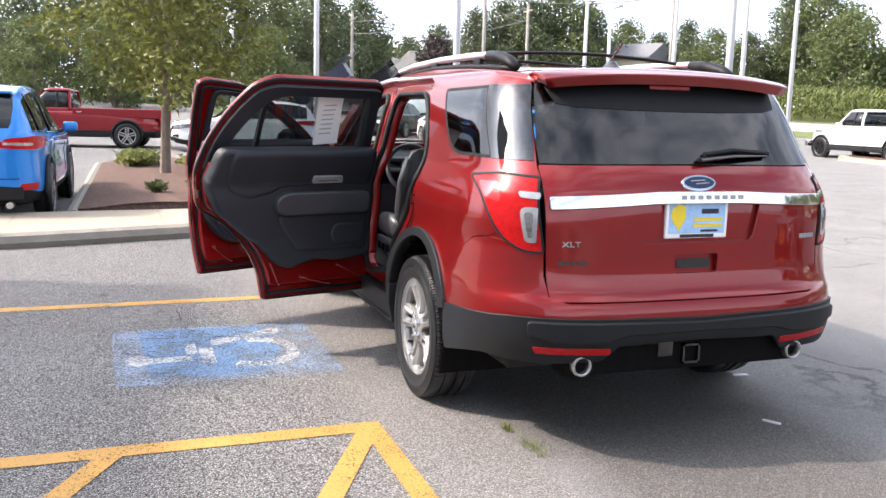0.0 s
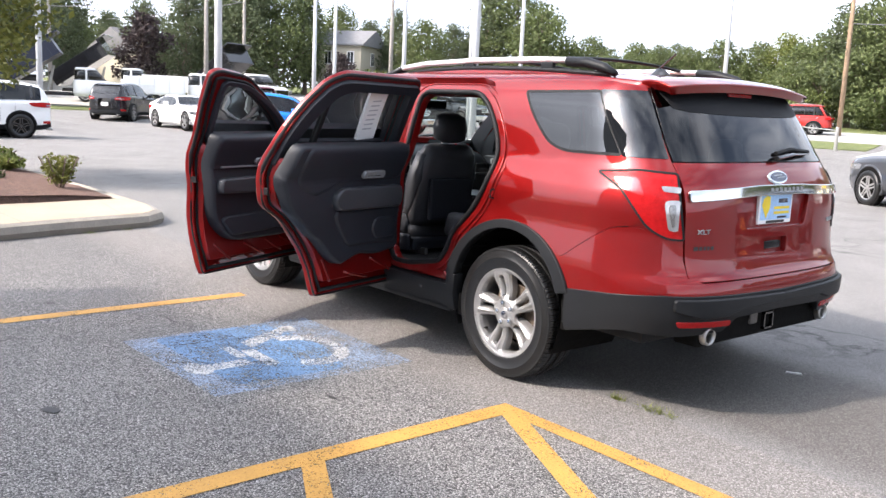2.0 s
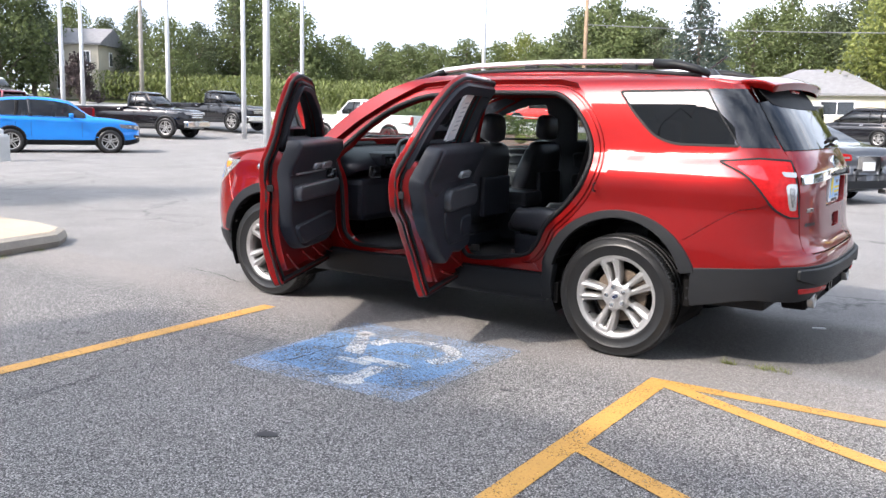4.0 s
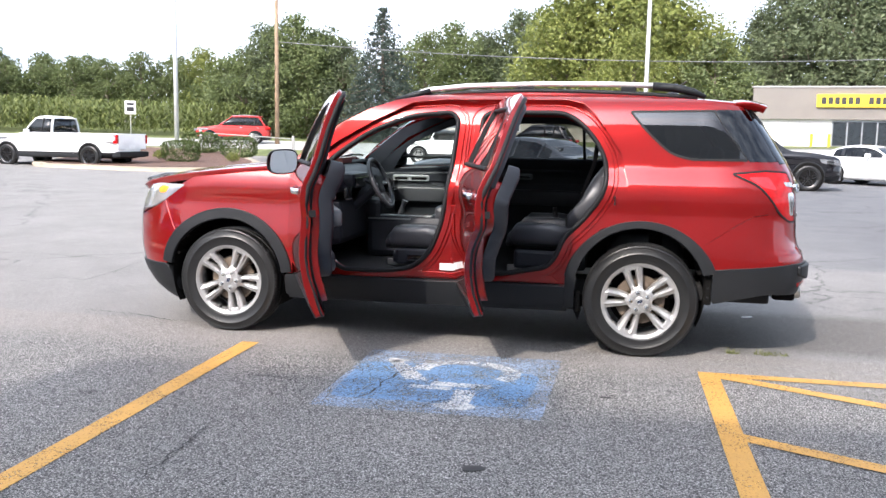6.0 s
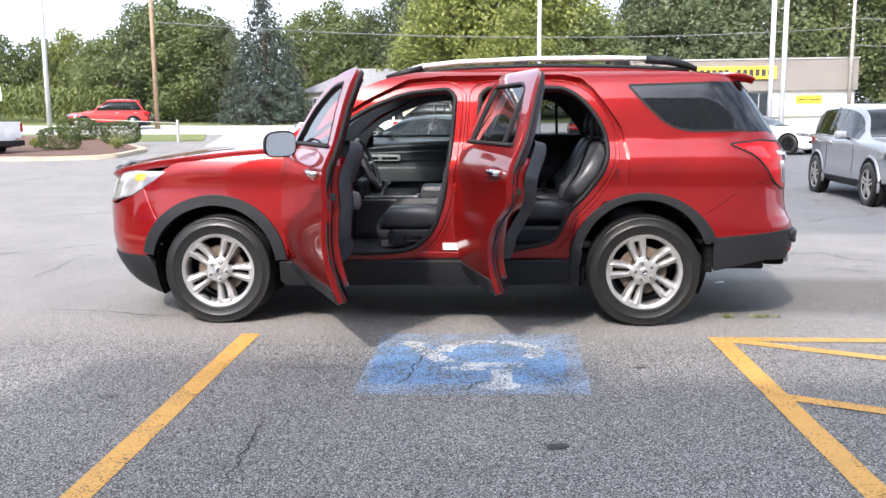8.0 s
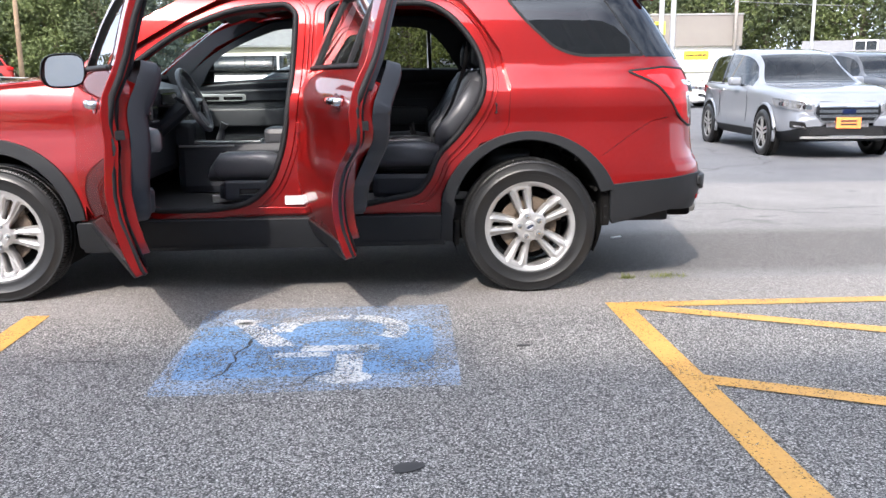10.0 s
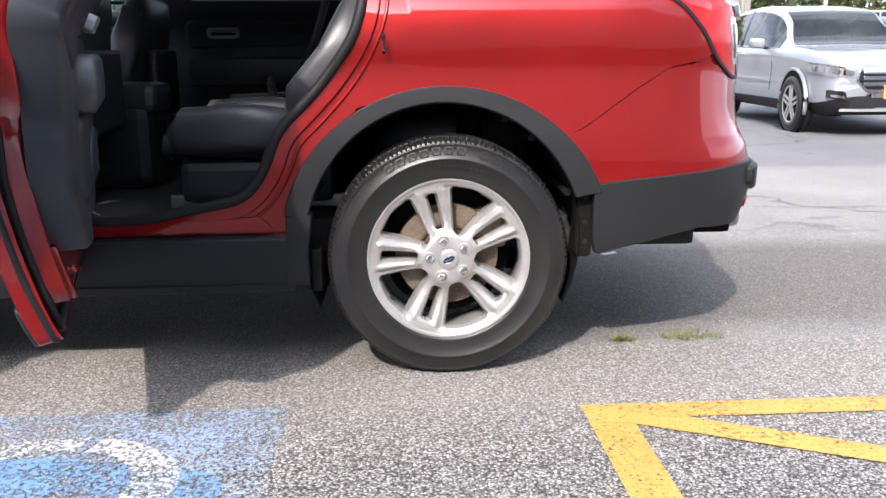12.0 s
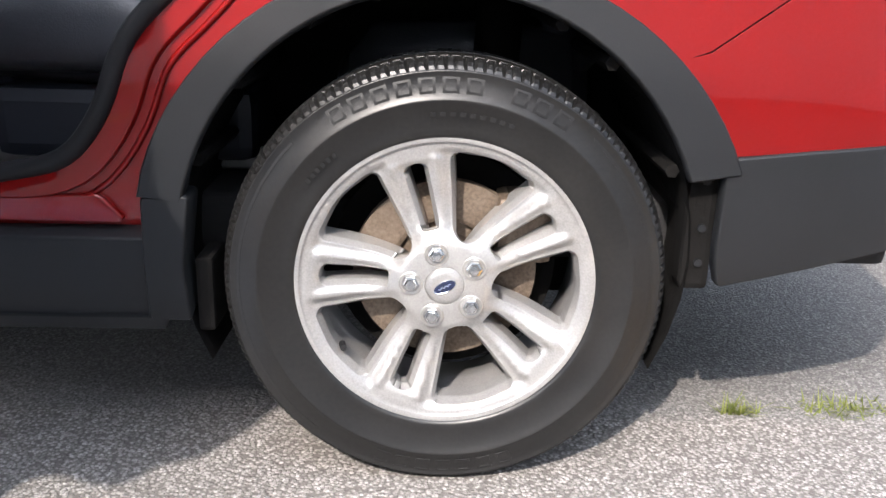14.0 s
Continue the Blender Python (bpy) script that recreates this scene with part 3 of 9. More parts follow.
    panel("bumper_valance", rounded([(-1.90, 0.455), (-2.3, 0.455), (-2.95, 0.46), (-2.95, 0.24), (-2.2, 0.24), (-2.02, 0.22), (-1.86, 0.18), (-1.84, 0.30)], 0.02), [], surface(body, 0.012), CLAD, car,
          rings=((0.006, 0.01), (0, 0.06)), step=0.08, label="grained black front bumper valance", **K)
    hl = rounded([(-1.76, 1.035), (-1.86, 0.965), (-2.03, 0.872), (-2.25, 0.83), (-2.40, 0.86), (-2.38, 0.95), (-2.20, 1.015), (-2.0, 1.035)], 0.02)
    panel("headlight", hl, [], surface(body, 0.003), LAMPCLEAR, car, rings=((0.002, 0.03),), step=0.05, label="clear headlight lens with amber corner", **K)
    panel("turn_lens", rounded([(-1.90, 1.012), (-1.93, 0.972), (-1.99, 0.965), (-2.01, 1.0), (-1.96, 1.018)], 0.012), [], surface(body, 0.007), AMBER, car, rings=((0.002, 0.008),), step=0.05, label="amber turn lens", **K)
    # wheel arch flares
    for nm, (cx, cz), a0, a1, rx, rz in (("rear_flare", (1.424, 0.42), 168, 19, 0.492, 0.462), ("front_flare", ARCH_F, 170, 6, 0.490, 0.475)):
        poly = ell(cx, cz, rx, rz, a0 - 7 if a0 > 180 else a0, a1, 30) + ell(cx - (0.006 if cx > 0 else 0), cz, rx - 0.070, rz - (0.040 if cx > 0 else 0.066), a1, a0 - 7 if a0 > 180 else a0, 30)
        panel(nm, poly, [], surface(body, 0.016), CLAD, car, rings=((0.004, 0.005), (0.006, 0.018), (-0.004, 0.07)), step=0.06, label="grained black wheel arch flare", **K)
    # flare foot in front of the rear wheel
    panel("flare_foot", rounded([(0.940, 0.300), (1.002, 0.298), (1.000, 0.40), (1.016, 0.512), (0.948, 0.510)], 0.006), [], surface(body, 0.014), CLAD, car, rings=((0.004, 0.005), (0.004, 0.07)), step=0.06, **K)
    wheel_house(car, mir)
    # rear bumper corner, lamps
    yb = [(1.85, 0.592), (2.00, 0.606), (2.35, 0.634), (2.60, 0.630), (3.25, 0.618)]
    red = yb + [(3.25, 0.688), (2.56, 0.690), (2.475, 0.715), (u_at(0.71, 0.80) - 0.006, 0.80), (u_at(0.71, 0.89) - 0.006, 0.893), (2.36, 0.898), (2.27, 0.940), (2.20, 0.949), (2.10, 0.9335), (2.00, 0.8735), (1.83, 0.7535), (1.75, 0.735)] + ell(*ARCH_R, 0.460, 0.44, 38, 24, 4)
    panel("rear_bumper", red, [], S_BODY, RED, car, rings=((0, 0.004), (0, 0.04)), step=0.045, **K)
    blk = rounded([(1.874, 0.588, 0.004), (2.00, 0.602, 0.004), (2.35, 0.630, 0.004), (2.60, 0.626, 0.004), (3.25, 0.614, 0.004), (3.25, 0.52, 0.004), (2.78, 0.51), (2.70, 0.44), (2.45, 0.430), (2.20, 0.448), (2.10, 0.430), (1.882, 0.378, 0.008), (1.872, 0.43)], 0.02)
    panel("lower_bumper", blk, [], surface(body, 0.010), CLAD, car, rings=((0.004, 0.006), (0.006, 0.02), (-0.01, 0.09)), step=0.05, label="grained black lower rear bumper", **K)
    shelf = rounded([(2.42, 0.612), (2.75, 0.606), (3.25, 0.596), (3.25, 0.566), (2.80, 0.560), (2.70, 0.535), (2.55, 0.530), (2.42, 0.565)], 0.01)
    panel("bumper_ledge", shelf, [], surface(body, 0.032), CLAD, car, rings=((0.006, 0.008), (0.01, 0.03)), step=0.06, **K)
    panel("bumper_reflector", rounded([(2.43, 0.508), (2.74, 0.500), (2.735, 0.474), (2.44, 0.482)], 0.008), [], surface(body, 0.016), LAMPRED, car, rings=((0.002, 0.01),), step=0.06, label="red bumper reflector", **K)
    panel("lamp_pocket", [(2.08, 1.19), (u_at(0.715, 1.2) - 0.008, 1.205), (u_at(0.71, 0.89) - 0.008, 0.88), (2.34, 0.88), (2.20, 0.93), (2.13, 1.02), (2.05, 1.12)], [], surface(body, -0.007), RED, car, rings=(), step=0.04, **K)
    panel("tail_lamp", LAMP, [], surface(body, 0.004), LAMPRED, car, rings=((0.003, 0.004), (0.004, 0.035)), step=0.035, label="red tail lamp with clear inserts", **K)
    panel("lamp_edge", inset(LAMP, -0.006), [inset(LAMP, 0.004)], surface(body, 0.0060), SEAL, car, rings=((0, 0.01),), step=0.04, **K)
    uh = u_at(0.71, 1.0)
    lamp = [o for o in car.children if o.name.startswith("tail_lamp")][-1]
    for nm, pl, mt in (("lamp_strip", [(2.315, 1.150), (uh - 0.034, 1.147), (uh - 0.034, 1.120), (2.33, 1.126)], LAMPCLEAR),
                       ("reverse_lamp", [(2.335, 1.085, 0.03), (uh - 0.034, 1.085), (uh - 0.034, 0.940), (2.365, 0.940, 0.03)], LAMPCLEAR),
                       ("lamp_core", [(2.355, 1.064, 0.015), (uh - 0.052, 1.064, 0.015), (uh - 0.052, 0.960, 0.015), (2.378, 0.960, 0.015)], HEADCORE)):
        o = panel(nm, rounded(pl, 0.01), [], surface(body, 0.007 if nm != "lamp_core" else 0.011), mt, lamp, rings=((0.002, 0.006),), step=0.04, label={"lamp_strip": "clear lamp strip", "reverse_lamp": "clear reversing lamp", "lamp_core": "silver lamp reflector"}[nm], **K)
    panel("lamp_facet", rounded([(2.075, 1.178), (2.205, 1.182), (2.245, 1.10), (2.155, 1.118)], 0.02), [], surface(body, 0.0075), LAMPBRIGHT, lamp, rings=((0.003, 0.006),), step=0.04, label="brighter red lamp facet", **K)
    # roof rail
    rail_pts = [(-0.20, 0.625, 1.685), (-0.06, 0.620, 1.728), (0.20, 0.612, 1.755), (0.7, 0.605, 1.772), (1.2, 0.602, 1.772), (1.50, 0.605, 1.764)]
    s = 1 if mir else -1
    rail = part("roof_rail", bm_tube([(x, s * y, z) for x, y, z in rail_pts], 0.024, 10, squash=0.75), RAILSILVER, car, "silver roof rail with black ends", smooth=True)
    part("rail_end", bm_tube([(1.46, s * 0.605, 1.760), (1.60, s * 0.608, 1.750), (1.72, s * 0.612, 1.724), (1.80, s * 0.615, 1.690)], 0.036, 10, squash=0.8, taper=[1, 1, 0.9, 0.6]), CLAD, rail, "black rail end", smooth=True)
    part("rail_end", bm_tube([(-0.30, s * 0.63, 1.655), (-0.16, s * 0.625, 1.690), (-0.05, s * 0.62, 1.722)], 0.034, 10, squash=0.8, taper=[0.6, 0.9, 0.9]), CLAD, rail, "black rail end", smooth=True)
    part("rail_foot", bm_tube([(x, s * 0.606, ROOFLINE(x) - 0.022) for x in np.linspace(-0.1, 1.75, 14)], 0.022, 8, squash=0.7), CLAD, rail, "black rail base strip", smooth=True)
    for x in (0.62, 1.30):
        part("rail_post", bm_box((x - 0.05, s * 0.606 - 0.015, ROOFLINE(x) - 0.03), (x + 0.05, s * 0.606 + 0.015, 1.76), 0.01), CLAD, rail)


def ring_strip(name, poly, w, car, mir):
    panel(name, inset(poly, -w), [inset(poly, w)], surface(body, 0.003), SEAL, car, rings=((0, 0.006),), step=0.12, mirror=mir)


def wheel_house(car, mir):
    """The dark inner lining of the two wheel arches, with its flange and fixings."""
    s = 1 if mir else -1
    for (cx, cz), r, name in ((ARCH_R, 0.425, "rear_wheel_liner"), (ARCH_F, 0.425, "front_wheel_liner")):
        bm = bmesh.new()
        n = 26
        rows = []
        for d in (0.955, 0.90, 0.60, 0.45):
            row = []
            for i in range(n + 1):
                a = radians(-28 + 236 * i / n)
                wob = 0.008 * math.sin(i * 2.1) if d == 0.60 else 0
                row.append(bm.verts.new((cx + (r + wob) * math.cos(a), s * d, cz + (r + wob) * 1.02 * math.sin(a))))
            rows.append(row)
        for a, b in zip(rows, rows[1:]):
            for i in range(n):
                bm.faces.new((a[i], a[i + 1], b[i + 1], b[i]) if s < 0 else (a[i + 1], a[i], b[i], b[i + 1]))
        bm.faces.new(rows[-1] if s > 0 else rows[-1][::-1])
        lin = part(name, bm, LINER, car, "black felt wheel arch liner")
        for a in (20, 48, 62, 88, 104, 120, 140, 160):
            part("liner_rib", bm_tube([(cx + 0.41 * math.cos(radians(a)), s * 0.94, cz + 0.42 * math.sin(radians(a))), (cx + 0.41 * math.cos(radians(a)), s * 0.50, cz + 0.42 * math.sin(radians(a)))], 0.012, 6), LINER, lin)
        bm = bm_tube([(cx + 0.10, s * 0.62, 0.40), (cx + 0.12, s * 0.60, 0.86)], 0.045, 12)
        part("spring_strut", bm, LINER, car, smooth=True)
        part("trailing_arm", bm_tube([(cx, s * 0.72, 0.36), (cx - 0.25, s * 0.60, 0.34), (cx - 0.55, s * 0.55, 0.36)], 0.04, 8), LINER, car)
    # mud flap side of the bumper, behind the rear wheel
    bm = bm_box((1.825, s * 0.915 - 0.03, 0.36), (1.875, s * 0.915 + 0.03, 0.62), 0.012)
    mud = part("mud_guard", bm, LINER, car, "dusty black mud guard with fixings")
    for z in (0.41, 0.47, 0.55):
        part("fixing", bm_cyl(0.007, 0.007, 0.006, pose(1.852, s * 0.947, z, 90), 10), CLAD, mud)
    part("mud_flap", bm_box((1.012, s * 0.90 - 0.05, 0.268), (1.042, s * 0.90 + 0.05, 0.40), 0.008), LINER, car, "small black mud flap")


def door_skin(name, outline, window, parent, mir=False):
    """The outer sheet of a door with its frame, cladding, glass and handle."""
    d = panel(name, outline, [inset(window, -0.004)], S_BODY, RED, parent, rings=((0, 0.005), (0, 0.05 if mir else 0.055)), step=0.05, mirror=mir, label="glossy red door panel")
    x0, x1 = min(p[0] for p in outline), max(p[0] for p in outline if p[1] < 0.46)
    panel("door_cladding", rounded([(x0 + 0.006, 0.339), (x1 - 0.006, 0.339), (x1 - 0.006, 0.428), (x0 + 0.006, 0.428)], 0.012), [], surface(body, 0.010), CLAD, d, rings=((0.003, 0.004), (0.003, 0.012)), step=0.08, mirror=mir, label="grained black door cladding")
    panel("window_glass", inset(window, 0.004), [], surface(body, -0.016), CLEAR if x0 < 0 else TINT, d, rings=((0, 0.004),), step=0.1, mirror=mir, label="window glass")
    for a, b in ((window[0], window[-1]),):
        z = 1.226
        bm = bmesh.new()
        pts = [surface(body, 0.004)(x, z)[0] for x in np.linspace(min(p[0] for p in window) - 0.03, max(p[0] for p in window) + 0.03, 12)]
        if mir:
            pts = [Vector((p.x, -p.y, p.z)) for p in pts]
        part("belt_moulding", bm_tube(pts, 0.011, 6), SEAL, d, "black belt moulding", smooth=True)
    panel("window_gasket", inset(window, -0.005), [inset(window, 0.008)], surface(body, 0.002), SEAL, d, rings=((0, 0.03),), step=0.12, mirror=mir)
    if x0 > 0:
        panel("window_divider", rounded([(0.955, 1.232), (0.978, 1.232), (0.962, 1.535), (0.94, 1.545)], 0.004), [], surface(body, -0.004), SEAL, d, rings=((0, 0.03),), step=0.15, mirror=mir, back=True)
    # pull handle: a chrome bar over a shallow cup
    hx = (0.02 if x0 < 0 else 1.10)
    s = 1 if mir else -1
    p = body(hx, 1.075)
    y = p.y
    bar = bm_tube([(hx - 0.105, (y + 0.002) * -s, 1.078), (hx - 0.08, (y - 0.028) * -s, 1.080), (hx, (y - 0.036) * -s, 1.080), (hx + 0.08, (y - 0.030) * -s, 1.078), (hx + 0.10, (y + 0.002) * -s, 1.076)], 0.014, 10, squash=1.3)
    h = part("pull_handle", bar, CHROME, d, "chrome pull handle", smooth=True)
    cup = bm_lathe([(0.0, -0.004), (0.045, 0.002), (0.05, 0.004)], 20, m=pose(hx, (y - 0.002) * -s, 1.075, 90 * -s) @ Matrix.Diagonal((1.5, 0.75, 1, 1)))
    part("handle_cup", cup, RED, h)
    return d


def door_inside(d, outline, window, front):
    """The inner side of an open door: painted frame, black frame trim, padded panel, armrest, handles, seal."""
    panel("inner_frame", inset(outline, 0.010), [inset(window, -0.006)], surface(body, -0.054), RED, d, rings=((0.003, 0.003), (0.006, 0.03)), step=0.07, flip=True, label="red painted inner door frame")
    edge = inset(outline, 0.004)
    pts = [surface(body, -0.038)(u, v)[0] for u, v in edge]
    part("weatherstrip", bm_tube(pts, 0.0125, 6, closed=True, taper=[1.25 if v > 1.12 else 0.8 for u, v in edge]), SEAL, d, "black door weatherstrip", smooth=True)
    seal2 = inset(outline, 0.030)
    part("inner_seal", bm_tube([surface(body, -0.062)(u, v)[0] for u, v in seal2], 0.011, 6, closed=True), SEAL, d, "second black rubber seal inside the frame", smooth=True)
    if front:
        ring = inset(window, -0.024)
    else:
        ring = [p for p in inset(outline, 0.024) if p[1] > 1.16]
        ring = [(ring[0][0], 1.16)] + ring + [(ring[-1][0], 1.16)] if ring[0][1] > 1.17 else ring
    panel("frame_trim", ring, [inset(window, 0.001 if front else 0.006)], surface(body, -0.084), TRIM, d, rings=((0.004, 0.004), (0.006, 0.05)), step=0.1, flip=True, label="black window frame trim")
    if front:
        tr = rounded([(-0.86, 0.60, 0.08), (-0.88, 1.10, 0.06), (-0.74, 1.245, 0.03), (0.150, 1.250, 0.02), (0.140, 0.95, 0.15), (0.09, 0.68, 0.12), (-0.04, 0.56, 0.1), (-0.62, 0.545, 0.1)])
        hx = -0.50
    else:
        tr = rounded([(0.245, 0.60, 0.04), (0.245, 1.250, 0.02), (1.215, 1.250, 0.03), (1.268, 1.12, 0.08), (1.250, 0.95, 0.08), (1.11, 0.83, 0.12), (0.95, 0.70, 0.08), (0.87, 0.60, 0.05), (0.80, 0.545, 0.03), (0.62, 0.60, 0.05), (0.45, 0.575, 0.06)])
        hx = 0.56
    low = [(u, max(v, 0.43)) for u, v in inset(outline, 0.034) if v < 1.215]
    panel("shut_face", low, [], surface(body, -0.112), RED, d, rings=((0.004, 0.004), (0.006, 0.060)), step=0.07, flip=True, label="red painted shut face of the door")
    t = panel("door_trim", tr, [], surface(body, -0.195), TRIM, d, rings=((0.010, 0.006), (0.022, 0.020), (0.024, 0.086)), step=0.06, flip=True, label="charcoal padded inner door panel")
    X0, X1 = (-0.80, 0.08) if front else (0.29, 1.09)
    # upper ledge, armrest, pocket
    def pad(name, poly, off, depth, m=TRIM, lab="", rg=0.012):
        return panel(name, rounded(poly, 0.03), [], surface(body, off - 0.047), m, t, rings=((rg, 0.010), (rg * 1.3, depth)), step=0.06, flip=True, label=lab)
    if front:
        pad("upper_pad", [(X0, 1.195), (X0 - 0.02, 1.240), (X1 + 0.06, 1.240), (X1 + 0.07, 1.20), (X1 + 0.05, 1.035), (X1 - 0.20, 1.02), (X0 + 0.45, 1.03), (X0 + 0.12, 1.08)], -0.160, 0.03, rg=0.02)
        pad("armrest", [(X0 + 0.04, 0.935), (X1 + 0.02, 0.935), (X1 + 0.03, 0.900), (X0 + 0.10, 0.885)], -0.200, 0.06, LEATHER, "black padded armrest", 0.012)
        pad("grip", [(X0 + 0.06, 1.055), (X0 + 0.10, 1.055), (X0 + 0.20, 0.955), (X0 + 0.14, 0.945)], -0.196, 0.05, GLOSSBLACK, "black pull grip", 0.008)
        pad("door_pocket", [(X0 + 0.06, 0.73), (X1 - 0.02, 0.70), (X1 - 0.10, 0.60), (X0 + 0.08, 0.60)], -0.172, 0.04, rg=0.018)
    else:
        pad("upper_pad", [(X0 - 0.02, 1.20), (X0 - 0.02, 1.240), (X1 + 0.06, 1.240), (X1 + 0.08, 1.19), (X1 + 0.06, 1.00), (X1 - 0.04, 0.965), (X0 + 0.62, 0.99), (X0 + 0.52, 1.06), (X0 + 0.30, 1.075), (X0 - 0.01, 1.075)], -0.160, 0.03, rg=0.022)
        pad("armrest", [(X0 - 0.01, 0.955), (X1 - 0.26, 0.955), (X1 - 0.20, 0.925), (X1 - 0.24, 0.895), (X0 - 0.01, 0.890)], -0.192, 0.05, LEATHER, "black padded armrest", 0.014)
        pad("lower_pad", [(X0 - 0.01, 0.855), (X1 - 0.24, 0.855), (X1 - 0.30, 0.76), (X1 - 0.36, 0.66), (X0, 0.65)], -0.163, 0.03, rg=0.022)
        pad("map_pocket", [(X0 + 0.01, 0.80), (X0 + 0.20, 0.80), (X0 + 0.22, 0.75), (X0 + 0.20, 0.68), (X0 + 0.02, 0.68)], -0.176, 0.03, rg=0.014)
    # creases pressed into the painted sheet below the trim
    for x0c, z0c, x1c, z1c in (((-0.82, 0.40, -0.62, 0.50), (-0.60, 0.40, -0.45, 0.50), (-0.40, 0.40, -0.22, 0.50), (-0.05, 0.40, 0.08, 0.52)) if front else ((0.26, 0.42, 0.44, 0.52), (0.50, 0.40, 0.70, 0.46), (0.84, 0.42, 0.88, 0.56))):
        pts = [surface(body, -0.113)(x0c + (x1c - x0c) * k / 4, z0c + (z1c - z0c) * k / 4)[0] for k in range(5)]
        part("pressed_rib", bm_tube(pts, 0.009, 6), RED, d, smooth=True)
    for hz in (0.62, 0.92):
        q = surface(body, -0.114)((-0.885 if front else 0.222), hz)[0]
        part("plug", bm_cyl(0.012, 0.012, 0.006, pose(q.x, q.y, q.z, 90), 12), SEAL, d)
    bez = panel("handle_bezel", rounded([(hx - 0.100, 1.175), (hx + 0.095, 1.175), (hx + 0.09, 1.085), (hx - 0.095, 1.085)], 0.03), [rounded([(hx - 0.072, 1.155), (hx + 0.068, 1.155), (hx + 0.064, 1.105), (hx - 0.068, 1.105)], 0.015)], surface(body, -0.231), SATIN, t, rings=((0.003, 0.004), (0.004, 0.022)), step=0.06, flip=True, label="silver door release bezel")
    panel("release_cup", rounded([(hx - 0.074, 1.157), (hx + 0.070, 1.157), (hx + 0.066, 1.103), (hx - 0.070, 1.103)], 0.015), [], surface(body, -0.215), GLOSSBLACK, t, rings=(), step=0.06, flip=True)
    panel("release_lever", rounded([(hx - 0.045, 1.140), (hx + 0.01, 1.140), (hx + 0.01, 1.122), (hx - 0.045, 1.122)], 0.008), [], surface(body, -0.219), CHROME, t, rings=((0.002, 0.01),), step=0.06, flip=True, label="chrome release lever")
    if front:
        panel("handle_bezel", rounded([(hx + 0.10, 1.165), (hx + 0.26, 1.165), (hx + 0.255, 1.095), (hx + 0.10, 1.095)], 0.02), [rounded([(hx + 0.115, 1.152), (hx + 0.24, 1.152), (hx + 0.235, 1.108), (hx + 0.115, 1.108)], 0.012)], surface(body, -0.225), SATIN, t, rings=((0.003, 0.004), (0.004, 0.02)), step=0.06, flip=True, label="silver seat switch bezel")
        panel("trim_strip", rounded([(-0.52, 1.068), (0.09, 1.072), (0.09, 1.056), (-0.52, 1.050)], 0.006), [], surface(body, -0.219), SATIN, t, rings=((0.002, 0.012),), step=0.1, flip=True, label="thin silver trim strip")
    # latch on the shut face
    r = max(p[0] for p in outline)
    lx = 0.19 if front else 1.30
    p = body(lx, 0.98 if not front else 0.95)
    part("latch", bm_box((lx - 0.012, p.y + 0.045, p.z - 0.020), (lx + 0.002, p.y + 0.085, p.z + 0.020), 0.003), SEAL, d, "dark door latch")


def open_door(car, front):
    ol = rounded(FRONTDOOR if front else REARDOOR, 0.02)
    wn = FRONTWIN if front else REARWIN
    d = door_skin("front_door" if front else "rear_door", ol, wn, car)
    d["label"] = "opened red front door with mirror" if front else "opened red rear door with paper in window"
    door_inside(d, ol, wn, front)
    if front:
        mirror_parts(d, -1)
    else:
        # a sheet of paper behind the glass
        pp = panel("window_paper", [(0.44, 1.275), (0.60, 1.262), (0.625, 1.555), (0.465, 1.568)], [], surface(body, -0.026), PAPER, d, rings=((0, 0.002),), step=0.1, flip=True, back=True, label="white printed sheet hung in window")
        for i in range(7):
            z = 1.50 - i * 0.028
            panel("print_bar", [(0.50, z), (0.58, z - 0.006), (0.581, z + 0.002), (0.50, z + 0.008)], [], surface(body, -0.0285), GREYBAR, pp, rings=(), step=0.2, flip=True)
    # the skin tucks in towards the sill, and the window frame leans in towards the roof
    tuck, lean = (0.075, 0.10) if front else (0.070, 0.22)
    shaped = set()
    for o in [d] + list(d.children_recursive):
        if o.data.name in shaped:
            continue
        shaped.add(o.data.name)
        for v in o.data.vertices:
            z = v.co.z
            v.co.y += tuck * max(0.0, (0.78 - z) / 0.44) ** 1.7 + lean * max(0.0, z - 1.20)
    h = Vector((-0.935, -0.955, 0)) if front else Vector((0.20, -0.955, 0))
    m = Matrix.Translation(h) @ Matrix.Rotation(radians(-FRONT_ANGLE if front else -REAR_ANGLE), 4, "Z") @ Matrix.Rotation(radians(FRONT_LEAN if front else REAR_LEAN), 4, "X") @ Matrix.Translation(-h)
    d.matrix_basis = m
    # check strap and hinges
    for z in (0.56, 0.92):
        part("door_hinge", bm_box((h.x - 0.03, -0.945, z - 0.03), (h.x + 0.03, -0.895, z + 0.03), 0.006), RED, car)
    part("check_strap", bm_tube([(h.x + 0.02, -0.90, 0.74), (h.x + 0.06, -0.99, 0.74)], 0.012, 6), STEEL, car)


FRONT_ANGLE, REAR_ANGLE = 65.0, 73.5
FRONT_LEAN, REAR_LEAN = 2.5, 0.5
TINT = glass("lightly_tinted_glass", (0.30, 0.32, 0.33), ior=1.55, dust=0.03)


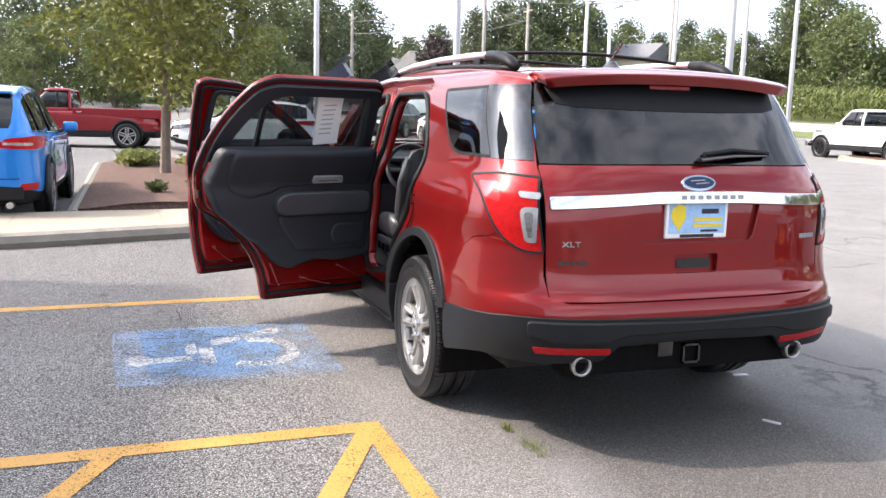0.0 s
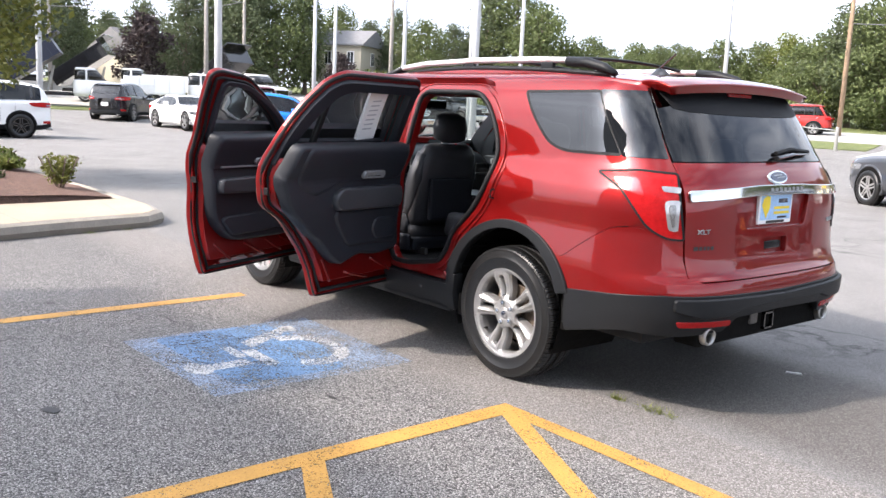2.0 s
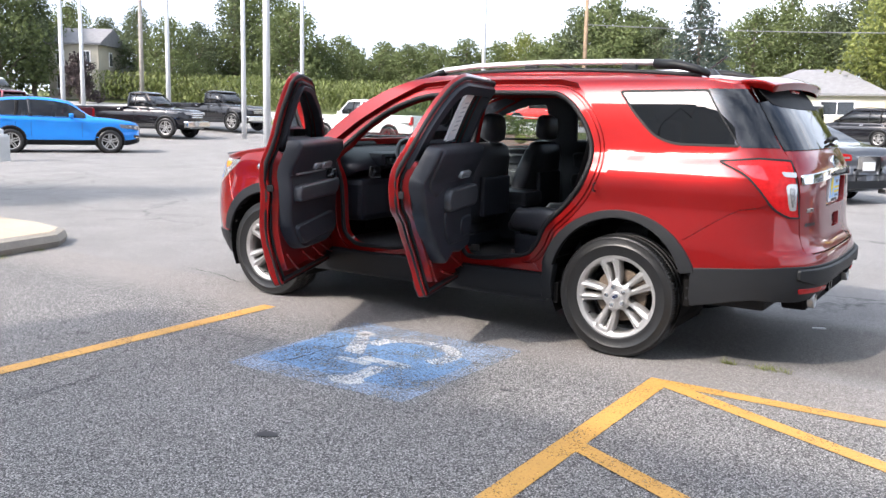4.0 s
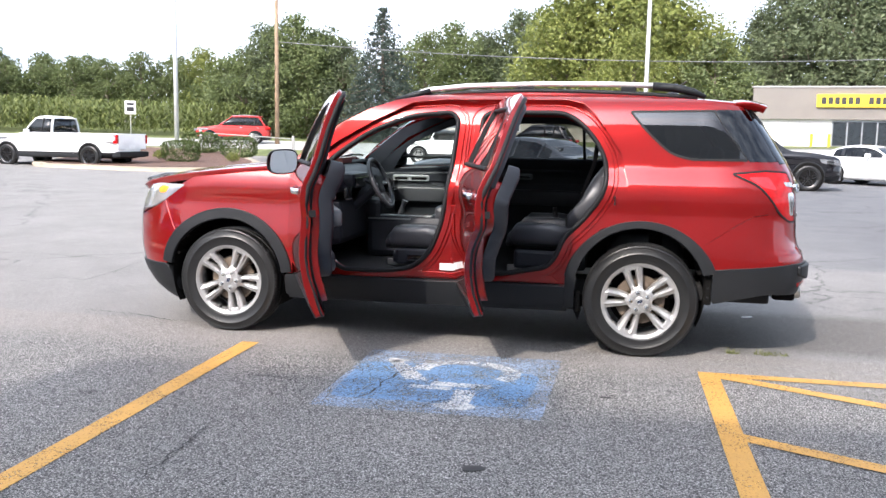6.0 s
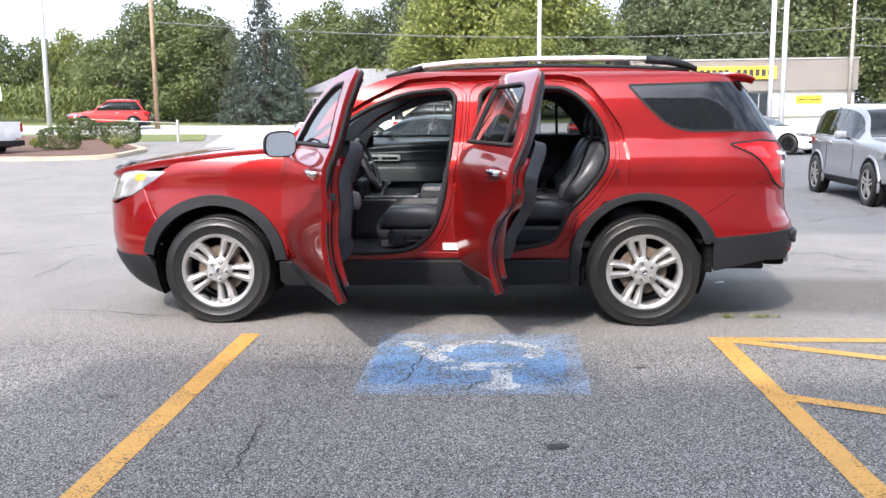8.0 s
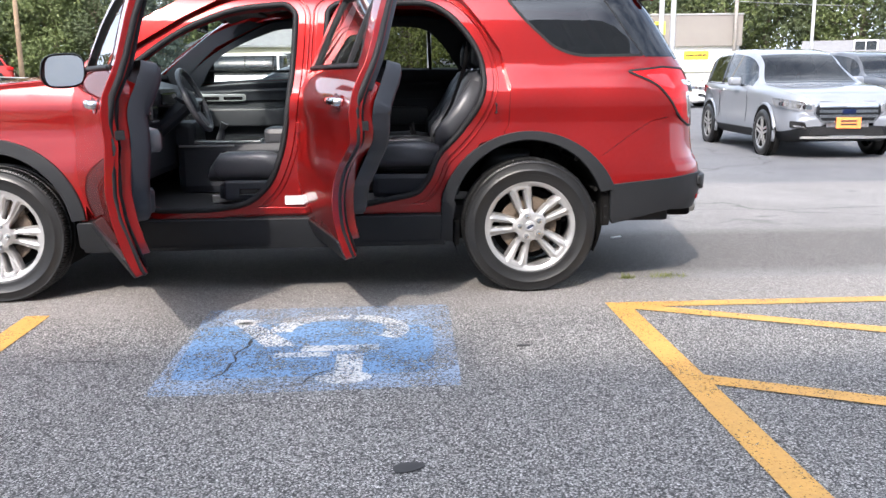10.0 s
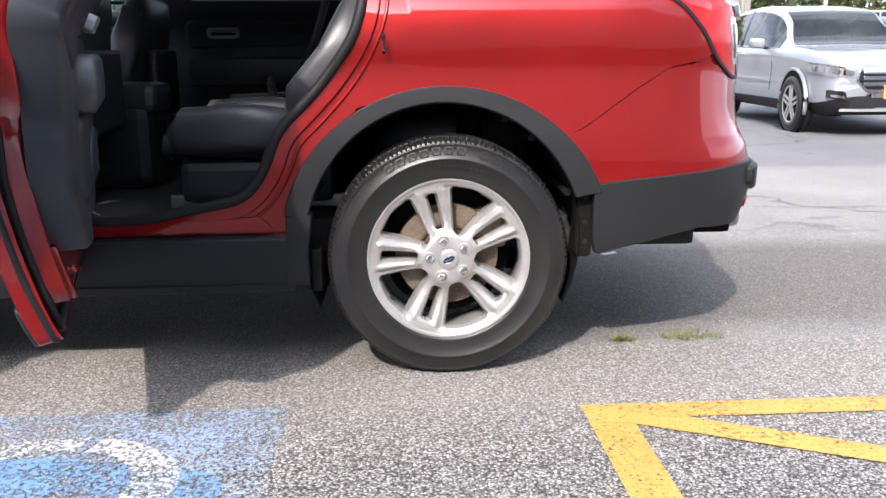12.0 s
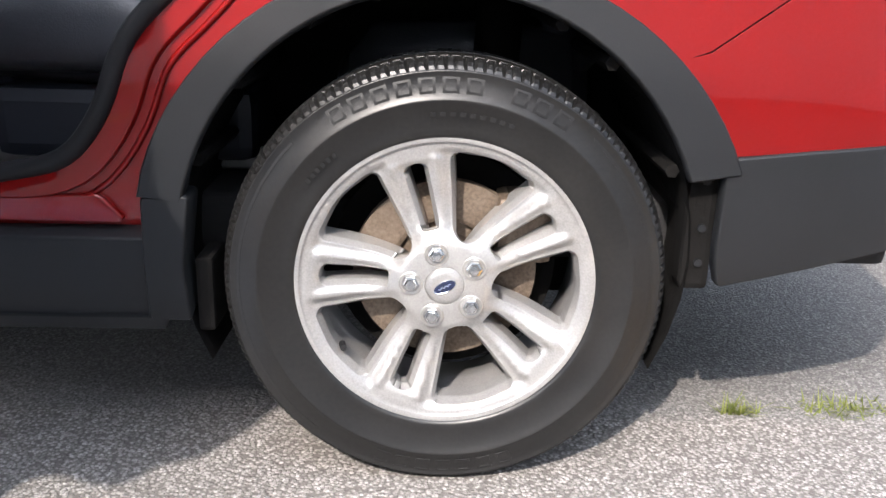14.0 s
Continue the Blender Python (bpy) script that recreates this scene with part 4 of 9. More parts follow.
def mirror_parts(parent, s):
    """A door mirror: body-colour cap with a black rim, a stalk and a mirror glass that faces the tail."""
    c = Vector((-0.688, s * 1.000, 1.225))
    bm = bmesh.new()
    prof = []
    secs = [(-0.085, 0.25), (-0.075, 0.62), (-0.05, 0.86), (-0.01, 0.98), (0.03, 1.0), (0.045, 0.97)]
    rings = []
    for x, k in secs:
        ring = []
        for i in range(24):
            a = 2 * math.pi * i / 24
            ca, sa = math.cos(a), math.sin(a)
            q = (abs(ca) ** 3.2 + abs(sa) ** 3.2) ** (-1 / 3.2)
            ring.append(bm.verts.new(c + Vector((x, 0.102 * k * q * ca, 0.084 * k * q * sa))))
        rings.append(ring)
    for a, b in zip(rings, rings[1:]):
        for i in range(24):
            j = (i + 1) % 24
            bm.faces.new((a[i], a[j], b[j], b[i]))
    bm.faces.new(rings[0])
    bmesh.ops.recalc_face_normals(bm, faces=bm.faces[:])
    mr = part("door_mirror", bm, CLAD, parent, "black door mirror housing", smooth=True)
    bm = bmesh.new()
    ring = []
    for i in range(28):
        a = 2 * math.pi * i / 28
        ca, sa = math.cos(a), math.sin(a)
        q = (abs(ca) ** 3.4 + abs(sa) ** 3.4) ** (-1 / 3.4)
        ring.append(bm.verts.new(c + Vector((0.040 + 0.030 * q * ca * -s, 0.091 * q * ca, 0.073 * q * sa))))
    bm.faces.new(ring)
    part("mirror_glass", bm, MIRRORM, mr, "mirror glass")
    part("mirror_arm", bm_tube([c + Vector((-0.02, -s * 0.10, -0.02)), (-0.76, s * 0.90, 1.18)], 0.035, 10, squash=0.6), CLAD, mr, smooth=True)
    part("mirror_sail", bm_box((-0.885, s * 0.875 - 0.012, 1.155), (-0.70, s * 0.875 + 0.012, 1.235), 0.01), CLAD, mr)
    return mr


def centre_parts(car):
    """Roof, hood, windscreen, hatch, spoiler, underside."""
    rp = [(-0.46, -0.615), (-0.30, -0.64), (0.2, -0.655), (1.2, -0.652), (1.80, -0.640), (2.02, -0.625), (2.02, 0.625), (1.80, 0.640), (1.2, 0.652), (0.2, 0.655), (-0.30, 0.64), (-0.46, 0.615)]
    panel("roof_panel", rp, [], surface(roof), RED, car, rings=((0, 0.01), (0.02, 0.03)), step=0.07)
    hp = [(x, -1) for x in np.linspace(-2.30, -1.0, 10)] + [(-0.93, -0.5), (-0.90, 0), (-0.93, 0.5)] + [(x, 1) for x in np.linspace(-1.0, -2.30, 10)] + [(-2.34, 0.5), (-2.35, 0), (-2.34, -0.5)]
    panel("hood", hp, [], surface(hood), RED, car, rings=((0, 0.01), (0.0, 0.05)), step=0.09)
    panel("windscreen", [(-0.80, 0.0), (0.80, 0.0), (0.60, 1.0), (-0.60, 1.0)], [], surface(screen), CLEAR, car, rings=((0, 0.005),), step=0.1, label="clear windscreen glass")
    panel("cowl", [(-1.12, -0.84), (-0.92, -0.80), (-0.92, 0.80), (-1.12, 0.84)], [], surface(lambda x, y: Vector((x, y, 1.19 + 0.16 * (x + 1.02)))), CLAD, car, rings=((0, 0.03),), step=0.2)
    for s in (-1, 1):
        part("wiper_arm", bm_tube([(-1.02, s * 0.5 - 0.3, 1.215), (-0.93, s * 0.35, 1.245), (-0.96, s * 0.3 + 0.45, 1.235)], 0.010, 6), GLOSSBLACK, car)
    panel("front_grille", rounded([(-0.62, 0.80), (0.62, 0.80), (0.58, 0.985), (-0.58, 0.985)], 0.04), [], surface(nose, 0.0), CHROME, car, rings=((0, 0.03),), step=0.12, label="chrome front grille")
    panel("hood_deflector", [(-2.36, -0.80), (-2.25, -1.0), (-2.20, -1.03), (-2.24, -0.72), (-2.26, 0), (-2.24, 0.72), (-2.20, 1.03), (-2.25, 1.0), (-2.36, 0.80), (-2.40, 0)], [], surface(lambda x, v: hood(x, v) + Vector((0, 0, 0.028))), GLOSSBLACK, car, rings=((0, 0.008),), step=0.08, label="dark smoked hood deflector", back=True)
    # tailgate
    e = [(y - 0.004, z) for y, z in HATCH]
    low = [(-y, z) for y, z in e if z < 1.27]
    gate = low + [(-0.706, 1.262), (-0.35, 1.266), (0, 1.267), (0.35, 1.266), (0.706, 1.262)] + [(y, z) for y, z in e if z < 1.27][::-1] + [(0.45, 0.698), (0, 0.696), (-0.45, 0.698)]
    pock = rounded([(-0.29, 0.935), (0.29, 0.935), (0.34, 1.135), (-0.34, 1.135)], 0.03)
    pull = rounded([(-0.115, 0.885), (0.115, 0.885), (0.108, 0.800), (-0.108, 0.800)], 0.015)
    g = panel("tailgate", gate, [pock, pull], surface(tail), RED, car, rings=((0.002, 0.004), (0.004, 0.03)), step=0.05, label="red tailgate with chrome bar and badges")
    panel("plate_recess", inset(pock, -0.02), [], surface(tail, -0.024), RED, g, rings=(), step=0.06)
    panel("pull_recess", inset(pull, -0.02), [], surface(tail, -0.030), RED, g, rings=(), step=0.08)
    panel("gate_pull", rounded([(-0.085, 0.860), (0.085, 0.860), (0.085, 0.822), (-0.085, 0.822)], 0.01), [], surface(tail, -0.02), GLOSSBLACK, g, rings=((0.002, 0.01),), step=0.08, label="black tailgate pull")
    glassp = [(-0.704, 1.268), (0, 1.274), (0.704, 1.268), (0.682, 1.43), (0.650, 1.575), (0.630, 1.622), (0, 1.640), (-0.630, 1.622), (-0.650, 1.575), (-0.682, 1.43)]
    gl = panel("rear_window", glassp, [], surface(tail, 0.003), PRIVACY, g, rings=((0, 0.01),), step=0.06, label="dark tinted rear window")
    panel("chrome_bar", rounded([(-0.690, 1.082), (-0.2, 1.108), (0.2, 1.108), (0.700, 1.090), (0.700, 1.132), (0.2, 1.152), (-0.2, 1.152), (-0.690, 1.128)], 0.01), [], surface(tail, 0.020), CHROME, g, rings=((0.004, 0.004), (0.006, 0.02)), step=0.05, label="chrome tailgate bar")
    for i in range(8):
        y = -0.10 + i * 0.042
        panel("bar_mark", [(y, 1.122), (y + 0.026, 1.122), (y + 0.026, 1.140), (y, 1.140)], [], surface(tail, 0.0215), SATIN, g, rings=(), step=0.2)
    em = [(0.052 + 0.084 * math.cos(a), 1.192 + 0.032 * math.sin(a)) for a in np.linspace(0, 2 * math.pi, 28, endpoint=False)]
    em = [(p[0] - 0.052, p[1]) for p in em]
    eo = panel("oval_badge", em, [], surface(tail, 0.014), CHROME, g, rings=((0.002, 0.014),), step=0.05, label="dark blue oval badge with chrome rim")
    panel("badge_face", inset(em, 0.008), [], surface(tail, 0.016), EMBLEM, eo, rings=(), step=0.05)
    for a, b, c in ((-0.045, 0.03, 0.005), (-0.02, 0.05, -0.006)):
        panel("badge_mark", rounded([(a, 1.19 + c), (b, 1.194 + c), (b, 1.199 + c), (a, 1.195 + c)], 0.002), [], surface(tail, 0.017), SATIN, eo, rings=(), step=0.2)
    for tx, y0, y1, z in (("XLT", -0.645, -0.555, 0.925),):
        letters(tx, y0, z, 0.032, g, SATIN, 1.97)
    for i, (a, b) in enumerate(((0.575, 0.60), (0.605, 0.625), (0.63, 0.65), (0.655, 0.675))):
        panel("badge_bar", [(a, 0.938), (b, 0.938), (b, 0.958), (a, 0.958)], [], surface(tail, 0.004), SATIN, g, rings=((0, 0.004),), step=0.2)
    for a, b in ((-0.66, -0.635), (-0.628, -0.61), (-0.602, -0.585), (-0.578, -0.562), (-0.555, -0.535)):
        panel("decal_bar", [(a, 0.845), (b, 0.848), (b, 0.866), (a, 0.863)], [], surface(tail, 0.002), BLACKBAR, g, rings=(), step=0.2)
    # plate with its frame
    pl = part("plate_frame", bm_box((2.412, -0.160, 0.952), (2.432, 0.160, 1.128), 0.006), WHITEPLASTIC, g, "white framed dealer plate")
    part("plate_field", bm_box((2.431, -0.145, 0.974), (2.4335, 0.145, 1.104), 0.001), BLUEP, pl)
    for a, b, z0, z1, mt in ((-0.10, 0.09, 1.108, 1.124, BLACKBAR), (-0.085, 0.09, 0.956, 0.970, BLACKBAR), (-0.02, 0.13, 1.028, 1.042, YELLOWP), (-0.02, 0.13, 1.002, 1.016, YELLOWP), (0.02, 0.11, 1.06, 1.082, EMBLEM), (0.02, 0.11, 0.98, 0.990, BLACKBAR)):
        part("plate_bar", bm_box((2.4325, a, z0), (2.4345, b, z1), 0.0005, 1), mt, pl)
    bm = bmesh.new()
    vs = [bm.verts.new((2.4352, y, z)) for y, z in ((-0.13, 1.085), (-0.10, 1.10), (-0.065, 1.095), (-0.06, 1.04), (-0.095, 0.985), (-0.12, 1.02), (-0.14, 1.05))]
    bm.faces.new(vs[::-1])
    part("plate_emblem", bm, YELLOWP, pl)
    # wiper
    wp = part("rear_wiper", bm_tube([tail(0.02, 1.292) + Vector((0.028, 0, 0)), tail(0.2, 1.31) + Vector((0.032, 0, 0)), tail(0.40, 1.312) + Vector((0.022, 0, 0))], 0.022, 8, squash=0.5, taper=[1, 0.8, 0.4]), GLOSSBLACK, g, "black rear wiper")
    part("wiper_blade", bm_tube([tail(0.06, 1.315) + Vector((0.016, 0, 0)), tail(0.22, 1.335) + Vector((0.016, 0, 0)), tail(0.42, 1.322) + Vector((0.016, 0, 0))], 0.012, 6), SEAL, wp)
    # spoiler
    def sp(y, t):
        k = 1 - 0.22 * (abs(y) / 0.66) ** 3
        x = 1.99 + 0.245 * t * k
        z = roof(1.99, y).z - 0.026 * t * t + (0.010 * math.sin(math.pi * t))
        return Vector((x, y, z + 0.004))
    so = [(-0.635, 0.0), (0.635, 0.0), (0.650, 0.5), (0.645, 1.0), (0.3, 1.0), (0, 1.0), (-0.3, 1.0), (-0.645, 1.0), (-0.650, 0.5)]
    spm = panel("roof_spoiler", so, [], surface(sp), RED, g, rings=((0.004, 0.008), (-0.006, 0.026), (-0.02, 0.050)), step=0.06, flip=sp_flip(sp), label="red roof spoiler")
    def under(y, z):
        return tail(y, z)
    ud = [(-0.600, 1.624), (0, 1.642), (0.600, 1.624), (0.604, 1.59), (0.594, 1.555), (0.580, 1.522), (0.50, 1.508), (0.25, 1.500), (0, 1.498), (-0.25, 1.500), (-0.50, 1.508), (-0.580, 1.522), (-0.594, 1.555), (-0.604, 1.59)]
    panel("window_frit", ud, [], surface(tail, 0.006), SEAL, g, rings=((0, 0.004),), step=0.06, label="black band under spoiler")
    part("brake_light", bm_box((2.118, -0.11, 1.598), (2.160, 0.11, 1.620), 0.006), LAMPRED, g, "dark red high brake light")
    # antenna and cross bars
    an = part("roof_antenna", bm_lathe([(0.0, 0.04), (0.02, 0.035), (0.035, 0.012), (0.045, 0.0)], 16, m=pose(1.62, 0.0, ROOFLINE(1.62)) @ Matrix.Diagonal((1.6, 0.8, 1, 1))), GLOSSBLACK, car, "black roof antenna", smooth=True)
    part("antenna_mast", bm_tube([(1.60, 0, ROOFLINE(1.6) + 0.03), (1.72, 0.0, ROOFLINE(1.6) + 0.12)], 0.005, 6), GLOSSBLACK, an)
    for x in (0.45, 1.32):
        part("cross_bar", bm_tube([(x, y, 1.775 + 0.030 * (1 - (y / 0.6) ** 2)) for y in np.linspace(-0.60, 0.60, 13)], 0.022, 8, squash=0.45), CLAD, car, "black roof cross bar", smooth=True)
    # seam of the hatch against the roof, exhausts, hitch, floor pan
    for s in (-1, 1):
        ex = bm_lathe([(0.036, 0.0), (0.044, 0.0), (0.046, -0.01), (0.044, -0.18), (0.036, -0.18), (0.034, -0.02)], 24, m=pose(2.475, s * 0.555, 0.418, 0, 90), close=True)
        part("exhaust_tip", ex, STEEL, car, "steel exhaust tip", smooth=True)
        part("exhaust_inside", bm_cyl(0.035, 0.035, 0.02, pose(2.38, s * 0.555, 0.418, 0, 90), 20), LINER, car)
    hb = bm_box((2.36, -0.17, 0.40), (2.42, 0.17, 0.47), 0.012)
    hitch = part("hitch_bar", hb, mat("rusty_hitch_steel", (0.16, 0.06, 0.05), rough=0.7, metal=0.3, var=0.4, scale=18, fine=150), car, "rusty red tow hitch bar")
    t = bmesh.new()
    for a, b in (((2.36, 0.005, 0.395), (2.46, 0.095, 0.405)), ((2.36, 0.005, 0.475), (2.46, 0.095, 0.485)), ((2.36, 0.005, 0.395), (2.46, 0.015, 0.485)), ((2.36, 0.085, 0.395), (2.46, 0.095, 0.485))):
        bm_box(a, b, 0, bm=t)
    t.transform(Matrix.Translation((0, -0.05, -0.005)))
    part("hitch_receiver", t, GLOSSBLACK, hitch, "square black hitch receiver")
    part("hitch_plug", bm_box((2.40, -0.17, 0.425), (2.45, -0.09, 0.50), 0.01), GLOSSBLACK, hitch)
    part("underbody", bm_box((-2.1, -0.76, 0.27), (1.75, 0.76, 0.37), 0.05), LINER, car, "dark underbody")
    part("muffler", bm_box((1.95, -0.42, 0.40), (2.30, 0.42, 0.50), 0.05), LINER, car)
    part("bumper_back", bm_box((2.30, -0.62, 0.36), (2.44, 0.62, 0.62), 0.02), LINER, car)
    sticker = panel("door_sticker", rounded([(0.100, 0.508), (0.215, 0.508), (0.215, 0.555), (0.100, 0.555)], 0.004), [], surface(body, -0.030), PAPER, car, rings=((0, 0.002),), step=0.1, label="white printed data sticker")
    for i in range(4):
        panel("print_bar", [(0.11, 0.515 + i * 0.010), (0.165, 0.515 + i * 0.010), (0.165, 0.519 + i * 0.010), (0.11, 0.519 + i * 0.010)], [], surface(body, -0.029), GREYBAR, sticker, rings=(), step=0.2)
    p = body(1.285, 1.01)
    part("door_striker", bm_tube([(1.245, p.y + 0.03, 0.985), (1.245, p.y + 0.005, 0.990), (1.245, p.y + 0.005, 1.03), (1.245, p.y + 0.03, 1.035)], 0.006, 6), SEAL, car, "dark door striker")


def sp_flip(fn):
    a, n = surface(fn)(0.0, 0.5)
    return n.z < 0


def letters(text, y, z, size, parent, material, wide=1.0):
    """Raised letters on the tailgate, in the built-in font."""
    c = bpy.data.curves.new("badge_text", "FONT")
    c.body = text
    c.size = size
    c.extrude = 0.003
    tmp = new("badge_text", c)
    me = bpy.data.meshes.new_from_object(tmp.evaluated_get(bpy.context.evaluated_depsgraph_get()))
    bpy.data.objects.remove(tmp)
    me.materials.append(material)
    me.name = "badge_letters"
    for v in me.vertices:
        yy = y + v.co.x * wide * 0.7
        p = tail(yy, z + v.co.y)
        v.co = (p.x + 0.004 + v.co.z, yy, p.z)
    o = new("badge_letters", me)
    o.parent = parent
    o["label"] = "silver badge letters"
    return o



TYRE_R = 0.371


def tyre_mesh(R=TYRE_R, bead=0.250, width=0.235, seg=600):
    """A tyre about the y axis, outer side at negative y: ribbed tread with grooves and sipes, shoulder, sidewall rings."""
    h = width / 2
    prof = [(bead - 0.006, -h * 0.80), (bead, -h * 0.93), (bead + 0.006, -h * 0.965), (bead + 0.014, -h * 0.955), (bead + 0.030, -h * 0.99), (bead + 0.055, -h * 1.02), (bead + 0.0575, -h * 1.035), (bead + 0.061, -h * 1.035), (bead + 0.063, -h * 1.02),
            (bead + 0.085, -h * 1.00), (bead + 0.100, -h * 0.965), (bead + 0.102, -h * 0.975), (bead + 0.106, -h * 0.970), (R - 0.019, -h * 0.945), (R - 0.010, -h * 0.90), (R - 0.004, -h * 0.82), (R - 0.001, -h * 0.70),
            (R, -h * 0.52), (R - 0.008, -h * 0.50), (R - 0.008, -h * 0.42), (R, -h * 0.40), (R + 0.001, -h * 0.1), (R - 0.008, -h * 0.08), (R - 0.008, h * 0.08), (R + 0.001, h * 0.1),
            (R, h * 0.40), (R - 0.008, h * 0.42), (R - 0.008, h * 0.50), (R, h * 0.52), (R - 0.001, h * 0.70), (R - 0.006, h * 0.85), (R - 0.019, h * 0.95), (bead + 0.09, h), (bead + 0.04, h * 0.98), (bead, h * 0.93), (bead - 0.006, h * 0.8)]
    V, F = [], []
    n = len(prof)
    for i in range(seg):
        a = 2 * math.pi * i / seg
        for j, (r, y) in enumerate(prof):
            cut = 0.0
            if i % 4 == 0 and (14 <= j <= 16 or 29 <= j <= 30):
                cut = 0.0035 if i % 8 else 0.0065
            elif i % 5 == 0 and (17 <= j <= 20 or 25 <= j <= 28):
                cut = 0.004
            rr = r - cut
            V.append((rr * math.cos(a), y, rr * math.sin(a)))
    for i in range(seg):
        k = (i + 1) % seg
        for j in range(n - 1):
            F.append((i * n + j, i * n + j + 1, k * n + j + 1, k * n + j))
    me = bpy.data.meshes.new("wheel")
    me.from_pydata(V, [], F)
    me.polygons.foreach_set("use_smooth", [not 13 <= k % (n - 1) <= 30 for k in range(len(F))])
    me.materials.append(RUBBER)
    bm = bmesh.new()
    bm.from_mesh(me)
    bmesh.ops.recalc_face_normals(bm, faces=bm.faces[:])
    bm.to_mesh(me)
    bm.free()
    return me


def polar(r, a):
    return (r * math.cos(radians(a)), r * math.sin(radians(a)))


def make_wheel(car):
    w = new("wheel", tyre_mesh())
    w.parent = car
    w["label"] = "black tyre on five double-spoke silver alloy rim"
    yf = -0.106

    def half_slot(r):
        return 0.0165 + 0.045 * max(0.0, r - 0.10)

    def half_window(r):
        return 0.019 + 0.46 * max(0.0, r - 0.080)

    def ramp01(v):
        v = min(1.0, max(0.0, v))
        return v * v * (3 - 2 * v)

    def dish(p, q):
        r = math.hypot(p, q)
        off = (math.degrees(math.atan2(q, p)) - 105 + 36) % 72 - 36
        arc = r * radians(abs(off))
        edge = r * radians(36) - half_window(r)
        out = ramp01((r - 0.070) / 0.03)
        side = ramp01((arc - edge + 0.017) / 0.017) * out * ramp01((0.236 - r) / 0.022)
        inner = ramp01((half_slot(r) + 0.014 - arc) / 0.014) * ramp01((r - 0.075) / 0.04) * ramp01((0.228 - r) / 0.024)
        lip = ramp01((r - 0.214) / 0.010) * ramp01((0.247 - r) / 0.008)
        return Vector((p, yf + 0.015 * math.exp(-((r - 0.135) / 0.06) ** 2) + 0.004 * (r < 0.03) + 0.013 * side + 0.009 * inner + 0.004 * lip, q))

    R = 0.2525
    outer = [polar(R - 0.009, i * 360 / 90) for i in range(90)]
    holes = []
    for k in range(5):
        c = 105 + 72 * k
        ca, sa = math.cos(radians(c)), math.sin(radians(c))
        # slot inside each pair of spokes, widening outwards
        right = [(r, half_slot(r)) for r in (0.094, 0.135, 0.165, 0.203)]
        sl = [(r * ca - d * sa, r * sa + d * ca, 0.008) for r, d in right + [(0.211, 0.008), (0.211, -0.008)] + [(r, -d) for r, d in right[::-1]]]
        holes.append(rounded(sl, 0.008, 3))
        # three-cornered window between two pairs
        m = c + 36
        cm, sm = math.cos(radians(m)), math.sin(radians(m))
        edge = [(0.086, half_window(0.086)), (0.130, half_window(0.13)), (0.165, half_window(0.165)), (0.202, half_window(0.202), 0.014), (0.216, half_window(0.202) - 0.008, 0.010)]
        ring = edge + [(0.2255, 0.024), (0.2275, 0.0), (0.2255, -0.024)] + [(e[0], -e[1]) + tuple(e[2:]) for e in edge[::-1]] + [(0.076, 0.0)]
        holes.append(rounded([(e[0] * cm - e[1] * sm, e[0] * sm + e[1] * cm, e[2] if len(e) > 2 else 0.012) for e in ring], 0.012, 3))
    holes.append([polar(0.0335, i * 12) for i in range(30)])
    srf = surface(dish)
    rim = panel("rim", outer, holes, srf, ALLOY, w, rings=((0.0012, 0.0010), (0.0075, 0.0145), (0.0082, 0.019), (0.0095, 0.052)), step=0.010, crisp=True, label="silver painted alloy rim")
    lip = bm_lathe([(0.2425, -0.1065), (0.2500, -0.1085), (0.2540, -0.1065), (0.2555, -0.100), (0.2540, -0.090), (0.246, -0.080), (0.2400, -0.04), (0.232, 0.02), (0.236, 0.10), (0.253, 0.108)], 90)
    lip.transform(Matrix.Rotation(radians(90), 4, "X") @ Matrix.Diagonal((1, 1, -1, 1)))
    bmesh.ops.recalc_face_normals(lip, faces=lip.faces[:])
    part("rim_barrel", lip, ALLOY, w, smooth=True)
    cap = part("centre_cap", bm_lathe([(0.0, 0.110), (0.020, 0.110), (0.030, 0.108), (0.033, 0.104), (0.0335, 0.085)], 30, m=pose(0, 0, 0, 90)), ALLOY, w, "silver centre cap with dark oval", smooth=True)
    ov = bmesh.new()
    ring = [ov.verts.new(pose(0, -0.1106, 0, 0, -28) @ Vector((0.019 * math.cos(a), 0, 0.0088 * math.sin(a)))) for a in np.linspace(0, 2 * math.pi, 24, endpoint=False)]
    ov.faces.new(ring)
    bmesh.ops.recalc_face_normals(ov, faces=ov.faces[:])
    part("cap_badge", ov, EMBLEM, w)
    bdg = pose(0, -0.1108, 0, 0, -28)
    part("badge_rim", bm_tube([bdg @ Vector((0.0195 * math.cos(a), 0, 0.0093 * math.sin(a))) for a in np.linspace(0, 2 * math.pi, 24, endpoint=False)], 0.0009, 5, closed=True), CHROME, w)
    part("badge_mark", bm_tube([bdg @ Vector((x, -0.0003, 0.0016 * math.sin(x * 900))) for x in np.linspace(-0.011, 0.011, 14)], 0.0006, 5), SATIN, w)
    # raised bars and sweeps on the sidewall, where the maker's lettering stands
    half = 0.235 / 2

    def wall(a, r):
        return Vector((r * math.cos(a), -half * (1.02 - 0.9 * min(0.022, max(0.0, r - 0.313)) - 2.33 * max(0.0, r - 0.335)), r * math.sin(a)))

    srf_wall = surface(wall)

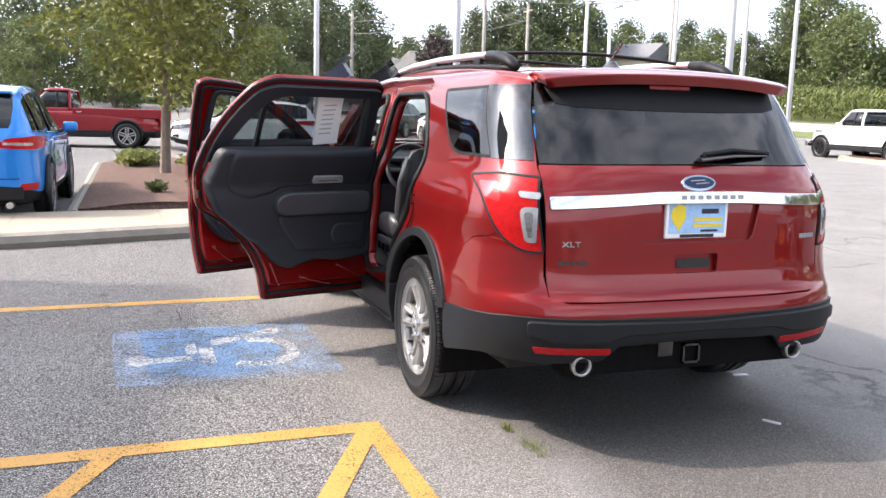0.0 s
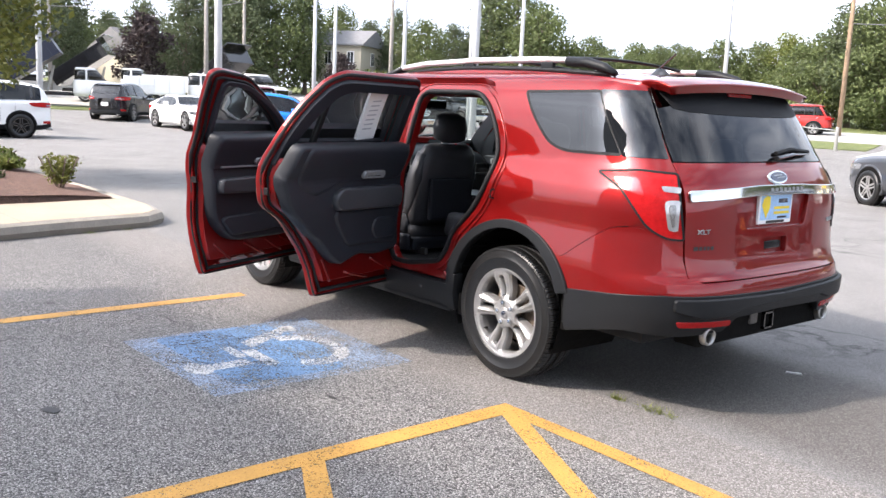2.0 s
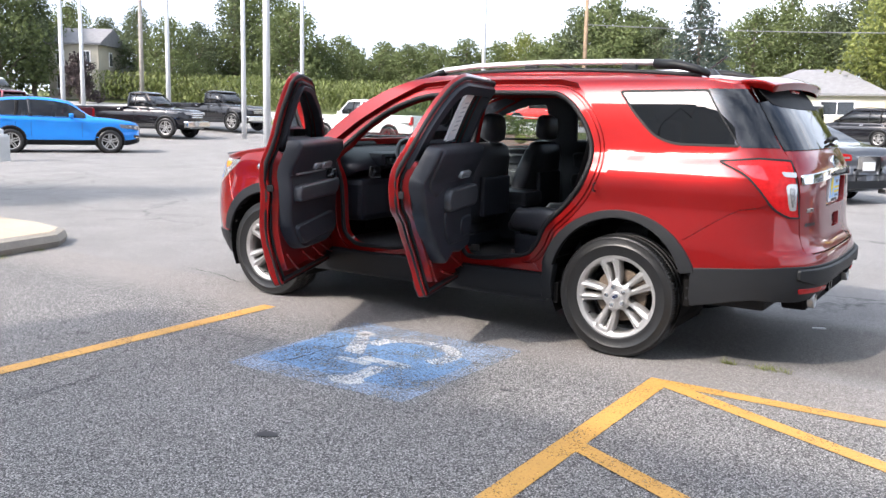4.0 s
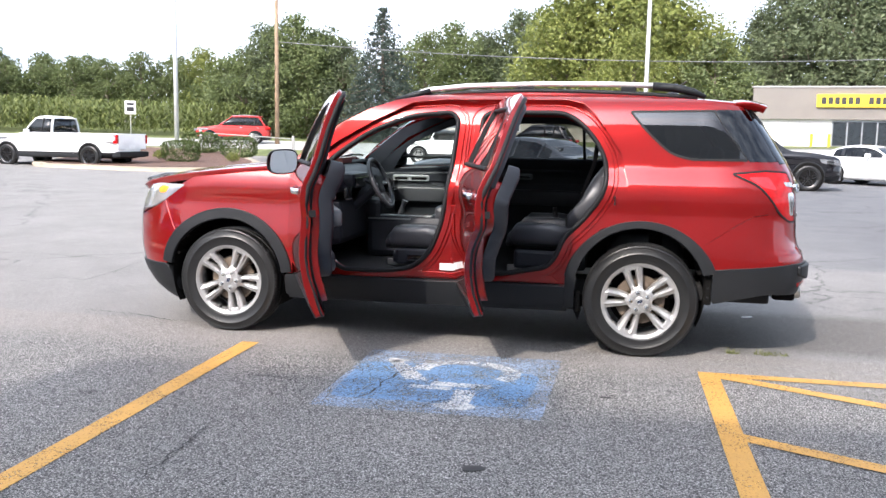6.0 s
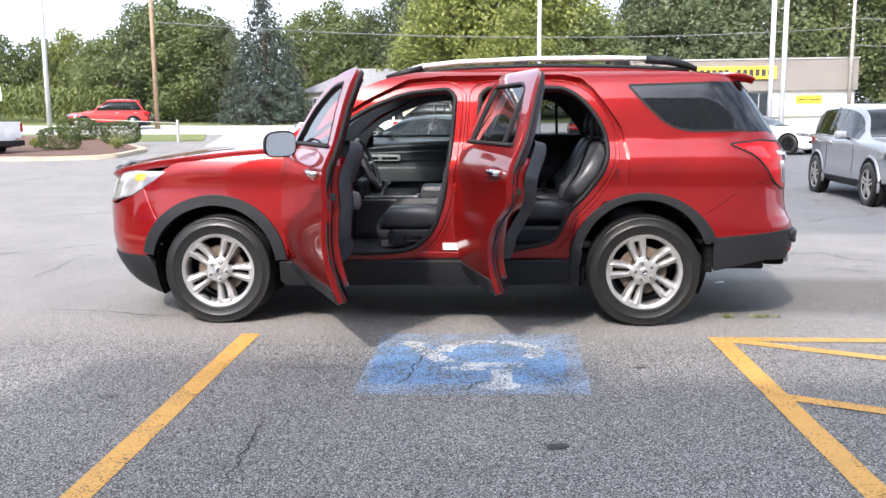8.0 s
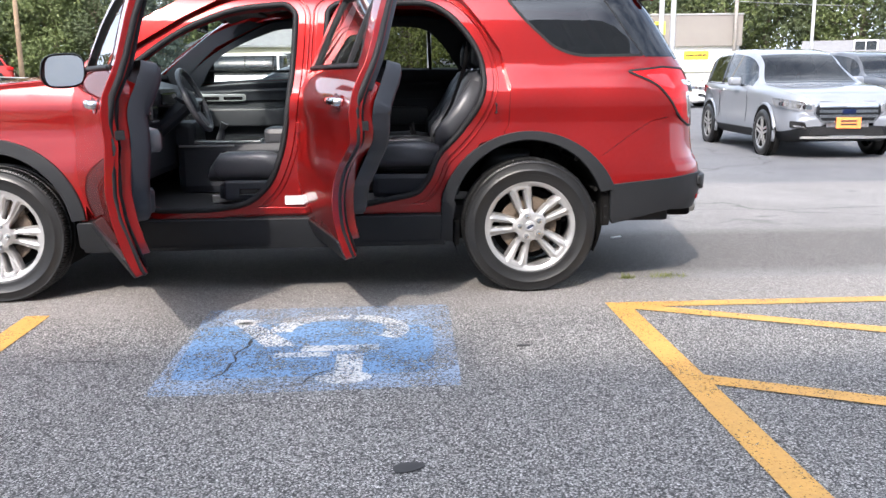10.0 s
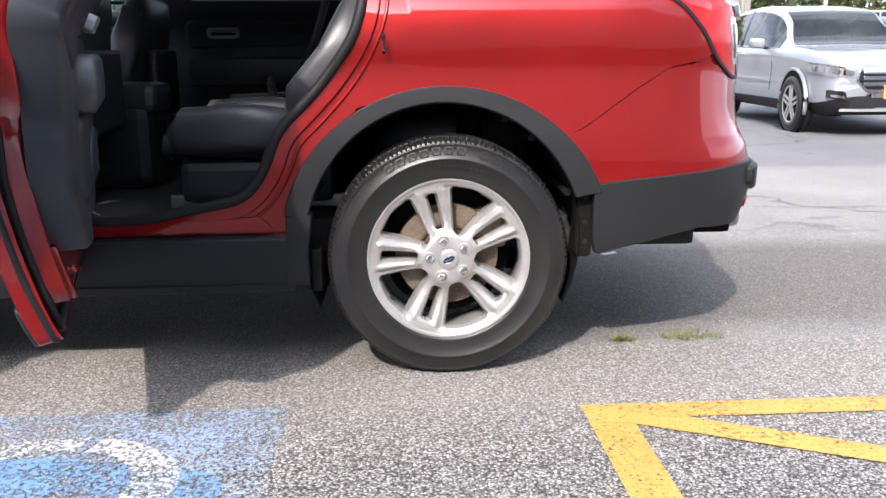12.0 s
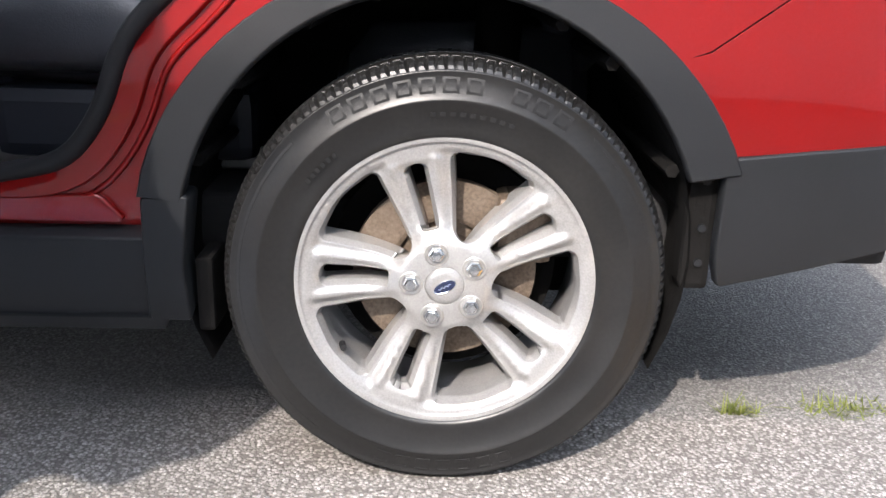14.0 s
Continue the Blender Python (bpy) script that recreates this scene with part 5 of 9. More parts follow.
    def arc_mark(name, a0, a1, r0, r1, off, material):
        n = max(2, int(abs(a1 - a0) / 3))
        lo = [(radians(a), r0) for a in np.linspace(a0, a1, n)]
        hi = [(radians(a), r1) for a in np.linspace(a1, a0, n)]
        panel(name, lo + hi, [], surface(wall, off), material, w, rings=((0.0, abs(off)),), step=0.06, flip=srf_wall(1.0, 0.32)[1].y > 0)

    sg = -1 if srf_wall(1.0, 0.32)[1].y > 0 else 1
    for a0, count, da in ((124, 7, -6.4), (73, 3, -6.4), (250, 7, 6.2)):
        for k in range(count):
            a = a0 + k * da
            b = a + da * 0.70
            t = math.copysign(1.0, da)
            for p in ((a, b, 0.321, 0.3245), (a, b, 0.3415, 0.345), (a, a + 0.8 * t, 0.3245, 0.3415), (b - 0.8 * t, b, 0.3245, 0.3415)):
                arc_mark("sidewall_bar", p[0], p[1], p[2], p[3], sg * 0.0012, RUBBER)
    for a0, a1 in ((48, -38), (136, 232)):
        arc_mark("sidewall_sweep", a0, a1, 0.338, 0.3425, sg * 0.0010, RUBBER)
    for k in range(9):
        arc_mark("sidewall_bar", 96 - k * 3.1, 94.2 - k * 3.1, 0.285, 0.2915, sg * 0.0010, RUBBER)
    for k in range(6):
        arc_mark("sidewall_bar", 142 - k * 2.4, 140.6 - k * 2.4, 0.279, 0.287, sg * 0.0010, RUBBER)
    for k in range(5):
        x, z = polar(0.05715, 105 + 72 * k)
        nb = bm_lathe([(0.0, 0.1155), (0.008, 0.115), (0.0105, 0.1115), (0.0135, 0.1105), (0.0145, 0.107), (0.0145, 0.085)], 6, m=pose(x, 0, z, 90))
        part("lug_nut", nb, CHROME, w, "chrome lug nut")
        pk = bm_lathe([(0.0150, 0.1045), (0.0168, 0.1048), (0.0195, 0.1062), (0.0205, 0.1050)], 20, m=pose(x, 0, z, 90))
        part("nut_seat", pk, STEEL, w, smooth=True)
    vx, vz = polar(0.218, 216)
    part("valve_stem", bm_tube([(vx, -0.060, vz), (vx * 0.97, -0.088, vz * 0.97)], 0.006, 8), SEAL, w, "black valve stem")
    # brake disc with drilled hat, caliper
    dk = bm_lathe([(0.050, -0.008), (0.085, -0.008), (0.088, 0.002), (0.095, 0.004), (0.160, 0.004), (0.162, -0.010), (0.095, -0.012)], 48, m=pose(0, 0, 0, 90) @ Matrix.Translation((0, 0, 0.015)))
    part("brake_disc", dk, RUST, w, "rust-stained brake disc", smooth=False)
    hub = bm_lathe([(0.0, 0.055), (0.045, 0.055), (0.062, 0.045), (0.066, 0.0), (0.066, -0.05)], 32, m=pose(0, 0, 0, 90))
    part("wheel_hub", hub, RUST, w)
    cal = bm_box((0.085, -0.05, 0.02), (0.185, 0.05, 0.14), 0.02)
    part("brake_caliper", cal, RUST, w, "dusty brake caliper")
    part("backing_plate", bm_cyl(0.200, 0.200, 0.004, pose(0, 0.035, 0, 90), 40), LINER, w)
    return w


def set_wheels(car):
    first = make_wheel(car)
    first.matrix_basis = pose(1.43, -0.862, 0.366)
    for m in (pose(-1.43, -0.862, 0.366, 0, -33.0), pose(1.43, 0.862, 0.366, 0, 0, 180), pose(-1.43, 0.862, 0.366, 0, 20, 180)):
        copy_thing(first, m)

# ---- the cabin ----


def slab(name, secs, material, parent, label="", n=3.0, seg=20, loc=None):
    """A padded shape: rounded sections (centre, half width across y, half thickness, tilt in degrees) joined one to the next."""
    bm = bmesh.new()
    rings = []
    for c, hw, ht, tilt in secs:
        ring = []
        for i in range(seg):
            a = 2 * math.pi * i / seg
            ca, sa = math.cos(a), math.sin(a)
            q = (abs(ca) ** n + abs(sa) ** n) ** (-1 / n)
            t = radians(tilt)
            d = ht * q * sa
            ring.append(bm.verts.new((c[0] + d * math.cos(t), c[1] + hw * q * ca, c[2] + d * math.sin(t))))
        rings.append(ring)
    for a, b in zip(rings, rings[1:]):
        for i in range(seg):
            j = (i + 1) % seg
            bm.faces.new((a[i], a[j], b[j], b[i]))
    bm.faces.new(rings[0])
    bm.faces.new(rings[-1])
    bmesh.ops.recalc_face_normals(bm, faces=bm.faces[:])
    return part(name, bm, material, parent, label, smooth=True)


def seat(car, x, y, z, wide, rear=False):
    """A leather seat: cushion with front roll, backrest with bolsters, headrest on two posts, base with switches."""
    ry = y
    s = slab("rear_seat" if rear else "front_seat", [((x - 0.46, ry, z - 0.07), wide * 0.80, 0.02, 90), ((x - 0.45, ry, z - 0.06), wide * 0.92, 0.05, 90), ((x - 0.40, ry, z - 0.03), wide, 0.08, 90), ((x - 0.20, ry, z - 0.04), wide, 0.09, 90),
             ((x, ry, z - 0.06), wide * 0.98, 0.09, 90), ((x + 0.06, ry, z - 0.07), wide * 0.9, 0.06, 90)], LEATHER, car, "black leather seat with bolsters")
    slab("cushion_bolster", [((x - 0.43, ry - wide * 0.86, z - 0.03), 0.02, 0.03, 90), ((x - 0.38, ry - wide * 0.86, z - 0.01), 0.055, 0.075, 90), ((x - 0.15, ry - wide * 0.88, z - 0.005), 0.055, 0.08, 90), ((x + 0.02, ry - wide * 0.88, z - 0.02), 0.05, 0.07, 90)], LEATHER, s)
    lean = 0.11 if not rear else 0.21
    zb = z + (0.0 if rear else 0.07)
    bx = x + 0.02
    slab("backrest", [((bx, ry, z - 0.04), wide * 0.85, 0.05, 0), ((bx + 0.03, ry, z + 0.04), wide * 0.98, 0.085, -8), ((bx + lean * 0.45, ry, zb + 0.20), wide * 1.0, 0.085, -14), ((bx + lean * 0.85, ry, zb + 0.37), wide * 0.92, 0.075, -16),
                      ((bx + lean, ry, zb + 0.44), wide * 0.78, 0.055, -18), ((bx + lean * 1.02, ry, zb + 0.462), wide * 0.6, 0.02, -18)], LEATHER, s)
    for sg in (-1, 1):
        slab("back_bolster", [((bx - 0.03, ry + sg * wide * 0.86, z + 0.02), 0.030, 0.04, -8), ((bx, ry + sg * wide * 0.90, z + 0.12), 0.040, 0.062, -10), ((bx + lean * 0.5, ry + sg * wide * 0.90, zb + 0.24), 0.038, 0.062, -14), ((bx + lean * 0.88, ry + sg * wide * 0.78, zb + 0.40), 0.035, 0.04, -16)], LEATHER, s)
        part("headrest_post", bm_tube([(bx + lean * 1.0, ry + sg * 0.06, zb + 0.43), (bx + lean * 1.12, ry + sg * 0.06, zb + 0.55)], 0.007, 8), CHROME, s)
    slab("headrest", [((bx + lean * 1.06, ry, zb + 0.475), 0.07, 0.03, -12), ((bx + lean * 1.07, ry, zb + 0.495), 0.125, 0.055, -12), ((bx + lean * 1.10, ry, zb + 0.575), 0.135, 0.06, -12), ((bx + lean * 1.14, ry, zb + 0.645), 0.115, 0.05, -12), ((bx + lean * 1.15, ry, zb + 0.665), 0.07, 0.02, -12)], LEATHER, s)
    # stitched seams on the cushion and back
    for dx in (-0.28, -0.10):
        part("seam", bm_tube([(x + dx, ry + wide * t, z + 0.045 - 0.012 * abs(t)) for t in np.linspace(-0.72, 0.72, 7)], 0.004, 5), SEAL, s)
    part("seat_base", bm_box((x - 0.40, ry - wide * 0.95, 0.50), (x + 0.10, ry + wide * 0.95, z - 0.11), 0.03), TRIM, s)
    part("seat_rail", bm_box((x - 0.45, ry - wide * 0.7, 0.475), (x + 0.15, ry - wide * 0.6, 0.52), 0.006), STEEL, s)
    if not rear:
        side = -1 if y < 0 else 1
        tr = part("seat_switch_panel", bm_box((x - 0.36, ry + side * wide - 0.035 * (side < 0) + 0.0, z - 0.20), (x + 0.10, ry + side * wide + 0.035 * (side > 0), z - 0.085), 0.016), TRIM, s, "seat side panel with switches")
        for a, b in ((-0.27, -0.16), (-0.10, -0.04)):
            part("seat_switch", bm_box((x + a, ry + side * (wide + 0.03), z - 0.165), (x + b, ry + side * (wide + 0.045), z - 0.13), 0.007), GLOSSBLACK, s)
        part("seat_pocket", bm_box((bx + 0.13, ry - wide * 0.7, z + 0.02), (bx + 0.17, ry + wide * 0.7, z + 0.30), 0.015, m=None), TRIM, s)
    return s


def make_cabin(car):
    floor = part("cabin_floor", bm_box((-0.95, -0.80, 0.36), (2.25, 0.80, 0.47), 0.02), CARPET, car, "black carpeted floor")
    for sx, y in ((0.09, -0.42), (0.09, 0.42)):
        seat(car, sx, y, 0.700, 0.26)
    for y in (-0.45, 0.02, 0.45):
        seat(car, 0.965, y, 0.750, 0.24 if y else 0.17, rear=True)
    for y in (-0.30, 0.30):
        seat(car, 1.66, y, 0.70, 0.24, rear=True)
    part("seat_buckle", bm_tube([(0.82, -0.17, 0.80), (0.80, -0.18, 0.90)], 0.018, 8), GLOSSBLACK, car)
    part("seat_belt", bm_tube([(1.13, -0.73, 1.50), (1.10, -0.70, 1.25), (1.02, -0.66, 1.02), (0.92, -0.62, 0.84)], 0.022, 6, squash=0.15), SEAL, car, "black seat belt webbing")
    # dashboard
    d = slab("dashboard", [((-0.72, 0, 1.00), 0.76, 0.02, 20), ((-0.74, 0, 0.98), 0.80, 0.10, 20), ((-0.82, 0, 0.99), 0.82, 0.16, 60), ((-0.95, 0, 1.06), 0.80, 0.12, 85), ((-1.06, 0, 1.12), 0.74, 0.06, 90)], TRIM, car, "charcoal dashboard", n=4, seg=28)
    part("lower_dash", bm_box((-0.95, -0.78, 0.62), (-0.66, 0.78, 0.94), 0.05), TRIM, d)
    part("cluster_hood", bm_box((-0.80, -0.60, 1.02), (-0.62, -0.18, 1.13), 0.04), TRIM, d)
    part("cluster_glass", bm_box((-0.625, -0.56, 1.03), (-0.615, -0.22, 1.10), 0.01), GLOSSBLACK, d)
    for y in (-0.66, -0.12, 0.12, 0.66):
        part("air_vent", bm_box((-0.655, y - 0.06, 0.95), (-0.63, y + 0.06, 1.03), 0.01), GLOSSBLACK, d)
        part("vent_trim", bm_box((-0.64, y - 0.065, 0.945), (-0.628, y + 0.065, 0.952), 0.002), SATIN, d)
    part("centre_screen", bm_box((-0.66, -0.11, 0.80), (-0.625, 0.11, 0.95), 0.01), GLOSSBLACK, d)
    cs = part("centre_console", bm_box((-0.66, -0.15, 0.47), (0.34, 0.15, 0.79), 0.05), TRIM, car, "centre console with armrest")
    part("console_lid", bm_box((-0.12, -0.14, 0.76), (0.36, 0.14, 0.875), 0.035), LEATHER, cs)
    part("console_trim", bm_box((-0.60, -0.13, 0.785), (-0.14, 0.13, 0.797), 0.005), SATIN, cs)
    part("console_panel", bm_box((-0.57, -0.10, 0.795), (-0.16, 0.10, 0.801), 0.003), GLOSSBLACK, cs)
    part("console_ramp", bm_box((-0.72, -0.14, 0.74), (-0.54, 0.14, 0.92), 0.04), TRIM, cs)
    part("console_side", bm_box((-0.64, -0.156, 0.762), (-0.30, -0.148, 0.775), 0.003), SATIN, cs)
    part("gear_lever", bm_tube([(-0.42, 0.0, 0.76), (-0.40, 0.0, 0.86), (-0.38, 0, 0.90)], 0.022, 10, taper=[1.6, 0.7, 1.2]), LEATHER, cs)
    # steering wheel
    m = pose(-0.47, -0.40, 1.055, 0, 66)
    rim = bm_tube([m @ Vector((0.185 * math.cos(a), 0.185 * math.sin(a), 0)) for a in np.linspace(0, 2 * math.pi, 40, endpoint=False)], 0.017, 8, closed=True)
    sw = part("steering_wheel", rim, LEATHER, car, "black leather steering wheel", smooth=True)
    part("wheel_boss", bm_box((-0.075, -0.07, -0.045), (0.075, 0.07, 0.0), 0.03, m=m), TRIM, sw)
    for a in (0, 180, 250, 290):
        e = m @ Vector((0.18 * math.cos(radians(a + 90)), 0.18 * math.sin(radians(a + 90)), -0.005))
        part("wheel_spoke", bm_tube([m @ Vector((0.05 * math.cos(radians(a + 90)), 0.05 * math.sin(radians(a + 90)), -0.025)), e], 0.016, 6), SATIN, sw)
    part("steering_column", bm_tube([m @ Vector((0, 0, -0.04)), (-0.72, -0.40, 0.86)], 0.05, 10), TRIM, sw)
    part("stalk", bm_tube([(-0.53, -0.44, 1.045), (-0.54, -0.60, 1.085)], 0.012, 6), TRIM, sw)
    part("pedal", bm_box((-0.86, -0.52, 0.52), (-0.84, -0.42, 0.62), 0.006), GLOSSBLACK, car)
    # headliner, pillars, far-side trim
    panel("headliner", [(-0.42, -0.60), (1.95, -0.60), (1.95, 0.60), (-0.42, 0.60)], [], surface(lambda x, y: roof(x, y) - Vector((0, 0, 0.055))), HEADLINER, car, rings=(), step=0.12, flip=True, label="light grey headliner")
    for mir in (False, True):
        for ol, nm in (([(-1.0, 1.18), (-0.62, 1.49), (-0.30, 1.64), (-0.20, 1.60), (-0.55, 1.42), (-0.86, 1.15)], "pillar_trim"),
                       ([(0.17, 0.52), (0.31, 0.52), (0.33, 1.64), (0.18, 1.64)], "pillar_trim"),
                       ([(1.20, 0.92), (1.19, 1.30), (1.02, 1.56), (1.02, 1.64), (1.34, 1.64), (1.34, 1.26), (2.1, 1.26), (2.1, 0.92)], "cargo_trim"),
                       ([(0.95, 1.60), (1.95, 1.60), (1.95, 1.66), (0.95, 1.66)], "roof_trim")):
            panel(nm, ol, [], surface(body, -0.105), TRIM, car, rings=((0, -0.0),), step=0.12, flip=True, mirror=mir)
    for ol, win, fr in ((rounded(FRONTDOOR, 0.02), FARWIN, True), (rounded(REARDOOR, 0.02), REARWIN, False)):
        far_door_inside(car, ol, win, fr)
    mirror_parts(car, 1)
    # inner mirror and visors
    part("inner_mirror", bm_box((-0.50, -0.12, 1.46), (-0.47, 0.12, 1.53), 0.015), GLOSSBLACK, car, "inner mirror")
    for y in (-0.38, 0.38):
        part("sun_visor", bm_box((-0.36, y - 0.2, 1.585), (-0.16, y + 0.2, 1.605), 0.008, m=None), HEADLINER, car)
    part("firewall", bm_box((-1.0, -0.80, 0.36), (-0.94, 0.80, 1.02), 0.01), LINER, car)
    part("engine_block", bm_box((-2.0, -0.55, 0.36), (-1.05, 0.55, 0.98), 0.05), LINER, car)
    part("gate_trim", bm_box((2.20, -0.62, 0.47), (2.26, 0.62, 1.24), 0.02), TRIM, car)


def far_door_inside(car, outline, window, front):
    """Trim of the closed far doors, seen through the open near ones."""
    d = panel("far_door_trim", inset(outline, 0.02), [inset(window, 0.014)], surface(body, -0.10), TRIM, car, rings=((0, 0.05),), step=0.08, flip=True, mirror=True, label="charcoal inner panel of closed door")
    X0, X1 = (-0.80, 0.10) if front else (0.29, 1.05)
    for nm, poly, off, mt in (("far_armrest", [(X0, 0.945), (X1 - 0.10, 0.945), (X1 - 0.12, 0.87), (X0, 0.87)], -0.17, LEATHER), ("far_pad", [(X0, 1.115 if front else 1.18), (X1, 1.15 if front else 1.18), (X1, 1.04), (X0, 1.02)], -0.125, TRIM)):
        panel(nm, rounded(poly, 0.03), [], surface(body, off), mt, d, rings=((0.012, 0.01), (0.015, 0.07)), step=0.08, flip=True, mirror=True)
    hx = -0.62 if front else 0.46
    zf = -0.075 if front else -0.01
    wide = 0.17 if front else 0.0
    panel("far_cup", rounded([(hx - 0.07, 1.155 + zf), (hx + wide + 0.06, 1.155 + zf), (hx + wide + 0.06, 1.105 + zf), (hx - 0.07, 1.105 + zf)], 0.012), [], surface(body, -0.132), GLOSSBLACK, d, rings=(), step=0.06, flip=True, mirror=True)
    panel("far_bezel", rounded([(hx - 0.085, 1.168 + zf), (hx + wide + 0.075, 1.168 + zf), (hx + wide + 0.07, 1.092 + zf), (hx - 0.08, 1.092 + zf)], 0.02), [rounded([(hx - 0.066, 1.152 + zf), (hx + 0.055, 1.152 + zf), (hx + 0.055, 1.108 + zf), (hx - 0.066, 1.108 + zf)], 0.012)] + ([rounded([(hx + 0.085, 1.152 + zf), (hx + 0.225, 1.152 + zf), (hx + 0.22, 1.108 + zf), (hx + 0.085, 1.108 + zf)], 0.012)] if front else []), surface(body, -0.137), SATIN, d, rings=((0.003, 0.02),), step=0.06, flip=True, mirror=True, label="silver door release bezel")


SUV = make_suv()
open_door(SUV, True)
open_door(SUV, False)
set_wheels(SUV)
make_cabin(SUV)

# ---- ground, paving, paint ----


def ground_material():
    m = bpy.data.materials.new("worn_asphalt")
    m.use_nodes = True
    nt = m.node_tree
    L = nt.links.new
    b = nt.nodes["Principled BSDF"]
    tc = nt.nodes.new("ShaderNodeTexCoord")

    def noise(scale, detail=4, rough=0.55):
        n = nt.nodes.new("ShaderNodeTexNoise")
        n.inputs["Scale"].default_value = scale
        n.inputs["Detail"].default_value = detail
        n.inputs["Roughness"].default_value = rough
        L(tc.outputs["Object"], n.inputs["Vector"])
        return n

    def ramp(src, stops):
        r = nt.nodes.new("ShaderNodeValToRGB")
        while len(r.color_ramp.elements) < len(stops):
            r.color_ramp.elements.new(0.5)
        for e, (p, c) in zip(r.color_ramp.elements, stops):
            e.position = p
            e.color = (c, c, c, 1) if isinstance(c, float) else (*c, 1)
        L(src, r.inputs[0])
        return r

    def mix(f, a, c, kind="MIX"):
        x = nt.nodes.new("ShaderNodeMixRGB")
        x.blend_type = kind
        for s, v in ((0, f), (1, a), (2, c)):
            if isinstance(v, (int, float)):
                x.inputs[s].default_value = v if s == 0 else (v, v, v, 1)
            elif isinstance(v, tuple):
                x.inputs[s].default_value = (*v, 1)
            else:
                L(v, x.inputs[s])
        return x.outputs[0]

    # stones of the stall surface
    vo = nt.nodes.new("ShaderNodeTexVoronoi")
    vo.inputs["Scale"].default_value = 135
    L(tc.outputs["Object"], vo.inputs["Vector"])
    bw = nt.nodes.new("ShaderNodeRGBToBW")
    L(vo.outputs["Color"], bw.inputs[0])
    stones = ramp(bw.outputs[0], [(0.15, (0.105, 0.102, 0.098)), (0.5, (0.212, 0.205, 0.196)), (0.88, (0.345, 0.333, 0.317))])
    pit = ramp(vo.outputs["Distance"], [(0.36, 1.10), (0.70, 0.22)])
    stones2 = mix(1.0, stones.outputs[0], pit.outputs[0], "MULTIPLY")
    v3 = nt.nodes.new("ShaderNodeTexVoronoi")
    v3.inputs["Scale"].default_value = 250
    L(tc.outputs["Object"], v3.inputs["Vector"])
    b3 = nt.nodes.new("ShaderNodeRGBToBW")
    L(v3.outputs["Color"], b3.inputs[0])
    grit = ramp(b3.outputs[0], [(0.2, 0.42), (0.55, 1.0), (0.9, 1.75)])
    stones2 = mix(0.8, stones2, mix(1.0, stones2, grit.outputs[0], "MULTIPLY"))
    big = noise(0.35, 5)
    patch = ramp(big.outputs["Fac"], [(0.3, 0.86), (0.7, 1.12)])
    coarse = mix(1.0, stones2, patch.outputs[0], "MULTIPLY")
    # smoother, greyer lane
    fine = noise(220, 3)
    lane = ramp(fine.outputs["Fac"], [(0.3, (0.128, 0.126, 0.124)), (0.7, (0.225, 0.221, 0.215))])
    mid = noise(1.1, 6, 0.6)
    lane = mix(0.75, lane.outputs[0], mix(1.0, lane.outputs[0], grit.outputs[0], "MULTIPLY"))
    worn = ramp(mid.outputs["Fac"], [(0.32, 0.70), (0.68, 1.15)])
    lane2 = mix(1.0, lane, worn.outputs[0], "MULTIPLY")
    # darker band along the car and far dark sealed part
    sep = nt.nodes.new("ShaderNodeSeparateXYZ")
    L(tc.outputs["Object"], sep.inputs[0])
    wob = nt.nodes.new("ShaderNodeMath")
    wob.operation = "MULTIPLY_ADD"
    wob.inputs[1].default_value = 0.10
    L(noise(3.0).outputs["Fac"], wob.inputs[0])
    L(sep.outputs["Y"], wob.inputs[2])

    def step(lo, hi):
        r = nt.nodes.new("ShaderNodeMapRange")
        r.inputs["From Min"].default_value = lo
        r.inputs["From Max"].default_value = hi
        L(wob.outputs[0], r.inputs["Value"])
        return r.outputs[0]
    # lighter, warmer stones towards the car: the sunlit strip put into the colour
    sunlit_tint = mix(0.35, coarse, (0.248, 0.224, 0.202))
    coarse = mix(step(-1.55, -1.15), coarse, sunlit_tint)
    base = mix(step(-0.70, -0.66), coarse, mix(0.55, coarse, lane2))
    # darker lane under and behind the parked car, a lighter concrete-coloured lane, then sealed asphalt
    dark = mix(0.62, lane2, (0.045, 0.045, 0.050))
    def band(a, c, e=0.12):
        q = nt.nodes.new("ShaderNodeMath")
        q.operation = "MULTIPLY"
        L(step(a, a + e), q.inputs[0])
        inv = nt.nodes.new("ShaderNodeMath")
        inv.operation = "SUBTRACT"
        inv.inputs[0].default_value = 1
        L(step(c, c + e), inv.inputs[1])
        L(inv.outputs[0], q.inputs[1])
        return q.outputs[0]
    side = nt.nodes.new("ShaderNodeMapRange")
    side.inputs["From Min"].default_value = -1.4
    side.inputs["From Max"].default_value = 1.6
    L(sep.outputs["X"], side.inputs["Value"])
    dark_lane = nt.nodes.new("ShaderNodeMath")
    dark_lane.operation = "MULTIPLY"
    L(band(-0.67, 0.70, 0.30), dark_lane.inputs[0])
    L(side.outputs[0], dark_lane.inputs[1])
    base = mix(dark_lane.outputs[0], base, mix(1.0, mix(0.20, coarse, lane2), (0.58, 0.57, 0.56), "MULTIPLY"))
    ex = nt.nodes.new("ShaderNodeMapRange")
    ex.inputs["From Min"].default_value = 1.5
    ex.inputs["From Max"].default_value = 5.0
    L(sep.outputs["X"], ex.inputs["Value"])
    both = nt.nodes.new("ShaderNodeMath")
    both.operation = "MULTIPLY"
    L(ex.outputs[0], both.inputs[0])
    L(step(3.6, 3.9), both.inputs[1])
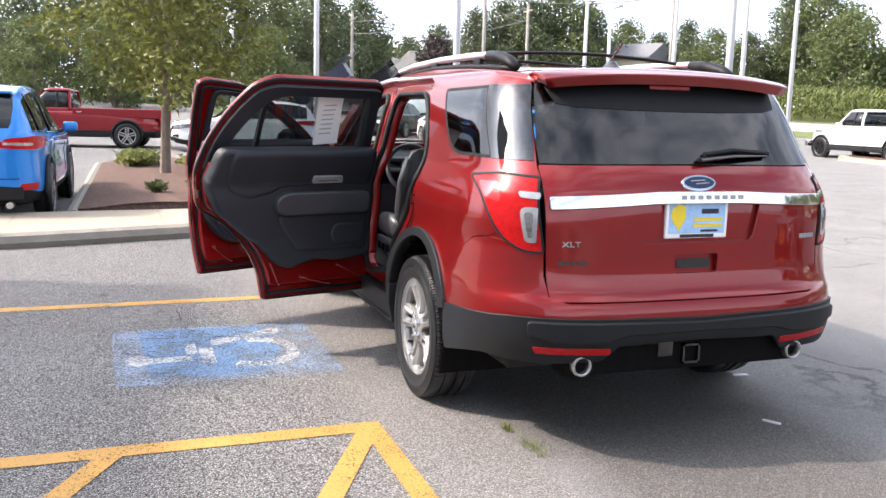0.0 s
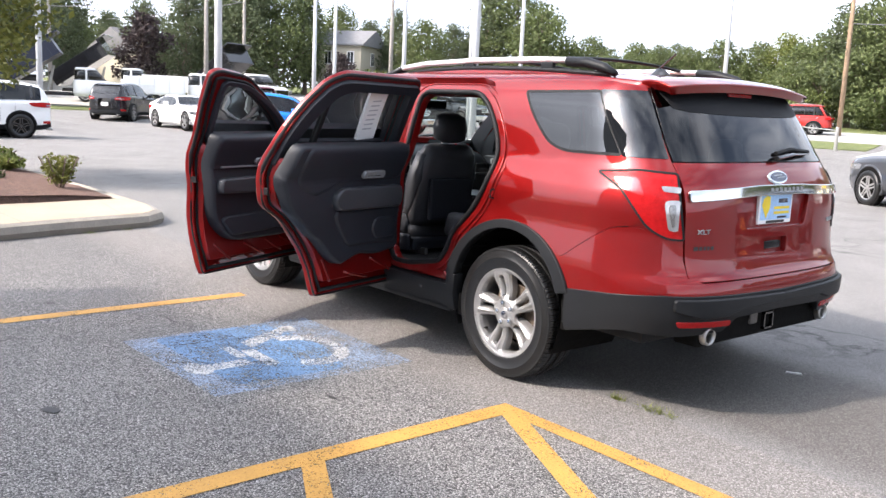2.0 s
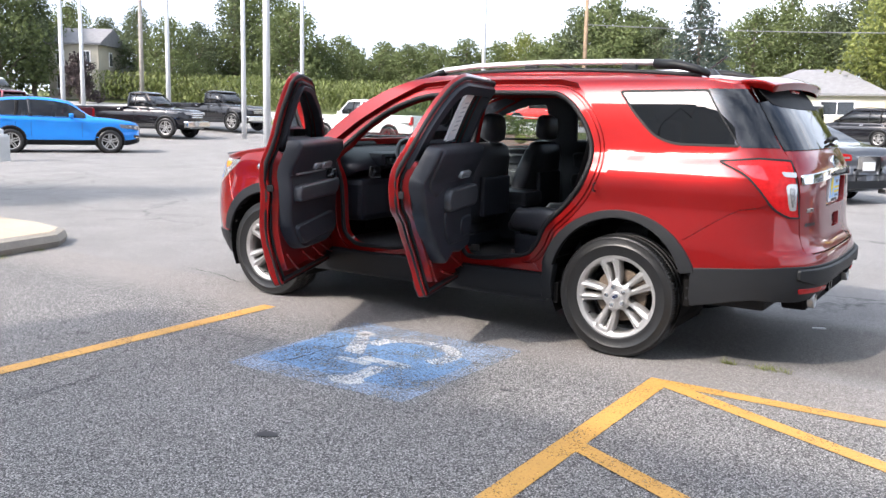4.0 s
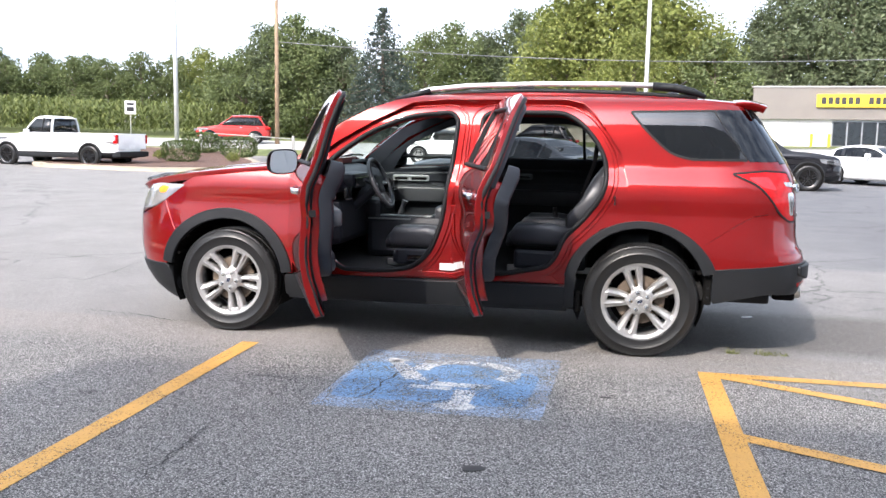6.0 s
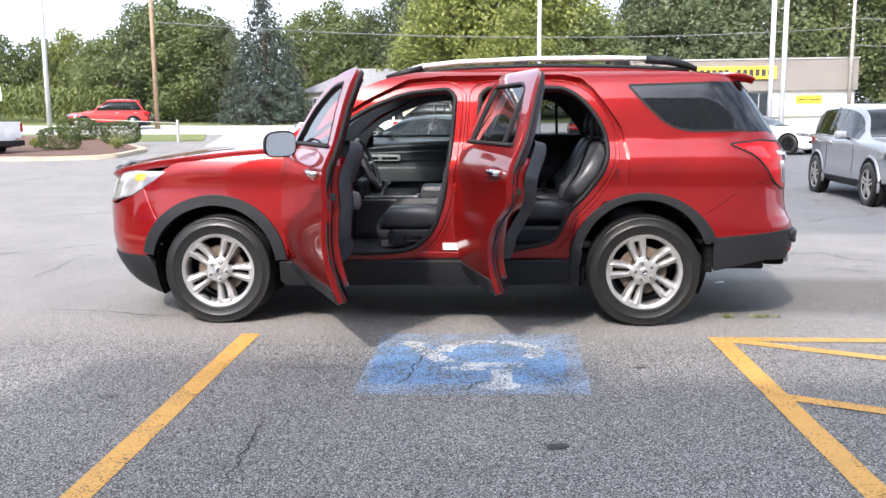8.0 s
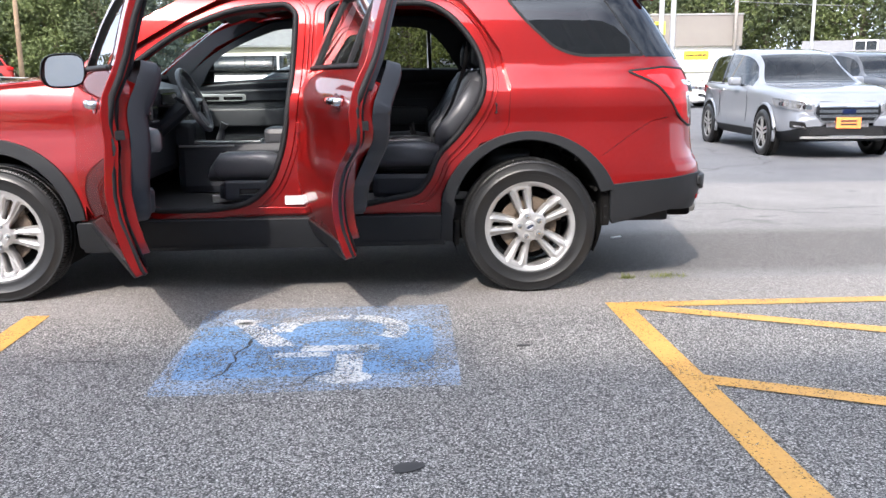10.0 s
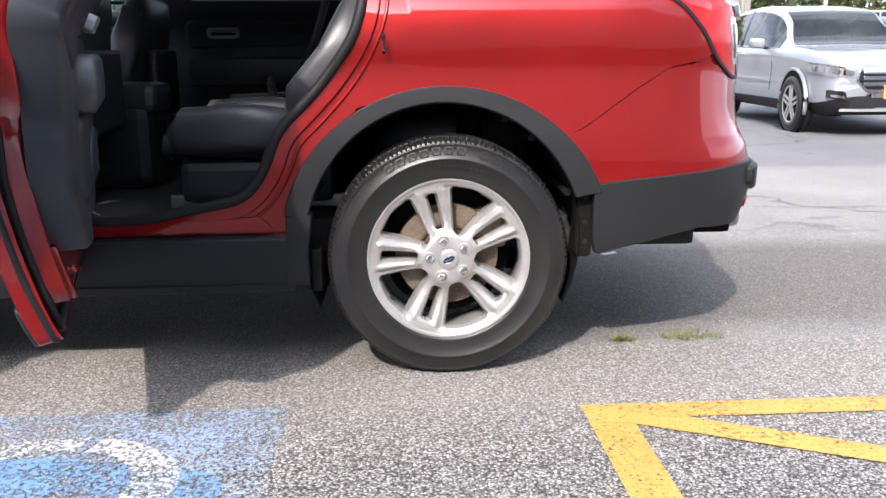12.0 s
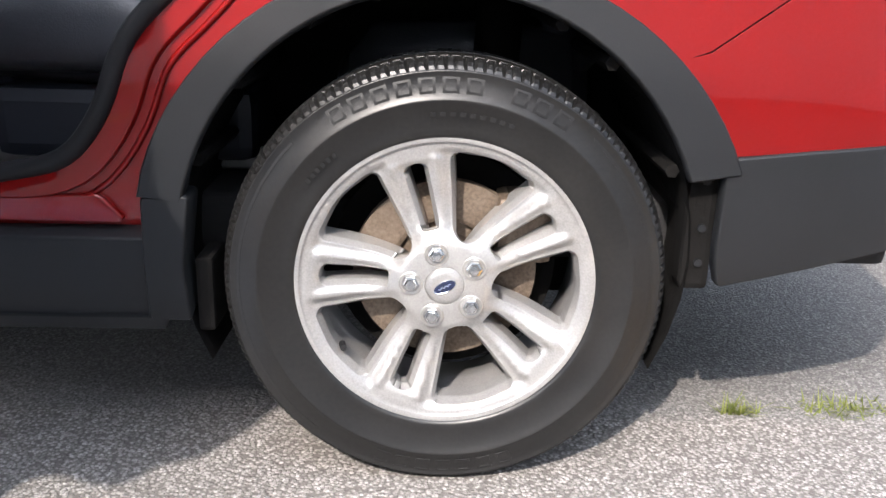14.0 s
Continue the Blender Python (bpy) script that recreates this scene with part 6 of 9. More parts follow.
    base = mix(both.outputs[0], base, mix(0.65, lane2, (0.070, 0.072, 0.080)))
    # cracks
    v2 = nt.nodes.new("ShaderNodeTexVoronoi")
    v2.feature = "DISTANCE_TO_EDGE"
    v2.inputs["Scale"].default_value = 0.28
    dn = nt.nodes.new("ShaderNodeVectorMath")
    dn.operation = "ADD"
    sc = nt.nodes.new("ShaderNodeVectorMath")
    sc.operation = "SCALE"
    sc.inputs["Scale"].default_value = 0.9
    wv = noise(1.3, 6)
    L(wv.outputs["Color"], sc.inputs[0])
    L(tc.outputs["Object"], dn.inputs[0])
    L(sc.outputs[0], dn.inputs[1])
    L(dn.outputs[0], v2.inputs["Vector"])
    cr = ramp(v2.outputs["Distance"], [(0.002, 0.30), (0.0060, 1.0)])
    base = mix(step(0.9, 1.6), base, mix(0.8, base, mix(1.0, base, cr.outputs[0], "MULTIPLY")))
    # old stains
    st = noise(2.2, 2)
    sr = ramp(st.outputs["Fac"], [(0.70, 1.0), (0.76, 0.62)])
    base = mix(1.0, base, sr.outputs[0], "MULTIPLY")
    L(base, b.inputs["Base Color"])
    b.inputs["Roughness"].default_value = 0.82
    b.inputs["Specular IOR Level"].default_value = 0.35
    bp = nt.nodes.new("ShaderNodeBump")
    bp.inputs["Strength"].default_value = 0.5
    bp.inputs["Distance"].default_value = 0.006
    hh = mix(step(1.5, 2.5), pit.outputs[0], mix(0.5, 0.5, fine.outputs["Fac"]))
    L(hh, bp.inputs["Height"])
    L(bp.outputs[0], b.inputs["Normal"])
    return m


def marking(name, base, wear=0.5):
    """Road paint worn through to the stones below it in places."""
    m = mat(name, base, rough=0.7, var=0.18, scale=5, fine=80, bump=0.5, bscale=90, dist=0.004)
    nt = m.node_tree
    L = nt.links.new
    b = nt.nodes["Principled BSDF"]
    tc = nt.nodes.new("ShaderNodeTexCoord")
    n = nt.nodes.new("ShaderNodeTexNoise")
    n.inputs["Scale"].default_value = 95
    n.inputs["Detail"].default_value = 4
    n2 = nt.nodes.new("ShaderNodeTexNoise")
    n2.inputs["Scale"].default_value = 4.5
    n2.inputs["Detail"].default_value = 5
    ad = nt.nodes.new("ShaderNodeMath")
    ad.operation = "MULTIPLY_ADD"
    ad.inputs[1].default_value = 0.45
    for k in (n, n2):
        L(tc.outputs["Object"], k.inputs["Vector"])
    L(n2.outputs["Fac"], ad.inputs[0])
    L(n.outputs["Fac"], ad.inputs[2])
    mr = nt.nodes.new("ShaderNodeMapRange")
    c = 0.425 + 0.5 * wear
    mr.inputs["From Min"].default_value = c - 0.10
    mr.inputs["From Max"].default_value = c + 0.06
    L(ad.outputs[0], mr.inputs["Value"])
    L(mr.outputs[0], b.inputs["Alpha"])
    return m


def flat(name, poly, z, material, label, category="road marking", kind="", group="", parent=None):
    """A thin painted sheet on the ground, cut into small quads only at its outline."""
    o = panel(name, poly, [], lambda u, v, e=0.0: (Vector((u, v, z + e)), Vector((0, 0, 1))), material, parent, rings=(), step=0.5)
    if parent is None:
        tagged(o, label, category, group, kind)
    return o


def strip(a, b, w):
    a, b = Vector(a), Vector(b)
    d = (b - a).normalized()
    n = Vector((-d.y, d.x)) * (w / 2)
    return [tuple(a - n), tuple(b - n), tuple(b + n), tuple(a + n)]


RISE = spline([(0, 0), (24, 0.0), (34, 0.12), (48, 0.75), (62, 1.35), (80, 2.3), (110, 3.2), (200, 4.0), (900, 6.0)])


def land(x, y):
    """The height of the ground: level near the car, climbing gently outwards."""
    return RISE(math.hypot(x, y))


def make_ground():
    rs = [0, 3, 6, 10, 15, 20, 24, 28, 32, 36, 40, 44, 48, 53, 58, 64, 72, 80, 92, 110, 140, 200, 350, 900]
    n = 72
    V = [(0, 0, 0)] + [(r * math.cos(2 * math.pi * i / n), r * math.sin(2 * math.pi * i / n), RISE(r)) for r in rs[1:] for i in range(n)]
    F = [(0, 1 + i, 1 + (i + 1) % n) for i in range(n)]
    for k in range(len(rs) - 2):
        for i in range(n):
            j = (i + 1) % n
            F.append((1 + k * n + i, 1 + (k + 1) * n + i, 1 + (k + 1) * n + j, 1 + k * n + j))
    me = bpy.data.meshes.new("ground")
    me.from_pydata(V, [], F)
    me.materials.append(ground_material())
    tagged(new("ground", me), "worn grey asphalt car park", "asphalt", kind="structure")


make_ground()
YEL = marking("worn_yellow_paint", (0.42, 0.228, 0.052), 0.34)
BLU = marking("worn_blue_paint", (0.115, 0.210, 0.350), 0.57)
BLU2 = marking("thin_blue_paint", (0.205, 0.265, 0.355), 0.67)
WHT = marking("worn_white_paint", (0.44, 0.44, 0.43), 0.62)
flat("parking_line", [(-1.19, -1.27), (-1.07, -1.27), (-0.97, -7.0), (-1.09, -7.0)], 0.004, YEL, "worn yellow painted parking line", group="parking lines")
flat("parking_line", [(1.785, -1.26), (1.905, -1.26), (1.912, -2.6), (1.94, -7.0), (1.82, -7.0)], 0.004, YEL, "worn yellow line bounding hatched aisle", group="parking lines")
for i, (a, b) in enumerate((((1.90, -1.31), (5.2, -1.30)), ((1.86, -1.32), (5.2, -2.95)), ((1.88, -2.45), (4.2, -3.6)), ((1.86, -3.55), (3.9, -4.5)), ((1.85, -4.7), (3.9, -5.7)))):
    flat("hatch_line", strip(a, b, 0.10), 0.0045 + 0.0005 * i, YEL, "worn yellow hatch stripe of access aisle", group="hatch stripes")
sq = flat("accessible_square", rounded([(-0.27, -2.49), (0.94, -2.45), (0.96, -1.22), (-0.27, -1.24)], 0.02), 0.004, BLU2, "faded blue painted square with white wheelchair symbol")
flat("blue_core", rounded([(-0.22, -2.32), (0.84, -2.28), (0.86, -1.62), (0.40, -1.50), (-0.25, -1.56)], 0.08), 0.0055, BLU, "", parent=sq)
# the symbol: head, back, seat, leg and the open ring of the wheel
SYM = [rounded([(0.475 + 0.115 * math.cos(a), -2.33 + 0.075 * math.sin(a)) for a in np.linspace(0, 6.0, 12)], 0.01),
       [(0.43, -2.27), (0.545, -2.27), (0.545, -2.03), (0.43, -2.03)],
       [(0.27, -1.985), (0.61, -1.985), (0.61, -1.90), (0.27, -1.90)],
       [(0.16, -2.06), (0.40, -2.06), (0.40, -1.995), (0.16, -1.995)],
       [(0.10, -1.90), (0.25, -1.90), (0.06, -1.60), (-0.04, -1.47), (-0.10, -1.52), (-0.02, -1.66)],
       [(-0.12, -1.50), (-0.03, -1.55), (0.04, -1.47), (-0.10, -1.43)]]
for p in SYM:
    flat("symbol_stroke", p, 0.007, WHT, "", parent=sq)
for a0, a1 in ((-35, 75), (82, 185)):
    arc = [(0.42 + 0.33 * math.cos(radians(a)), -1.66 + 0.27 * math.sin(radians(a))) for a in np.linspace(a0, a1, 14)]
    arc += [(0.42 + 0.22 * math.cos(radians(a)), -1.66 + 0.19 * math.sin(radians(a))) for a in np.linspace(a1, a0, 14)]
    flat("symbol_ring", arc, 0.007, WHT, "", parent=sq)

# ---- kerbs, lawns, roads ----
CONC = mat("weathered_concrete", (0.33, 0.275, 0.205), rough=0.85, var=0.14, scale=2.5, fine=90, bump=0.35, bscale=120, dist=0.003)
KERBM = mat("grey_kerb_concrete", (0.24, 0.215, 0.18), rough=0.85, var=0.25, scale=5, fine=90, bump=0.4, bscale=100, dist=0.004)
MULCH = mat("brown_mulch", (0.060, 0.031, 0.022), rough=0.95, var=0.5, scale=14, fine=70, bump=1.0, bscale=45, dist=0.03, tint=(0.19, 0.105, 0.075))
LAWN = mat("mown_lawn", (0.085, 0.125, 0.030), rough=0.9, var=0.35, scale=2.0, fine=60, bump=0.8, bscale=70, dist=0.03, tint=(0.17, 0.19, 0.06))
ROADM = mat("pale_road_surface", (0.36, 0.355, 0.34), rough=0.85, var=0.12, scale=0.7, fine=50)
GRAVEL = mat("light_gravel_yard", (0.34, 0.32, 0.28), rough=0.95, var=0.2, scale=1.0, fine=30, bump=0.5, bscale=30, dist=0.02)


def sheet(name, poly, up, material, label, category, kind="structure", step=4.0):
    """A sheet that follows the land, up metres above it."""
    o = panel(name, poly, [], lambda u, v, e=0.0: (Vector((u, v, land(u, v) + up + e)), Vector((0, 0, 1))), material, None, rings=((0, up + 0.05),), step=step)
    return tagged(o, label, category, kind=kind)


def ribbon(pts, w):
    pts = [Vector(p) for p in pts]
    l, r = [], []
    for i, p in enumerate(pts):
        d = (pts[min(i + 1, len(pts) - 1)] - pts[max(i - 1, 0)]).normalized()
        n = Vector((-d.y, d.x)) * (w / 2)
        l.append(tuple(p + n))
        r.append(tuple(p - n))
    return l + r[::-1]


# pavement slab in front of the planting bed
WALK = rounded([(-4.05, -3.4), (-4.62, -1.60, 0.5), (-4.80, -0.55, 0.25), (-5.55, -0.33, 0.2), (-6.30, -0.35), (-6.10, -1.6), (-5.95, -3.2), (-4.6, -12.0), (-2.4, -12.0)], 0.3)
sheet("pavement", WALK, 0.150, CONC, "pale concrete pavement slab beside planting bed", "pavement", step=1.0)
for i, (a, b) in enumerate((((-4.52, -2.0), (-6.08, -2.05)), ((-3.97, -3.6), (-5.93, -3.65)), ((-4.85, -0.9), (-6.22, -0.72)))):
    tagged(flat("pavement_joint", strip(a, b, 0.014), 0.153, KERBM, "dark joint across concrete pavement"), kind="structure")
kb = bm_tube([(x - 0.02, y, 0.06) for x, y in ((-2.5, -12.0), (-4.05, -3.4), (-4.55, -1.75), (-4.72, -1.0), (-4.80, -0.66), (-5.05, -0.42), (-5.6, -0.32), (-8.4, -0.34), (-15.5, -0.6), (-16.4, -1.2), (-16.4, -2.6), (-15.6, -3.05), (-6.1, -3.05))], 0.095, 8)
tagged(obj("kerb", kb, KERBM), "grey concrete kerb round the bed", "kerb", kind="structure")
BED = rounded([(-6.12, -3.0), (-6.12, -1.5), (-6.35, -0.45), (-9, -0.44), (-15.4, -0.70), (-16.2, -1.3), (-16.2, -2.5), (-15.5, -2.95)], 0.2)
panel("planting_bed", BED, [], lambda u, v, e=0.0: (Vector((u, v, 0.15 + 0.09 * max(0.0, 1 - ((v + 1.7) / 1.3) ** 2) + 0.02 * noise.noise(Vector((u * 2, v * 2, 0))) + e)), Vector((0, 0, 1))), MULCH, None, rings=((0, 0.2),), step=0.35)
tagged(bpy.data.objects["planting_bed"], "brown shredded bark mulch planting bed", "mulch bed", kind="structure")

ROAD = [(-120, 14), (-85, 24), (-60, 32), (-35, 41), (-20, 45.5), (0, 48), (25, 50), (70, 50)]
sheet("road", ribbon(ROAD, 9.0), 0.03, ROADM, "pale worn public road beyond the car park", "road")
sheet("entrance_apron", [(-13, 33), (-4, 33), (2, 44), (-15, 43)], 0.02, ROADM, "pale concrete car park entrance", "driveway")
sheet("lawn_strip", ribbon([(-85, 17.5), (-60, 25), (-38, 32.5), (-20, 37.5), (-15, 39)], 4.5), 0.04, LAWN, "mown grass verge along the road", "lawn")
sheet("far_lawn", ribbon([(-120, 26), (-80, 42), (-55, 54), (-25, 60), (0, 66), (30, 70)], 24), 0.02, LAWN, "grass behind the road", "lawn")
sheet("far_lawn", ribbon([(-130, -40), (-90, -12), (-75, 4), (-78, 16)], 22), 0.02, LAWN, "grass behind the road", "lawn")
sheet("gravel_yard", [(-62, 6), (-44, 8), (-42, 20), (-60, 24), (-74, 16)], 0.03, GRAVEL, "pale gravel yard with work trucks", "gravel")
sheet("verge", ribbon([(-60, 3), (-48, 5), (-43, 9), (-41.5, 17)], 2.2), 0.05, LAWN, "grass verge beside the yard", "lawn")
ISL = rounded([(-21, 22.8), (-15.5, 22.2), (-13.2, 23.8), (-14.0, 29), (-18.5, 36), (-26, 36.5)], 1.2)
sheet("traffic_island", ISL, 0.15, CONC, "kerbed planting island at the entrance", "traffic island", step=2)
sheet("island_bed", inset(ISL, 0.35), 0.17, MULCH, "brown mulch on the entrance island", "mulch bed", step=2)

# ---- plants ----
BARK = mat("grey_brown_bark", (0.17, 0.135, 0.105), rough=0.95, var=0.35, scale=10, fine=70, bump=0.8, bscale=40, dist=0.02)
LEAF_A = foliage("olive_leaves", (0.062, 0.074, 0.014), (0.200, 0.202, 0.046))
LEAF_B = foliage("deep_green_leaves", (0.050, 0.070, 0.036), (0.140, 0.168, 0.084))
LEAF_C = foliage("yellow_green_leaves", (0.075, 0.100, 0.020), (0.225, 0.245, 0.066))
LEAF_D = foliage("blue_green_needles", (0.026, 0.042, 0.033), (0.080, 0.104, 0.084))
LEAF_E = foliage("mid_green_leaves", (0.055, 0.080, 0.028), (0.16, 0.19, 0.072))
LEAF_P = foliage("dull_purple_leaves", (0.030, 0.022, 0.024), (0.075, 0.055, 0.055))
HEDGE = foliage("clipped_hedge_leaves", (0.028, 0.050, 0.010), (0.090, 0.120, 0.030))
LEAF_W = foliage("hazy_wood_leaves", (0.050, 0.068, 0.034), (0.130, 0.155, 0.075))
STRAW = foliage("corn_leaves", (0.055, 0.080, 0.018), (0.170, 0.190, 0.060))


def leaves(name, pts, size, material, parent, rng, aspect=1.6, droop=0.0, out=None):
    """Many small two-triangle leaves, each folded a little, at pts."""
    V, F = [], []
    for p in pts:
        d = Vector((rng.gauss(0, 1), rng.gauss(0, 1), rng.gauss(-droop, 0.8)))
        if out is not None:
            d += (Vector(p) - out).normalized() * 0.9
        d.normalize()
        s = d.cross(Vector((rng.gauss(0, 1), rng.gauss(0, 1), rng.gauss(0, 1))))
        if s.length < 1e-3:
            continue
        s.normalize()
        l = size * rng.uniform(0.6, 1.4)
        w = l / aspect
        p = Vector(p)
        k = len(V)
        n = d.cross(s) * (w * 0.25)
        V += [tuple(p - d * l * 0.5), tuple(p + s * w * 0.5 + n), tuple(p + d * l * 0.5), tuple(p - s * w * 0.5 + n)]
        F += [(k, k + 1, k + 2), (k, k + 2, k + 3)]
    me = bpy.data.meshes.new(name)
    me.from_pydata(V, [], F)
    me.materials.append(material)
    o = new(name, me)
    if parent is not None:
        o.parent = parent
    return o


def tree(name, seed, height, radius, material, label, count=2600, size=0.5, base=0.28, blobs=16, category="tree", trunk=None, pull=1.0):
    """A tapered trunk with limbs and a crown of leaf clumps with gaps."""
    rng = random.Random(seed)
    t = empty(name, label, category)
    tr = trunk or height * 0.018 + 0.05
    top = height * 0.80
    lean = Vector((rng.uniform(-0.03, 0.03), rng.uniform(-0.03, 0.03), 0)) * height
    line = [Vector((0, 0, -0.1)), Vector((0, 0, height * 0.12)) + lean * 0.2, Vector((0, 0, height * 0.35)) + lean * 0.6, Vector((0, 0, height * 0.6)) + lean, Vector((0, 0, top)) + lean]
    bm = bm_tube(line, tr, 8, taper=[1.25, 1.0, 0.8, 0.5, 0.15])
    centres = []
    for i in range(blobs):
        a = i * 2.4 + rng.uniform(-0.4, 0.4)
        f = (i + 0.5) / blobs
        zz = height * (base + (0.97 - base) * f)
        env = math.sin(math.pi * min(1, 0.18 + 0.82 * f) ** 0.85) ** 0.6 if f < 0.97 else 0.3
        r = radius * env * rng.uniform(0.25, 0.85)
        c = Vector((r * math.cos(a), r * math.sin(a), zz)) + lean * f
        centres.append((c, radius * rng.uniform(0.26, 0.46) * (1.0 if f < 0.85 else 0.7)))
        s = Vector((0, 0, max(height * base * 0.75, zz - r * 0.9))) + lean * f * 0.8
        mid = (s + c) / 2 + Vector((0, 0, 0.06 * height * rng.uniform(0, 1)))
        bm_tube([s, mid, c], tr * 0.35, 5, bm=bm, taper=[1, 0.6, 0.2])
    part("trunk", bm, BARK, t, "grey-brown trunk and limbs")
    pts = []
    tot = sum(b * b for _, b in centres)
    for c, b in centres:
        k = int(count * b * b / tot)
        for _ in range(k):
            d = Vector((rng.gauss(0, 1), rng.gauss(0, 1), rng.gauss(0, 1))).normalized() * (b * rng.random() ** 0.42 * pull)
            d.z *= 0.75
            pts.append(c + d)
    leaves("crown", pts, size, material, t, rng, droop=0.25)
    return t


def conifer(name, seed, height, radius, material, label):
    """A spruce: a straight stem with drooping whorls of needle sprays."""
    rng = random.Random(seed)
    t = empty(name, label, "tree")
    bm = bm_tube([(0, 0, -0.1), (0, 0, height * 0.5), (0, 0, height)], height * 0.016 + 0.06, 8, taper=[1, 0.6, 0.08])
    pts = []
    lev = 24
    for i in range(lev):
        f = i / (lev - 1)
        z = height * (0.06 + 0.92 * f)
        r = radius * (1 - f) ** 0.85 * rng.uniform(0.85, 1.1) + 0.12
        n = int(9 * (1 - f)) + 4
        for j in range(n):
            a = 2 * math.pi * j / n + rng.uniform(-0.25, 0.25) + i
            rr = r * rng.uniform(0.75, 1.1)
            e = Vector((rr * math.cos(a), rr * math.sin(a), z - rr * 0.28))
            bm_tube([(0, 0, z), e * 0.5 + Vector((0, 0, z * 0.5)), e], 0.03, 4, bm=bm, taper=[1, 0.6, 0.2])
            for q in range(int(26 + 60 * (1 - f))):
                u = rng.random() ** 0.6
                pts.append(Vector((0, 0, z)).lerp(e, u) + Vector((rng.gauss(0, 0.16), rng.gauss(0, 0.16), rng.gauss(-0.10, 0.10))) * (0.5 + u))
    part("trunk", bm, BARK, t)
    leaves("crown", pts, 0.34, material, t, rng, aspect=2.4, droop=0.8)
    return t


def shrub(name, seed, sx, sy, sz, material, label, count=900, size=0.09, clipped=False, category="shrub"):
    rng = random.Random(seed)
    t = empty(name, label, category)
    bm = bmesh.new()
    for i in range(7):
        a = i * 0.9
        bm_tube([(0, 0, -0.03), (sx * 0.25 * math.cos(a), sy * 0.25 * math.sin(a), sz * 0.45), (sx * 0.42 * math.cos(a), sy * 0.42 * math.sin(a), sz * 0.8)], 0.012, 4, bm=bm)
    part("stem", bm, BARK, t)
    pts = []
    for _ in range(count):
        d = Vector((rng.gauss(0, 1), rng.gauss(0, 1), rng.gauss(0, 1))).normalized()
        if clipped:
            q = (abs(d.x) ** 4 + abs(d.y) ** 4 + abs(d.z) ** 4) ** -0.25
            d *= q * rng.uniform(0.86, 1.0)
        else:
            d *= rng.random() ** 0.4 * (0.75 + 0.35 * noise.noise(d * 2.2 + Vector((seed, 0, 0))))
        pts.append(Vector((d.x * sx / 2, d.y * sy / 2, sz * 0.5 + d.z * sz * 0.5)))
    leaves("foliage", pts, size, material, t, rng)
    return t


def plant(o, x, y, up=0.0, turn=0.0, scale=1.0):
    o.location = (x, y, land(x, y) + up)
    o.rotation_euler = (0, 0, radians(turn))
    o.scale = (scale, scale, scale)
    return o


# the tree and shrubs in the bed
plant(tree("ornamental_tree", 5, 5.6, 2.1, LEAF_A, "leafy olive-green ornamental tree in mulch", count=9500, size=0.125, base=0.30, blobs=30, trunk=0.085), -11.3, -1.75, 0.2)
for i, (x, y, sx, sy, sz) in enumerate(((-12.6, -1.0, 2.6, 1.1, 0.42), (-11.2, -0.8, 1.5, 0.8, 0.36), (-13.6, -2.2, 2.0, 1.2, 0.45), (-10.2, -0.9, 1.2, 0.7, 0.30))):
    plant(shrub("juniper_shrub", 20 + i, sx, sy, sz, LEAF_C, "low spreading juniper on brown mulch", 1400, 0.10), x, y, 0.17)
plant(shrub("flowering_shrub", 31, 0.62, 0.60, 0.55, LEAF_A, "small twiggy shrub on brown mulch", 700, 0.055), -7.3, -0.85, 0.17)
plant(shrub("low_shrub", 32, 0.45, 0.4, 0.24, HEDGE, "small low green shrub on brown mulch", 350, 0.05), -7.5, -2.0, 0.20)
plant(shrub("low_shrub", 33, 0.35, 0.35, 0.18, HEDGE, "small low green shrub on brown mulch", 260, 0.05), -8.4, -1.4, 0.20)
for i, (x, y, s) in enumerate(((-16.9, 27.2, 1.0), (-19.6, 34.3, 1.15), (-16.6, 32.2, 1.1))):
    plant(shrub("clipped_bush", 40 + i, 1.45, 1.4, 0.90, HEDGE, "rounded clipped evergreen bush", 2600, 0.075, clipped=True), x, y, 0.15, scale=s)
for i, (x, y) in enumerate(((-14.9, 27.9), (-18.3, 28.0))):
    plant(shrub("low_shrub", 50 + i, 0.8, 0.75, 0.50, LEAF_C, "small yellow-green shrub on the island", 600, 0.07), x, y, 0.15)

# far trees: a few models, set many times
KINDS = [tree("broadleaf_tree", 101, 13, 5.0, LEAF_B, "tall dark green broadleaf tree", 9500, 0.34, 0.10, 38),
         tree("broadleaf_tree", 102, 12, 5.4, LEAF_E, "full green broadleaf tree", 9500, 0.34, 0.08, 38),
         tree("broadleaf_tree", 103, 12, 5.6, LEAF_C, "bright yellow-green maple tree", 9500, 0.34, 0.10, 38),
         tree("broadleaf_tree", 104, 14, 4.4, LEAF_B, "tall thin-crowned dark tree", 7500, 0.34, 0.14, 34, pull=1.15),
         tree("broadleaf_tree", 105, 8.5, 3.8, LEAF_E, "green woodland edge tree", 7000, 0.30, 0.05, 30)]
SPRUCE = conifer("spruce_tree", 111, 11.5, 5.2, LEAF_D, "blue-green spruce with drooping boughs")
PURPLE = tree("broadleaf_tree", 106, 7.5, 3.4, LEAF_P, "dark purple-leaved small tree", 2600, 0.42, 0.12, 18)
used = set()


def set_tree(k, x, y, s=1.0, turn=0.0, up=0.0):
    o = k
    if k.name in used:
        o = copy_thing(k, Matrix())
    used.add(k.name)
    plant(o, x, y, up, turn, s)


